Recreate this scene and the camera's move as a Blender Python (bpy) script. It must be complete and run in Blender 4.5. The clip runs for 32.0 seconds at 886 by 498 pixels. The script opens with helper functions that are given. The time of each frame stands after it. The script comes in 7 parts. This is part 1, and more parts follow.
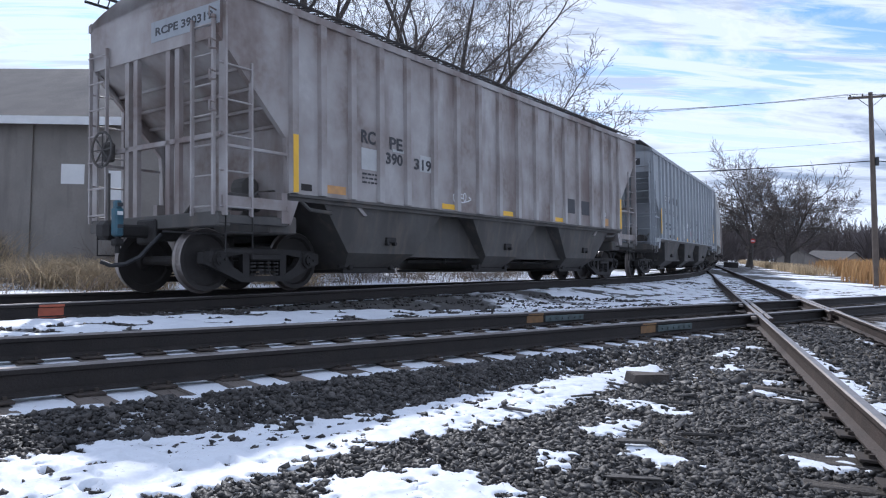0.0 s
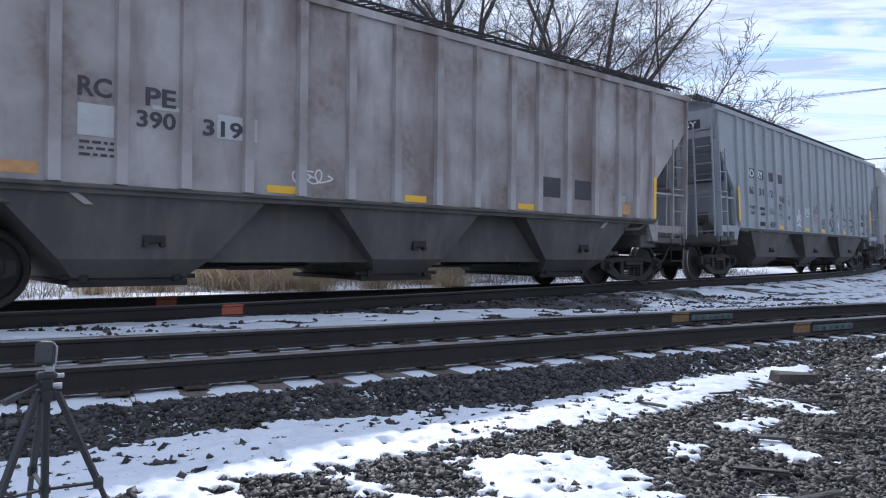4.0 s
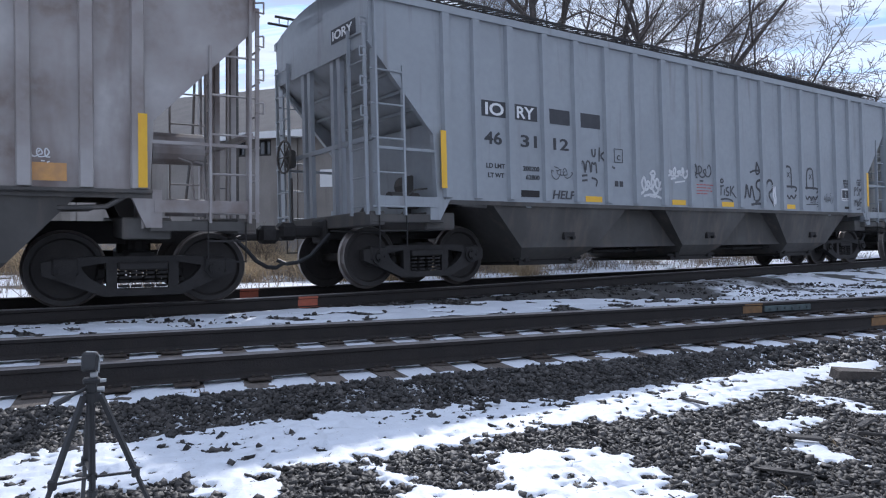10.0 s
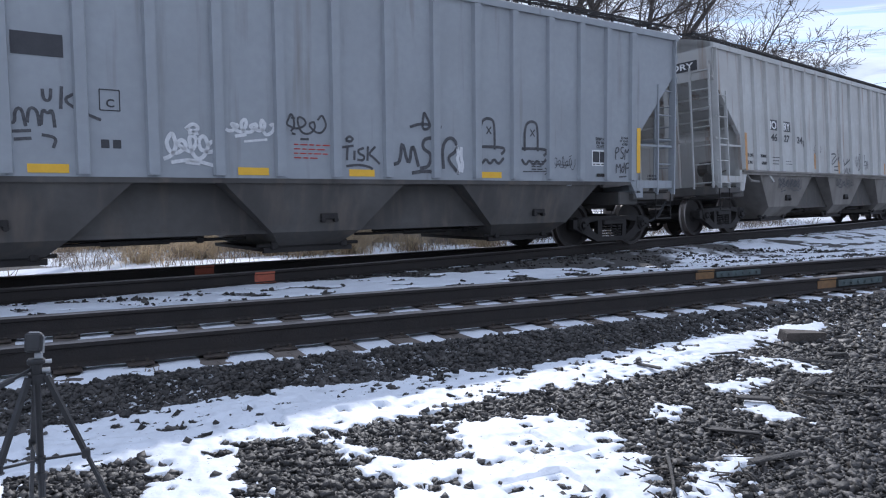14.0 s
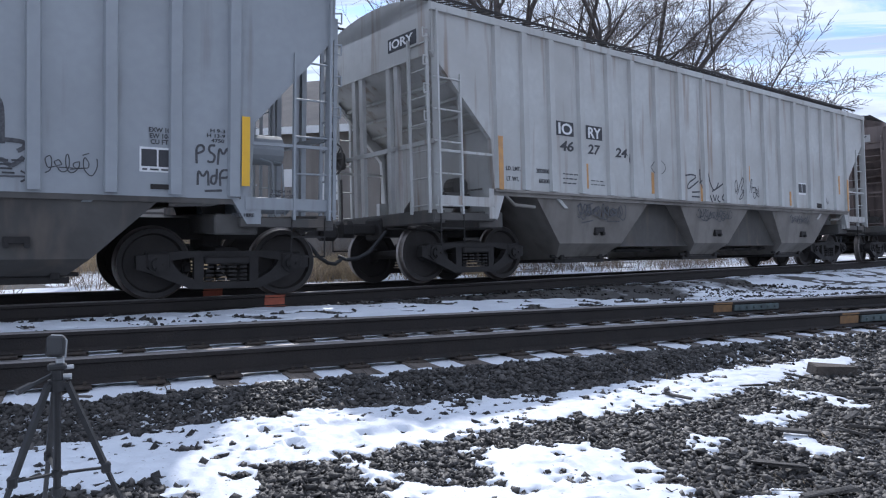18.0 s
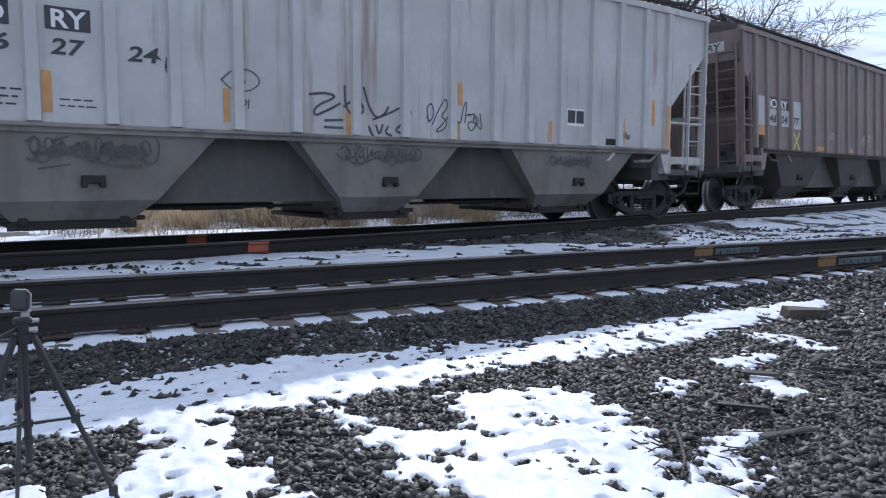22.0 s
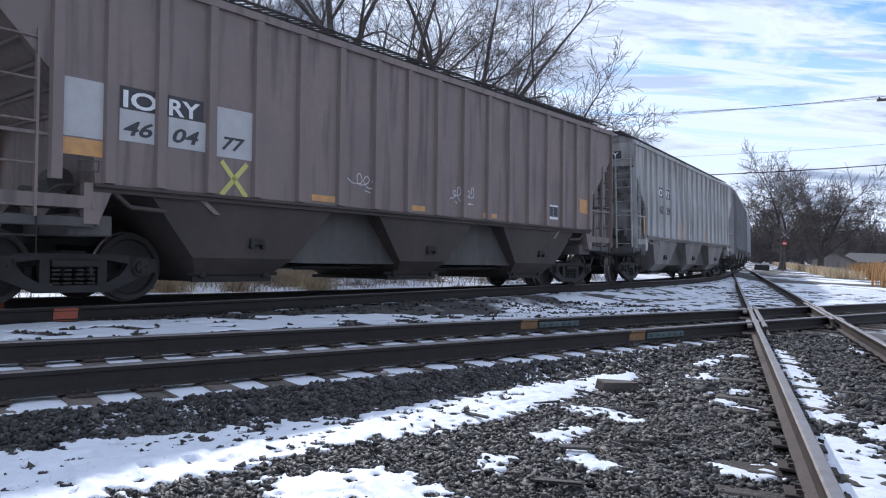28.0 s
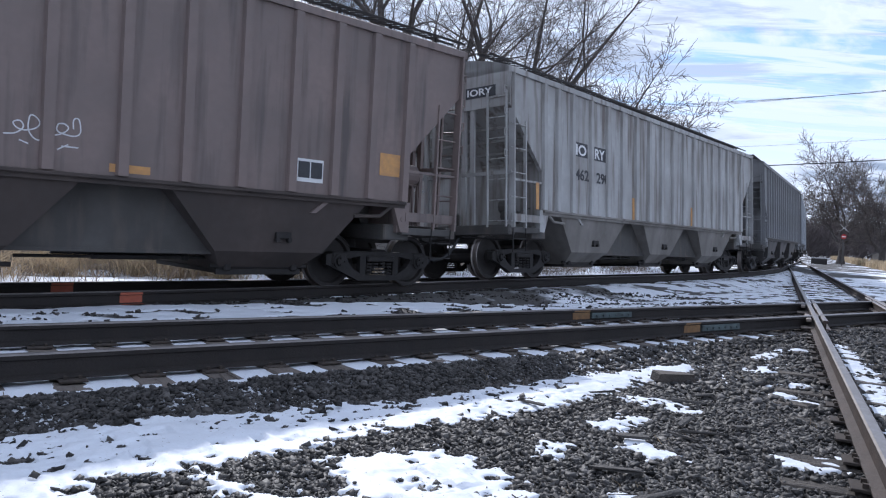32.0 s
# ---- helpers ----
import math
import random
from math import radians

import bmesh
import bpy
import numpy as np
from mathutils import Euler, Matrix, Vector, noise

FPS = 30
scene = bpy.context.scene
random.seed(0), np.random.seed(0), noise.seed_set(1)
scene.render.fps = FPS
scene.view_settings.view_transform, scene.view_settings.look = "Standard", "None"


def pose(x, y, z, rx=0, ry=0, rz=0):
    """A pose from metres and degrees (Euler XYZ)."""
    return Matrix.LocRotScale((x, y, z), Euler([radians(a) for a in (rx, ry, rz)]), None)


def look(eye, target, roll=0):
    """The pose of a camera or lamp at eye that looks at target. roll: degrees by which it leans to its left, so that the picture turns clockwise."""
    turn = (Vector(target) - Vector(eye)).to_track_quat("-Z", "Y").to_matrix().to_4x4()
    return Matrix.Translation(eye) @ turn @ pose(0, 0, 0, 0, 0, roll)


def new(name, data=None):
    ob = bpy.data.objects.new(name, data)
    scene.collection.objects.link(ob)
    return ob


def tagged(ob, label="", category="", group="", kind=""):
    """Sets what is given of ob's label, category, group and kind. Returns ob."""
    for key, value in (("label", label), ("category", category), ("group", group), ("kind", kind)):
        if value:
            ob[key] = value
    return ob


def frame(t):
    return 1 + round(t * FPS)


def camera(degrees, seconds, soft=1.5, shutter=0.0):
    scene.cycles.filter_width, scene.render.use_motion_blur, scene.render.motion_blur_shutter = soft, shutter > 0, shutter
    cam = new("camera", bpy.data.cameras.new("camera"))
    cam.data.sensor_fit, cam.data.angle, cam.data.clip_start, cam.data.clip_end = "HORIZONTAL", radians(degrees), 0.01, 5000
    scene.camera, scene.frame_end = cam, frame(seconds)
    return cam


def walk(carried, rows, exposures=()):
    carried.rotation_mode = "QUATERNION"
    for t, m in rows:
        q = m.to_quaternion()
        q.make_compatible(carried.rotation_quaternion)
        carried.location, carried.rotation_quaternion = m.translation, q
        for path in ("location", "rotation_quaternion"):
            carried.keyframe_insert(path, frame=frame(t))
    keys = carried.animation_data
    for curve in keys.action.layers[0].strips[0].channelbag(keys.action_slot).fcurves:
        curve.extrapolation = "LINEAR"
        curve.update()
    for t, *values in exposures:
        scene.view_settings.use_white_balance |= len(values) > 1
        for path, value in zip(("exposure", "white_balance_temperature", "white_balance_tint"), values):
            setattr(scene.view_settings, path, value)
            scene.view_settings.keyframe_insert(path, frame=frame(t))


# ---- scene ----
PATH = [
    (0.0, -0.079, 0.752, 1.238, 89.72, -2.43, -42.89),
    (0.5, -0.125, 0.767, 1.216, 90.55, -2.51, -39.93),
    (1.0, -0.138, 0.767, 1.236, 90.89, -2.38, -37.49),
    (1.5, -0.149, 0.799, 1.252, 91.13, -2.09, -35.64),
    (2.0, -0.148, 0.746, 1.260, 90.88, -1.99, -34.88),
    (2.5, -0.170, 0.579, 1.290, 90.52, -2.03, -34.87),
    (3.0, -0.228, 0.534, 1.256, 90.11, -1.52, -33.72),
    (3.5, -0.282, 0.474, 1.262, 89.78, -1.65, -32.13),
    (5.5, -0.158, 0.047, 1.367, 88.33, -0.86, -30.41),
    (6.0, -0.110, -0.007, 1.412, 88.94, -0.98, -33.90),
    (6.5, -0.054, -0.025, 1.412, 89.39, -0.81, -37.17),
    (7.0, 0.055, 0.022, 1.388, 89.13, 0.00, -39.21),
    (7.5, 0.076, 0.058, 1.372, 86.31, -0.17, -37.82),
    (8.0, 0.020, 0.144, 1.393, 86.44, -1.36, -29.73),
    (8.5, 0.009, 0.072, 1.401, 87.34, -1.16, -27.87),
    (9.0, -0.000, -0.011, 1.407, 87.87, -1.07, -28.40),
    (9.5, -0.037, -0.018, 1.417, 88.12, -0.89, -27.25),
    (10.0, -0.060, -0.000, 1.411, 87.93, -0.54, -24.28),
    (10.5, -0.084, 0.024, 1.408, 87.34, -0.46, -22.05),
    (11.0, -0.079, 0.020, 1.399, 86.49, 0.18, -21.01),
    (11.5, -0.061, 0.011, 1.395, 85.61, 0.46, -21.34),
    (12.0, -0.052, 0.012, 1.395, 85.08, 0.69, -22.50),
    (12.5, -0.042, 0.004, 1.400, 85.02, 0.77, -23.70),
    (13.0, -0.038, 0.002, 1.397, 85.30, 0.73, -24.80),
    (13.5, -0.036, 0.011, 1.402, 85.50, 0.50, -26.08),
    (14.0, -0.033, 0.005, 1.403, 85.81, 0.32, -27.49),
    (14.5, -0.011, -0.015, 1.404, 86.19, 0.07, -29.37),
    (15.0, -0.019, -0.021, 1.405, 86.49, -0.09, -31.38),
    (15.5, -0.019, -0.000, 1.396, 86.70, -0.32, -33.59),
    (17.5, -0.076, 0.136, 1.311, 88.38, -1.18, -33.37),
    (18.0, -0.110, 0.219, 1.302, 88.36, -0.89, -27.28),
    (18.5, -0.119, 0.245, 1.303, 88.05, -0.64, -19.15),
    (19.0, -0.136, 0.288, 1.292, 87.79, 0.23, -10.93),
    (19.5, -0.154, 0.267, 1.300, 86.79, 0.18, -2.18),
    (20.0, -0.152, 0.263, 1.293, 86.37, 0.62, -0.78),
    (20.5, -0.153, 0.278, 1.284, 85.71, 0.85, -5.49),
    (21.0, -0.141, 0.279, 1.286, 84.89, 0.92, -13.37),
    (21.5, -0.100, 0.219, 1.291, 84.37, 0.11, -21.50),
    (22.0, -0.030, 0.157, 1.333, 84.00, -0.61, -28.04),
    (22.5, 0.015, 0.146, 1.335, 84.09, -1.68, -32.43),
    (23.0, 0.015, 0.174, 1.313, 84.62, -2.61, -35.35),
    (23.5, 0.011, 0.163, 1.338, 85.06, -3.22, -36.88),
    (24.0, 0.003, 0.160, 1.359, 86.02, -3.93, -37.56),
    (24.5, -0.004, 0.154, 1.350, 87.12, -3.95, -37.42),
    (25.0, -0.001, 0.149, 1.354, 87.89, -3.81, -36.51),
    (25.5, -0.004, 0.131, 1.366, 88.37, -3.34, -35.19),
    (27.5, 0.041, 0.119, 1.388, 89.13, -2.54, -37.96),
    (28.0, 0.051, 0.153, 1.380, 89.60, -2.69, -40.45),
    (28.5, 0.051, 0.174, 1.345, 89.86, -2.99, -42.28),
    (29.0, 0.007, 0.150, 1.365, 89.58, -3.22, -42.25),
    (29.5, -0.034, 0.121, 1.373, 89.31, -3.27, -41.33),
    (30.0, -0.045, 0.091, 1.369, 88.96, -3.17, -40.16),
    (30.5, -0.044, 0.074, 1.369, 88.73, -3.13, -39.42),
    (31.0, -0.043, 0.071, 1.365, 88.62, -3.13, -39.11),
    (31.5, -0.051, 0.107, 1.365, 88.65, -3.08, -38.47),
    (32.0, -0.054, 0.160, 1.361, 88.66, -3.17, -36.81),
]

EXPOSURES = [(0.0, 0.24, 5600, 13), (32.0, 0.24, 5600, 13)]
cam = camera(62.1, 32.0, soft=1.15)
walk(cam, [(t, pose(*row)) for t, *row in PATH], EXPOSURES)

# ---------------------------------------------------------------- light
SUN_AZ, SUN_EL = 26.0, 35.0      # degrees from +y towards +x, and above the horizon
world = bpy.data.worlds.new("world")
scene.world = world
world.use_nodes = True


def build_sky(w):
    nt = w.node_tree
    nt.nodes.clear()
    N = nt.nodes.new
    out, bg = N("ShaderNodeOutputWorld"), N("ShaderNodeBackground")
    sky = N("ShaderNodeTexSky")
    sky.sky_type, sky.sun_disc = "NISHITA", False
    sky.sun_elevation, sky.sun_rotation = radians(SUN_EL), radians(SUN_AZ)
    sky.air_density, sky.dust_density, sky.ozone_density = 1.0, 0.35, 1.6
    co, sep = N("ShaderNodeTexCoord"), N("ShaderNodeSeparateXYZ")
    nt.links.new(co.outputs["Generated"], sep.inputs[0])

    def math_node(op, a, b=None, clamp=False):
        m = N("ShaderNodeMath")
        m.operation, m.use_clamp = op, clamp
        for i, v in enumerate((a, b)):
            if v is None:
                continue
            if isinstance(v, (int, float)):
                m.inputs[i].default_value = v
            else:
                nt.links.new(v, m.inputs[i])
        return m.outputs[0]
    up = math_node("ADD", math_node("MAXIMUM", sep.outputs[2], 0.0), 0.10)
    cx, cy = math_node("DIVIDE", sep.outputs[0], up), math_node("DIVIDE", sep.outputs[1], up)
    comb = N("ShaderNodeCombineXYZ")
    nt.links.new(cx, comb.inputs[0]), nt.links.new(cy, comb.inputs[1])

    def layer(scale, detail, rough, stretch, lo, hi, dist):
        mp, nz, ramp = N("ShaderNodeMapping"), N("ShaderNodeTexNoise"), N("ShaderNodeMapRange")
        mp.inputs["Scale"].default_value = stretch
        turn = N("ShaderNodeMapping")          # bands of cloud lie across the view to the north-east
        turn.inputs["Rotation"].default_value = (0, 0, radians(42))
        nt.links.new(comb.outputs[0], turn.inputs[0])
        nt.links.new(turn.outputs[0], mp.inputs[0])
        nt.links.new(mp.outputs[0], nz.inputs["Vector"])
        nz.inputs["Scale"].default_value, nz.inputs["Detail"].default_value = scale, detail
        nz.inputs["Roughness"].default_value, nz.inputs["Distortion"].default_value = rough, dist
        ramp.interpolation_type = "SMOOTHSTEP"
        ramp.inputs["From Min"].default_value, ramp.inputs["From Max"].default_value = lo, hi
        nt.links.new(nz.outputs["Fac"], ramp.inputs["Value"])
        return ramp.outputs[0], nz.outputs["Fac"]

    def smooth(v, lo, hi):
        r = N("ShaderNodeMapRange")
        r.interpolation_type = "SMOOTHSTEP"
        r.inputs["From Min"].default_value, r.inputs["From Max"].default_value = lo, hi
        nt.links.new(v, r.inputs["Value"])
        return r.outputs[0]
    # heaped clouds with dark middles, and ribbed high cloud between them
    big, raw = layer(0.55, 10, 0.60, (1.0, 1.25, 1.0), 0.41, 0.50, 0.5)
    ribs, _ = layer(1.6, 8, 0.58, (0.7, 4.2, 1.0), 0.37, 0.52, 0.6)
    where, _ = layer(0.35, 2, 0.5, (1.0, 1.0, 1.0), 0.30, 0.44, 0.0)
    lump, _ = layer(1.3, 6, 0.6, (1.0, 1.6, 1.0), 0.40, 0.62, 0.4)
    ribs = math_node("MULTIPLY", math_node("MULTIPLY", ribs, where), 0.9)
    cover = math_node("MAXIMUM", big, ribs, True)
    # drawn clouds thinned overhead, outside the view, to cut light on the ground
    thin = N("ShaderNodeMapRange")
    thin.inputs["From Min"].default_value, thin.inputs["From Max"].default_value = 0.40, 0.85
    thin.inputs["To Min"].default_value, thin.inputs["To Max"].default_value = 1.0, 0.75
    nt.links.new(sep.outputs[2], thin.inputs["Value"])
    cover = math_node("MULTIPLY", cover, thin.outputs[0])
    # bright cloud sheet added overhead, outside the view, to fill the shaded car sides
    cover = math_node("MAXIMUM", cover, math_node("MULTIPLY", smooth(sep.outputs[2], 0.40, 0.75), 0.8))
    grey = math_node("MULTIPLY", smooth(raw, 0.49, 0.57), math_node("ADD", math_node("MULTIPLY", lump, 0.75), 0.2), True)
    dark, _ = layer(1.15, 9, 0.62, (0.8, 2.4, 1.0), 0.50, 0.60, 0.7)
    grey = math_node("MAXIMUM", grey, math_node("MULTIPLY", math_node("MULTIPLY", dark, smooth(sep.outputs[2], 0.10, 0.24)), 0.55), True)
    # thin cloud veil low over the horizon
    low = N("ShaderNodeMapRange")
    low.interpolation_type = "SMOOTHSTEP"
    low.inputs["From Min"].default_value, low.inputs["From Max"].default_value = 0.06, 0.32
    low.inputs["To Min"].default_value, low.inputs["To Max"].default_value = 0.95, 0.0
    nt.links.new(sep.outputs[2], low.inputs["Value"])
    cover = math_node("MAXIMUM", cover, low.outputs[0], True)
    tone = N("ShaderNodeMixRGB")
    tone.inputs[1].default_value, tone.inputs[2].default_value = (3.7, 3.85, 4.1, 1), (1.35, 1.6, 2.0, 1)
    nt.links.new(grey, tone.inputs[0])
    mix = N("ShaderNodeMixRGB")
    nt.links.new(cover, mix.inputs[0])
    deep = N("ShaderNodeMixRGB")
    deep.blend_type, deep.inputs[0].default_value = "MULTIPLY", 1.0
    deep.inputs[2].default_value = (0.42, 0.50, 0.62, 1)
    nt.links.new(sky.outputs[0], deep.inputs[1])
    nt.links.new(deep.outputs[0], mix.inputs[1])
    nt.links.new(tone.outputs[0], mix.inputs[2])
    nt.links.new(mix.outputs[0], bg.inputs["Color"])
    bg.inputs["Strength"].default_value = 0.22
    nt.links.new(bg.outputs[0], out.inputs[0])


build_sky(world)
sun = new("sun", bpy.data.lights.new("sun", "SUN"))
sun.data.energy, sun.data.angle, sun.data.color = 2.66, radians(0.6), (1.0, 0.925, 0.82)
sun.matrix_world = look((0, 0, 50), (-math.sin(radians(SUN_AZ)) * 50, -math.cos(radians(SUN_AZ)) * 50, 50 - 50 * math.tan(radians(SUN_EL))))
scene.view_settings.exposure = 0.0

# ---------------------------------------------------------------- materials
def material(name, colour, rough=0.7, metal=0.0, second=None, scale=6.0, amount=0.5, fine=40.0, bump=0.0, bump_scale=60.0,
             streak=None, streak_scale=(14, 14, 0.6), streak_range=(0.52, 0.72), speck=None, vary=0.0, spec=0.5, island=0.0):
    """A plain procedural surface: two scales of mottling, streaks that run down, specks, relief."""
    m = bpy.data.materials.new(name)
    m.use_nodes = True
    nt = m.node_tree
    b = nt.nodes["Principled BSDF"]
    b.inputs["Roughness"].default_value, b.inputs["Metallic"].default_value = rough, metal
    b.inputs["Specular IOR Level"].default_value = spec
    N, link = nt.nodes.new, nt.links.new
    co = N("ShaderNodeTexCoord")

    def noise_tex(sc, detail=4, stretch=None, lo=0.35, hi=0.65):
        nz, rg = N("ShaderNodeTexNoise"), N("ShaderNodeMapRange")
        src = co.outputs["Object"]
        if stretch:
            mp = N("ShaderNodeMapping")
            mp.inputs["Scale"].default_value = stretch
            link(src, mp.inputs[0])
            src = mp.outputs[0]
        link(src, nz.inputs["Vector"])
        nz.inputs["Scale"].default_value, nz.inputs["Detail"].default_value = sc, detail
        rg.inputs["From Min"].default_value, rg.inputs["From Max"].default_value = lo, hi
        link(nz.outputs["Fac"], rg.inputs["Value"])
        return rg.outputs[0], nz.outputs["Fac"]

    def mixed(fac, a, c, strength=1.0):
        mx = N("ShaderNodeMixRGB")
        if strength != 1.0:
            mu = N("ShaderNodeMath")
            mu.operation = "MULTIPLY"
            mu.inputs[1].default_value = strength
            link(fac, mu.inputs[0])
            fac = mu.outputs[0]
        link(fac, mx.inputs[0])
        for i, v in ((1, a), (2, c)):
            if isinstance(v, tuple):
                mx.inputs[i].default_value = (*v, 1)
            else:
                link(v, mx.inputs[i])
        return mx.outputs[0]
    col = colour
    second = second or tuple(min(1, v * 0.72) for v in colour)
    f1, _ = noise_tex(scale, 5)
    col = mixed(f1, col, second, amount)
    f2, raw2 = noise_tex(fine, 3)
    col = mixed(f2, col, tuple(v * 0.8 for v in colour), amount * 0.45)
    if streak:
        f3, _ = noise_tex(1.0, 5, streak_scale, *streak_range)
        col = mixed(f3, col, streak, 0.8)
    if speck:
        f4, _ = noise_tex(speck[1], 2, None, speck[2], speck[2] + 0.04)
        col = mixed(f4, col, speck[0], 0.8)
    if vary or island:
        if island:
            geo = N("ShaderNodeNewGeometry")
            rnd = geo.outputs["Random Per Island"]
        else:
            rnd = N("ShaderNodeObjectInfo").outputs["Random"]
        hs, rg = N("ShaderNodeHueSaturation"), N("ShaderNodeMapRange")
        v = vary or island
        rg.inputs["To Min"].default_value, rg.inputs["To Max"].default_value = 1 - v, 1 + v
        link(rnd, rg.inputs["Value"])
        link(rg.outputs[0], hs.inputs["Value"])
        link(col, hs.inputs["Color"])
        col = hs.outputs[0]
    link(col, b.inputs["Base Color"])
    rr = N("ShaderNodeMapRange")
    rr.inputs["To Min"].default_value, rr.inputs["To Max"].default_value = max(0.05, rough - 0.12), min(1, rough + 0.12)
    link(raw2, rr.inputs["Value"])
    link(rr.outputs[0], b.inputs["Roughness"])
    if bump:
        bp, (_, rawb) = N("ShaderNodeBump"), noise_tex(bump_scale, 4)
        bp.inputs["Strength"].default_value, bp.inputs["Distance"].default_value = bump, 0.02
        link(rawb, bp.inputs["Height"])
        link(bp.outputs[0], b.inputs["Normal"])
    return m


M = {}
M["gravel"] = material("gravel", (0.16, 0.155, 0.15), 0.9, second=(0.07, 0.07, 0.072), scale=30, amount=0.7, fine=160, bump=0.6, bump_scale=90)
M["stone"] = material("stone", (0.075, 0.068, 0.062), 0.58, second=(0.018, 0.0168, 0.016), scale=9, amount=0.8, fine=120, island=0.85, bump=0.45, spec=0.36)
M["snow"] = material("snow", (0.74, 0.765, 0.81), 0.6, second=(0.66, 0.69, 0.74), scale=3, amount=0.5, fine=60, bump=0.25, bump_scale=25, speck=((0.25, 0.22, 0.2), 42, 0.70))
M["tie"] = material("tie_wood", (0.15, 0.125, 0.105), 0.9, second=(0.07, 0.06, 0.052), scale=5, amount=0.8, fine=70, vary=0.3, bump=0.7, bump_scale=40)
M["old_tie"] = material("old_tie_wood", (0.115, 0.096, 0.078), 0.92, second=(0.038, 0.032, 0.027), scale=7, amount=0.85, fine=90, vary=0.4, bump=0.9, bump_scale=45, streak=(0.020, 0.017, 0.015), streak_scale=(70, 2.2, 30), streak_range=(0.50, 0.60))
M["rail"] = material("rail_side", (0.030, 0.024, 0.021), 0.8, 0.1, second=(0.018, 0.016, 0.015), scale=5, amount=0.7, fine=60, bump=0.3)
M["rail_rust"] = material("rail_rust", (0.075, 0.052, 0.042), 0.75, 0.2, second=(0.04, 0.031, 0.026), scale=5, amount=0.7, fine=60, bump=0.3)
M["frog"] = material("worn_crossing_steel", (0.34, 0.29, 0.25), 0.5, 0.5, second=(0.20, 0.155, 0.125), scale=9, amount=0.8, fine=50, bump=0.3)
M["rail_top"] = material("rail_head", (0.27, 0.25, 0.24), 0.48, 0.8, second=(0.16, 0.14, 0.125), scale=8, amount=0.6, fine=60)
M["plate"] = material("tie_plate", (0.05, 0.04, 0.034), 0.85, 0.2, second=(0.085, 0.065, 0.05), scale=12, amount=0.7)
M["joint"] = material("joint_bar", (0.10, 0.13, 0.13), 0.7, 0.2, second=(0.06, 0.065, 0.065), scale=9, amount=0.7)
M["orange_paint"] = material("orange_paint", (0.24, 0.13, 0.05), 0.7, second=(0.12, 0.075, 0.04), scale=14, amount=0.7)
M["red_paint"] = material("red_paint", (0.45, 0.12, 0.065), 0.7, second=(0.26, 0.075, 0.05), scale=14, amount=0.5)


def car_paint(name, colour, second, rust, amount=0.6, rust_range=(0.55, 0.72), streaks=(5.5, 5.5, 0.45)):
    return material(name, colour, 0.6, 0.0, second=second, scale=0.9, amount=amount, fine=9, bump=0.15, bump_scale=5,
                    streak=rust, streak_scale=streaks, streak_range=rust_range)


M["grey_brown"] = car_paint("weathered_grey_paint", (0.44, 0.415, 0.40), (0.19, 0.145, 0.125), (0.14, 0.095, 0.08), 1.0, (0.50, 0.70), (1.5, 1.5, 0.38))
M["grey"] = car_paint("grey_paint", (0.34, 0.36, 0.378), (0.285, 0.298, 0.31), (0.21, 0.20, 0.19), 0.6, (0.58, 0.78))
M["light_grey"] = car_paint("pale_grey_paint", (0.54, 0.54, 0.52), (0.40, 0.385, 0.36), (0.27, 0.20, 0.15), 0.8, (0.55, 0.72))
M["brown"] = car_paint("brown_paint", (0.235, 0.18, 0.16), (0.165, 0.135, 0.122), (0.09, 0.075, 0.07), 0.8, (0.52, 0.72))
M["white_grey"] = car_paint("white_grey_paint", (0.46, 0.455, 0.44), (0.27, 0.255, 0.235), (0.13, 0.10, 0.08), 0.9, (0.49, 0.66))
M["dark_grey"] = car_paint("dark_grey_paint", (0.20, 0.20, 0.205), (0.14, 0.135, 0.13), (0.11, 0.09, 0.08), 0.7)
# underbody dirt; its dark tone also carries the shade of the recessed sides
M["grime"] = material("shaded_road_grime", (0.11, 0.103, 0.095), 0.8, second=(0.055, 0.05, 0.046), scale=1.2, amount=0.8, fine=12, bump=0.2, bump_scale=8,
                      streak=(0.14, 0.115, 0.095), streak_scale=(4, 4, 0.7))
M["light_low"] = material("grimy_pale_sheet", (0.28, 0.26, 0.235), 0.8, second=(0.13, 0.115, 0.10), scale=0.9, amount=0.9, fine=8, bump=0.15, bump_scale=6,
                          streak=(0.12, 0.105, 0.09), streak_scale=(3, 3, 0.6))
# darker brown than the car's upper sides
M["brown_low"] = material("dark_brown_sheet", (0.085, 0.066, 0.057), 0.85, second=(0.045, 0.038, 0.034), scale=1.0, amount=0.8, fine=8, bump=0.15, bump_scale=6)
M["iron"] = material("dark_iron", (0.036, 0.032, 0.03), 0.75, 0.2, second=(0.02, 0.018, 0.017), scale=5, amount=0.7, fine=40, bump=0.2)
M["wheel"] = material("wheel_steel", (0.045, 0.039, 0.036), 0.75, 0.2, second=(0.026, 0.023, 0.021), scale=5, amount=0.7)
M["tread"] = material("wheel_rim", (0.30, 0.27, 0.25), 0.4, 0.8, second=(0.18, 0.15, 0.13), scale=6, amount=0.6)
M["yellow"] = material("reflective_yellow", (0.86, 0.50, 0.03), 0.5, second=(0.75, 0.40, 0.03), scale=9, amount=0.4)
M["orange_tag"] = material("worn_orange", (0.62, 0.33, 0.11), 0.6, second=(0.42, 0.24, 0.12), scale=9, amount=0.7)
M["black"] = material("black_paint", (0.05, 0.05, 0.055), 0.6, second=(0.035, 0.035, 0.04), scale=9, amount=0.5)
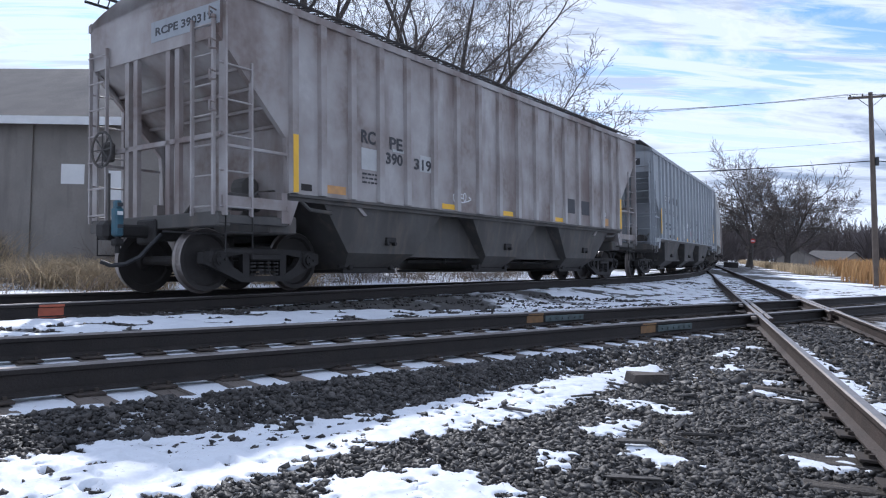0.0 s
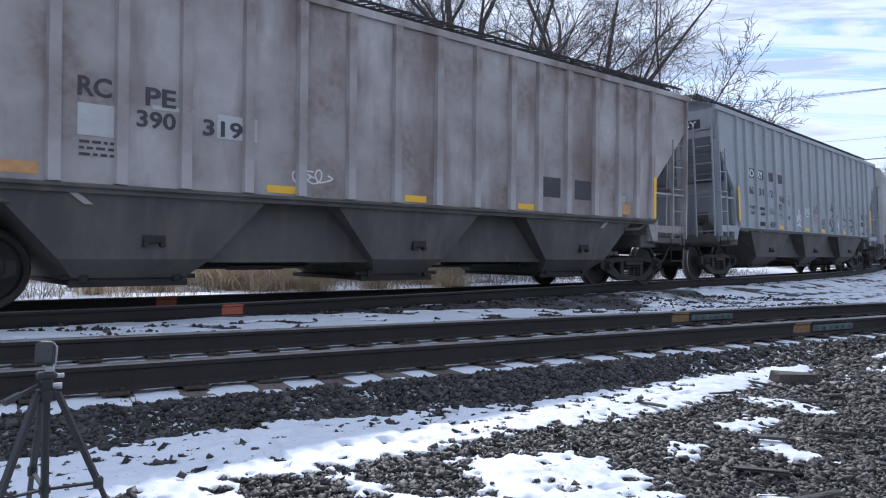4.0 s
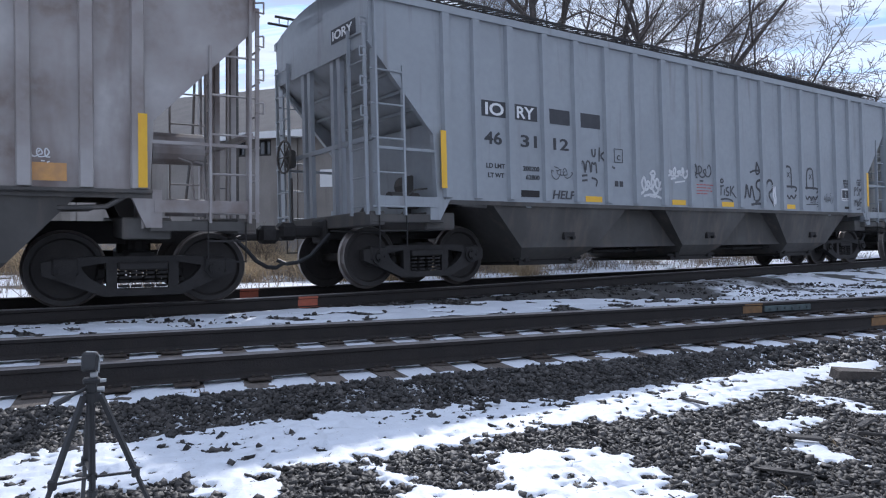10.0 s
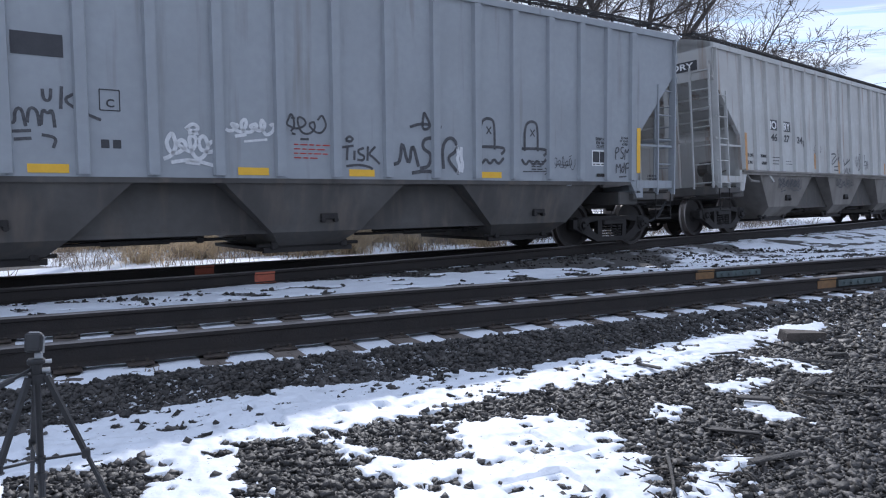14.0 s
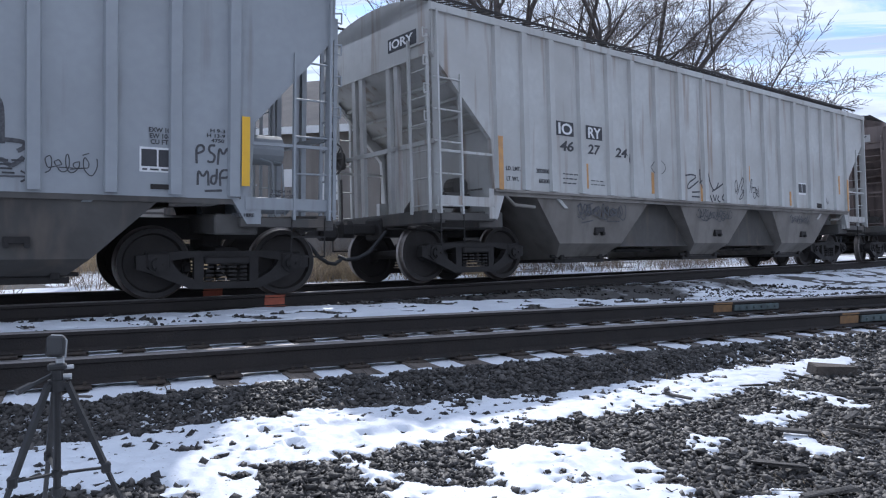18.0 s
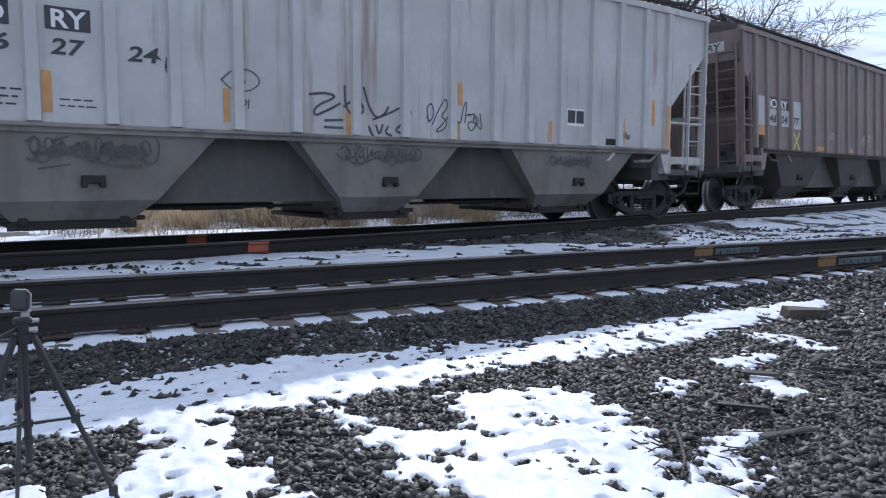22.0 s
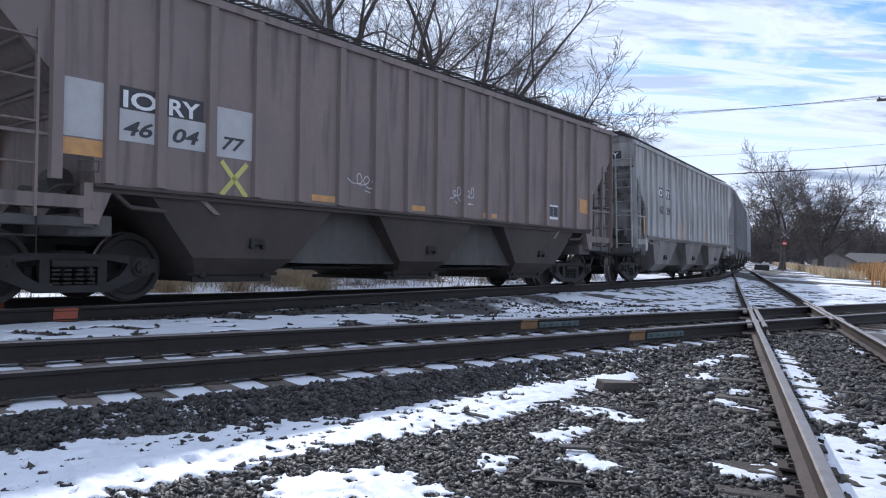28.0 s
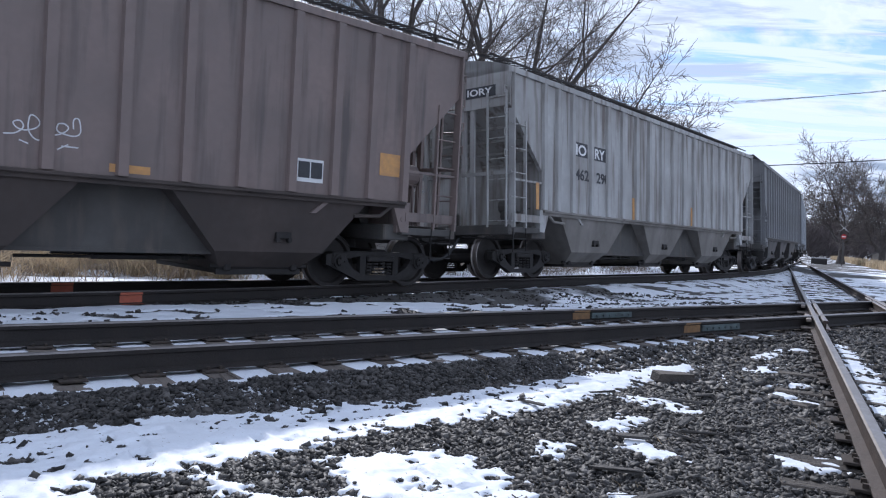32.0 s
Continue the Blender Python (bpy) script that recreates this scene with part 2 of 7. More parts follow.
M["white"] = material("white_paint", (0.80, 0.80, 0.79), 0.6, second=(0.66, 0.66, 0.65), scale=8, amount=0.6)
M["patch"] = material("grey_patch_paint", (0.50, 0.50, 0.49), 0.6, second=(0.40, 0.40, 0.39), scale=5, amount=0.6)
M["spray_black"] = material("black_spray", (0.06, 0.06, 0.065), 0.7, second=(0.16, 0.16, 0.17), scale=30, amount=0.5)
M["spray_white"] = material("white_spray", (0.74, 0.74, 0.74), 0.7, second=(0.55, 0.55, 0.56), scale=30, amount=0.6)
M["spray_yellow"] = material("yellow_spray", (0.62, 0.58, 0.16), 0.7, second=(0.45, 0.42, 0.18), scale=30, amount=0.6)
M["rubber"] = material("rubber", (0.03, 0.03, 0.032), 0.6)
M["galv"] = material("galvanised_steel", (0.45, 0.46, 0.47), 0.5, 0.6, second=(0.3, 0.3, 0.3), scale=8)
M["bark"] = material("bark", (0.11, 0.095, 0.085), 0.95, second=(0.055, 0.048, 0.044), scale=4, amount=0.8, fine=30, bump=0.6, bump_scale=20)
M["twig"] = material("twig", (0.16, 0.135, 0.12), 0.9, second=(0.10, 0.085, 0.078), scale=4, amount=0.6)
M["dry_grass"] = material("dry_grass", (0.50, 0.40, 0.26), 0.85, second=(0.30, 0.22, 0.14), scale=5, amount=0.7, island=0.35)
M["orange_grass"] = material("orange_grass", (0.40, 0.25, 0.12), 0.85, second=(0.34, 0.18, 0.07), scale=0.6, amount=0.7, island=0.35)
M["brush"] = material("brush", (0.24, 0.195, 0.155), 0.85, second=(0.12, 0.10, 0.085), scale=3, amount=0.7, island=0.3)
M["wall"] = material("rendered_wall", (0.27, 0.245, 0.22), 0.85, second=(0.20, 0.18, 0.16), scale=1.0, amount=0.7, fine=14, bump=0.2,
                     streak=(0.16, 0.14, 0.125), streak_scale=(2.5, 2.5, 0.4))
M["wall_white"] = material("white_wall_paint", (0.78, 0.78, 0.77), 0.8, second=(0.66, 0.66, 0.65), scale=2, amount=0.6)
M["roof"] = material("roof_shingle", (0.115, 0.105, 0.10), 0.9, second=(0.075, 0.07, 0.068), scale=1.5, amount=0.7, fine=18, bump=0.5, bump_scale=20)
M["trim"] = material("white_trim", (0.75, 0.75, 0.74), 0.6, second=(0.6, 0.6, 0.6), scale=3)
M["glass"] = material("window_glass", (0.04, 0.045, 0.05), 0.12, spec=0.8)
M["pole"] = material("pole_wood", (0.17, 0.135, 0.11), 0.9, second=(0.1, 0.08, 0.065), scale=2, amount=0.8, fine=30, bump=0.4,
                     streak=(0.09, 0.075, 0.06), streak_scale=(9, 9, 0.3))
M["wire"] = material("cable", (0.03, 0.03, 0.03), 0.7)
M["plastic"] = material("black_plastic", (0.028, 0.028, 0.03), 0.45, second=(0.02, 0.02, 0.02), scale=20)
M["phone"] = material("phone_glass", (0.03, 0.032, 0.036), 0.18, spec=0.7)
M["driftwood"] = material("grey_wood", (0.11, 0.10, 0.09), 0.9, second=(0.05, 0.046, 0.042), scale=6, amount=0.8, fine=50, bump=0.7, bump_scale=40)
M["siding"] = material("tan_siding", (0.33, 0.305, 0.27), 0.85, second=(0.25, 0.23, 0.205), scale=1.2, amount=0.7, fine=16, bump=0.2, streak=(0.2, 0.18, 0.16), streak_scale=(2.5, 2.5, 0.4))
M["concrete"] = material("concrete", (0.24, 0.23, 0.215), 0.9, second=(0.13, 0.125, 0.12), scale=3, amount=0.8, fine=40, bump=0.4)
M["mast"] = material("tarnished_mast_paint", (0.10, 0.095, 0.09), 0.75, 0.2, second=(0.06, 0.055, 0.05), scale=3, amount=0.8, fine=30, bump=0.2, streak=(0.15, 0.10, 0.07), streak_scale=(8, 8, 0.4))
M["device_blue"] = material("device_paint", (0.05, 0.13, 0.17), 0.5, second=(0.03, 0.07, 0.10), scale=9, amount=0.6)
M["sign_red"] = material("sign_red", (0.5, 0.05, 0.04), 0.5)
M["far_wood"] = material("far_wood", (0.12, 0.10, 0.095), 0.95, second=(0.08, 0.068, 0.066), scale=0.5, amount=0.7)


def ground_material():
    """Dirt and old ballast with lying snow, which takes over with the open fields far out."""
    m = material("ground_dirt", (0.09, 0.085, 0.08), 0.92, second=(0.05, 0.045, 0.04), scale=2.2, amount=0.8, fine=30, bump=0.6, bump_scale=35)
    nt = m.node_tree
    N, link = nt.nodes.new, nt.links.new
    b = nt.nodes["Principled BSDF"]
    base = b.inputs["Base Color"].links[0].from_socket
    co, nz, rg, mx = N("ShaderNodeTexCoord"), N("ShaderNodeTexNoise"), N("ShaderNodeMapRange"), N("ShaderNodeMixRGB")
    link(co.outputs["Object"], nz.inputs["Vector"])
    nz.inputs["Scale"].default_value, nz.inputs["Detail"].default_value, nz.inputs["Roughness"].default_value = 0.16, 9, 0.66
    rg.inputs["From Min"].default_value, rg.inputs["From Max"].default_value = 0.50, 0.56
    link(nz.outputs["Fac"], rg.inputs["Value"])
    link(rg.outputs[0], mx.inputs[0])
    link(base, mx.inputs[1])
    mx.inputs[2].default_value = (0.84, 0.86, 0.90, 1)
    link(mx.outputs[0], b.inputs["Base Color"])
    return m


M["ground"] = ground_material()


def let_light_through(m, share_of=0.55):
    """Thin dry leaves: part of the light passes through the blade."""
    nt = m.node_tree
    b = nt.nodes["Principled BSDF"]
    out = next(n for n in nt.nodes if n.type == "OUTPUT_MATERIAL")
    tr, mx = nt.nodes.new("ShaderNodeBsdfTranslucent"), nt.nodes.new("ShaderNodeMixShader")
    nt.links.new(b.inputs["Base Color"].links[0].from_socket, tr.inputs["Color"])
    mx.inputs[0].default_value = share_of
    nt.links.new(b.outputs[0], mx.inputs[1])
    nt.links.new(tr.outputs[0], mx.inputs[2])
    nt.links.new(mx.outputs[0], out.inputs["Surface"])


for k in ("dry_grass", "orange_grass", "brush"):
    let_light_through(M[k])

# ---------------------------------------------------------------- mesh helpers
def mesh_ob(name, bm, mat, parent=None, label="", smooth=False, kind=""):
    me = bpy.data.meshes.new(name)
    bmesh.ops.recalc_face_normals(bm, faces=bm.faces[:])
    bm.to_mesh(me)
    bm.free()
    for mm in (mat if isinstance(mat, (list, tuple)) else [mat]):
        me.materials.append(mm)
    if smooth:
        me.polygons.foreach_set("use_smooth", [True] * len(me.polygons))
    ob = new(name, me)
    ob.parent = parent
    return tagged(ob, label=label, kind=kind)


part = mesh_ob


def share(name, me, parent, m=None, label=""):
    ob = new(name, me)
    ob.parent = parent
    if m is not None:
        ob.matrix_basis = m
    return tagged(ob, label=label)


def from_arrays(name, co, faces, mat, smooth=False):
    """One mesh from arrays of points and of equal-sided faces."""
    me = bpy.data.meshes.new(name)
    n, k = faces.shape
    me.vertices.add(len(co))
    me.vertices.foreach_set("co", np.asarray(co, np.float32).ravel())
    me.loops.add(n * k)
    me.loops.foreach_set("vertex_index", np.asarray(faces, np.int32).ravel())
    me.polygons.add(n)
    me.polygons.foreach_set("loop_start", np.arange(n, dtype=np.int32) * k)
    me.update(calc_edges=True)
    if smooth:
        me.polygons.foreach_set("use_smooth", [True] * n)
    me.materials.append(mat)
    return me


def box(bm, c, s, m=None, bevel=0.0):
    """A block of size s round c; m turns it about its middle."""
    r = bmesh.ops.create_cube(bm, size=1.0)
    vs = r["verts"]
    mat = Matrix.Translation(c) @ (m.to_4x4() if m is not None else Matrix.Identity(4)) @ Matrix.Diagonal((*s, 1))
    bmesh.ops.transform(bm, matrix=mat, verts=vs)
    if bevel:
        es = list({e for v in vs for e in v.link_edges})
        bmesh.ops.bevel(bm, geom=es, offset=bevel, segments=1, affect="EDGES", profile=0.5)


def bar(bm, a, b, w, d=None, up=(0, 0, 1)):
    """A square bar from a to b, w wide and d deep."""
    a, b = Vector(a), Vector(b)
    z = (b - a)
    ln = z.length
    z.normalize()
    x = Vector(up).cross(z)
    if x.length < 1e-4:
        x = Vector((1, 0, 0)).cross(z)
    x.normalize()
    y = z.cross(x)
    m = Matrix((x, y, z)).transposed()
    box(bm, (a + b) / 2, (w, d or w, ln), m)


def tube(bm, a, b, r, seg=8, r2=None):
    a, b = Vector(a), Vector(b)
    z = b - a
    m = Matrix.Translation((a + b) / 2) @ z.to_track_quat("Z", "Y").to_matrix().to_4x4()
    bmesh.ops.create_cone(bm, cap_ends=True, segments=seg, radius1=r, radius2=r if r2 is None else r2, depth=z.length, matrix=m)


def bent_tube(bm, pts, r, seg=6):
    for a, b in zip(pts, pts[1:]):
        tube(bm, a, b, r, seg)


def prism(bm, poly, lo, hi, axis="y"):
    """The outline poly, drawn in the plane across the axis, pulled from lo to hi."""
    def at(u, v, w):
        return {"y": (u, w, v), "x": (w, u, v), "z": (u, v, w)}[axis]
    a = [bm.verts.new(at(u, v, lo)) for u, v in poly]
    b = [bm.verts.new(at(u, v, hi)) for u, v in poly]
    n = len(poly)
    bm.faces.new(a)
    bm.faces.new(b[::-1])
    for i in range(n):
        bm.faces.new((a[i], b[i], b[(i + 1) % n], a[(i + 1) % n]))


def ring(bm, outer, inner, lo, hi):
    """A plate across y with one opening; both outlines have as many corners."""
    n = len(outer)
    rows = [[bm.verts.new((u, w, v)) for u, v in poly] for w in (lo, hi) for poly in (outer, inner)]
    for i in range(n):
        j = (i + 1) % n
        o0, i0, o1, i1 = rows
        for f in ((o0[i], o0[j], i0[j], i0[i]), (o1[j], o1[i], i1[i], i1[j]), (o0[j], o0[i], o1[i], o1[j]), (i0[i], i0[j], i1[j], i1[i])):
            bm.faces.new(f)


def lathe(bm, profile, seg=32, axis_y=True):
    """Turn a profile of (radius, y) about the y axis."""
    rows = []
    for r, y in profile:
        rows.append([bm.verts.new((r * math.cos(2 * math.pi * i / seg), y, r * math.sin(2 * math.pi * i / seg))) for i in range(seg)])
    for a, b in zip(rows, rows[1:]):
        for i in range(seg):
            j = (i + 1) % seg
            bm.faces.new((a[i], a[j], b[j], b[i]))
    bm.faces.new(rows[0][::-1])
    bm.faces.new(rows[-1])


def loose_pieces(me):
    """The unconnected pieces of a mesh, each as a mesh of its own."""
    link = list(range(len(me.vertices)))

    def root(i):
        while link[i] != i:
            link[i] = link[link[i]]
            i = link[i]
        return i
    for e in me.edges:
        link[root(e.vertices[0])] = root(e.vertices[1])
    groups = {}
    for p in me.polygons:
        groups.setdefault(root(p.vertices[0]), []).append(tuple(p.vertices))
    out = []
    for faces in groups.values():
        used = sorted({v for f in faces for v in f})
        at = {v: i for i, v in enumerate(used)}
        piece = bpy.data.meshes.new("letter")
        piece.from_pydata([me.vertices[v].co[:] for v in used], [], [tuple(at[v] for v in f) for f in faces])
        for mm in me.materials:
            piece.materials.append(mm)
        out.append(piece)
    return out


def words(text, size, mat, parent, m, name="lettering", label="", width=None, lean=0.0):
    """Flat lettering as a thin mesh; its baseline starts at the pose m, reading along its x."""
    cu = bpy.data.curves.new(name, "FONT")
    cu.body, cu.size, cu.extrude, cu.shear, cu.resolution_u, cu.offset = text, size, 0.002, lean, 3, size * 0.022
    tmp = bpy.data.objects.new(name, cu)
    scene.collection.objects.link(tmp)
    bpy.context.view_layer.update()
    me = bpy.data.meshes.new_from_object(tmp.evaluated_get(bpy.context.evaluated_depsgraph_get()))
    bpy.data.objects.remove(tmp)
    bpy.data.curves.remove(cu)
    if width and len(me.vertices):
        xs = [v.co.x for v in me.vertices]
        k, x0 = width / (max(xs) - min(xs)), min(xs)
        for v in me.vertices:
            v.co.x = (v.co.x - x0) * k
    me.materials.clear()
    me.materials.append(mat)
    return [share("letter" if name == "lettering" else name, piece, parent, m, label) for piece in loose_pieces(me)]

# ---------------------------------------------------------------- the plan
RAIL = 0.335                     # height of all rail heads
GAUGE = 1.505                    # between the middles of the two heads
NEAR_Y = 6.088 + GAUGE / 2       # middle of the near track, which runs along x
DIA_A, DIA_N = radians(28.5), -0.405 - GAUGE / 2   # the crossing track: its heading, and its middle's distance from the origin
DU, DN = Vector((math.cos(DIA_A), math.sin(DIA_A), 0)), Vector((-math.sin(DIA_A), math.cos(DIA_A), 0))

# the train's track: heading against distance along it
TRACK_KNOTS = [(-60, -12.00), (-10, 2.90), (5, 9.77), (20, 14.73), (35, 23.39), (45, 26.0), (80, 26.0), (100, 28.2), (500, 28.2)]
TS = np.arange(-60, 400, 0.25)
TH = np.radians(np.interp(TS, [k[0] for k in TRACK_KNOTS], [k[1] for k in TRACK_KNOTS]))
TX = np.concatenate([[0], np.cumsum(np.cos((TH[1:] + TH[:-1]) / 2) * 0.25)])
TY = np.concatenate([[0], np.cumsum(np.sin((TH[1:] + TH[:-1]) / 2) * 0.25)])
TX, TY = TX - TX[240], TY - TY[240] + 10.905


def track_at(s):
    return float(np.interp(s, TS, TX)), float(np.interp(s, TS, TY)), float(np.interp(s, TS, TH))


def cant(s):
    """How far the outer rail, on the camera's side, is raised in the curve."""
    t = np.clip(np.asarray(s, float) / 14.0, 0, 1)
    return 0.10 * t * t * (3 - 2 * t)


def from_train_track(x, y):
    """How far a point lies beyond (+) the middle of the train's track."""
    yc, th = np.interp(x, TX, TY), np.interp(x, TX, TH)
    return (y - yc) * np.cos(th)


def from_crossing(x, y):
    return -math.sin(DIA_A) * x + math.cos(DIA_A) * y - DIA_N


def ramp(v, a, b):
    t = np.clip((v - a) / (b - a), 0, 1)
    return t * t * (3 - 2 * t)


def wavy(x, y, scale, seed=0.0):
    """Cheap smooth noise, about -1 to 1, for arrays."""
    out = np.zeros_like(x, dtype=float)
    rng = np.random.RandomState(int(seed * 10) + 7)
    for k in range(7):
        a, f, p = rng.uniform(0, 6.283), rng.uniform(0.6, 2.1) / scale, rng.uniform(0, 6.283, 2)
        out += np.sin((x * np.cos(a) + y * np.sin(a)) * f * 3.1 + p[0] + 1.3 * np.sin((x * np.sin(a) - y * np.cos(a)) * f * 1.7 + p[1]))
    return out / 3.6


def ground_z(x, y):
    """Low ballast beds under the tracks, and nearly flat ground round them."""
    x, y = np.asarray(x, float), np.asarray(y, float)
    z = 0.03 + 0.012 * wavy(x, y, 1.6, 1)
    near = np.abs(y - NEAR_Y)
    z = np.maximum(z, 0.088 - 0.058 * ramp(near, 1.22, 1.95))
    # ballast heaped against the tie ends
    z = np.maximum(z, np.where((y < NEAR_Y) & (x < 13), (0.128 + 0.015 * wavy(x, y, 0.35, 13)) * ramp(near, 1.16, 1.24) * (1 - 0.8 * ramp(near, 1.34, 1.95)), 0))
    d = np.abs(from_crossing(x, y))
    z = np.maximum(z, 0.09 - 0.06 * ramp(d, 1.3, 2.2))
    t = np.abs(from_train_track(x, y))
    z = np.maximum(z, 0.10 - 0.08 * ramp(t, 1.35, 2.6))
    z = np.maximum(z, (0.150 - 0.11 * ramp(t, 1.3, 2.5)) * ramp(t, 0.80, 0.95) * (from_train_track(x, y) < 0))
    mid = ramp(y, NEAR_Y, NEAR_Y + 1) * (1 - ramp(from_train_track(x, y), -1, 0))
    z = np.maximum(z, 0.06 * mid + 0.012 * wavy(x, y, 0.7, 2))
    off = from_train_track(x, y)
    z = z + cant(np.interp(x, TX, TS)) * np.clip((GAUGE / 2 - off) / GAUGE, 0, 1) * (1 - ramp(-off, 1.3, 2.7)) * (np.abs(off) < 4) * (x < 90)
    far = ramp(np.hypot(x, y), 60, 400)
    return z * (1 - far)


# snow that lies in drawn-out drifts near the camera: runs of (x, y, half width)
DRIFTS = [
    [(-4.5, 4.0, 0.75), (-2.2, 4.05, 0.75), (-0.6, 4.22, 0.56), (0.4, 4.46, 0.40), (1.25, 4.50, 0.48), (2.0, 4.48, 0.41), (2.6, 4.50, 0.31), (3.1, 4.42, 0.27), (3.96, 4.50, 0.33), (4.65, 4.57, 0.28),
     (5.2, 4.68, 0.25), (5.9, 4.72, 0.17), (6.6, 4.82, 0.15), (6.93, 4.92, 0.07)],
    [(-4.0, 3.3, 0.5), (-2.4, 3.4, 0.45), (-1.3, 3.5, 0.4), (-0.7, 3.3, 0.4), (-0.3, 2.9, 0.4), (0.3, 2.3, 0.4)],
    [(0.52, 4.1, 0.22), (0.50, 3.7, 0.19), (0.43, 3.3, 0.25), (0.40, 2.9, 0.33), (0.30, 2.3, 0.40)],
    [(2.12, 3.53, 0.22), (2.38, 3.40, 0.28), (2.20, 3.10, 0.44), (2.05, 2.75, 0.48), (1.90, 2.30, 0.50), (1.80, 1.80, 0.50)],
    [(1.22, 3.72, 0.08), (1.33, 3.42, 0.10), (1.45, 3.20, 0.12), (1.72, 3.08, 0.10)],
    [(1.33, 2.92, 0.08), (1.62, 2.70, 0.22)],
    [(2.92, 2.52, 0.04), (2.66, 2.45, 0.10), (2.55, 2.30, 0.09)],
    [(3.90, 3.20, 0.08), (3.80, 3.00, 0.07), (3.76, 2.88, 0.04)],
    [(4.08, 3.58, 0.10), (4.42, 3.63, 0.06)],
    [(4.98, 4.03, 0.10), (5.08, 3.80, 0.08), (5.00, 3.52, 0.04)],
    [(8.12, 4.78, 0.08), (8.60, 4.85, 0.06)], [(9.00, 4.92, 0.08), (9.35, 4.90, 0.05)], [(7.15, 4.24, 0.06), (7.45, 4.30, 0.05)],
    [(6.20, 3.45, 0.07), (6.02, 3.05, 0.06)], [(6.55, 3.62, 0.05), (6.80, 3.60, 0.05)],
    [(4.26, 2.33, 0.07), (4.60, 2.17, 0.07)], [(3.35, 3.42, 0.05), (3.20, 3.30, 0.04)],
    [(10.4, 4.90, 0.06), (8.95, 4.10, 0.11), (7.40, 3.23, 0.13), (6.3, 2.62, 0.10)], [(5.65, 2.28, 0.13), (4.95, 1.88, 0.20), (4.3, 1.5, 0.22)],
    [(6.45, 2.32, 0.10), (6.1, 2.15, 0.08)], [(10.0, 5.62, 0.05), (10.8, 5.75, 0.07)],
    [(11.5, 4.2, 0.14), (12.6, 4.6, 0.12)], [(9.2, 1.7, 0.25), (11.0, 2.2, 0.3)], [(4.6, 0.7, 0.2), (5.6, 1.2, 0.14)],
]
# bare stone that shows through: (x, y, half sizes)
GAPS = [(1.02, 3.55, 0.33, 0.42), (0.02, 3.72, 0.36, 0.34), (-0.18, 3.98, 0.22, 0.14), (1.62, 3.90, 0.30, 0.10), (2.25, 3.95, 0.45, 0.10), (1.50, 3.55, 0.20, 0.10), (1.62, 3.33, 0.14, 0.07),
        (-1.90, 4.35, 0.30, 0.08), (-2.35, 4.42, 0.22, 0.09), (-1.95, 3.93, 0.22, 0.09), (-1.55, 3.98, 0.14, 0.07), (-1.05, 4.50, 0.22, 0.08), (-0.80, 4.52, 0.14, 0.05), (-1.35, 4.55, 0.12, 0.05),
        (-0.48, 3.88, 0.09, 0.06), (-1.28, 4.06, 0.10, 0.06), (-0.62, 3.55, 0.10, 0.06), (-1.15, 3.45, 0.22, 0.08), (0.50, 4.47, 0.10, 0.05), (0.30, 4.62, 0.12, 0.05), (0.43, 3.55, 0.06, 0.05),
        (3.05, 4.62, 0.10, 0.05), (3.45, 4.55, 0.14, 0.05), (4.05, 4.70, 0.12, 0.05), (2.35, 4.72, 0.15, 0.05), (4.8, 4.75, 0.14, 0.05), (2.60, 2.64, 0.17, 0.16), (2.47, 2.48, 0.15, 0.15), (2.32, 2.36, 0.11, 0.10)]


def pits(x, y, cell, share_of, r0, r1, seed):
    """How far a place is from the nearest melted pit's edge: one pit at most in each cell of a raster."""
    i, j = np.floor(x / cell), np.floor(y / cell)

    def chance(k):
        v = np.sin(i * 127.1 + j * 311.7 + k * 74.7 + seed) * 43758.5453
        return v - np.floor(v)
    cx, cy = (i + 0.3 + 0.4 * chance(1)) * cell, (j + 0.3 + 0.4 * chance(2)) * cell
    r = r0 + (r1 - r0) * chance(3) ** 2
    d = np.hypot((x - cx) * (0.62 + 0.3 * chance(4)), y - cy + 0.3 * (chance(5) - 0.5) * (x - cx)) - r
    crowd = 0.45 + 0.75 * (wavy(cx, cy, 0.45, 15) > -0.05)
    return np.where(chance(6) < share_of * crowd, d, 1.0)


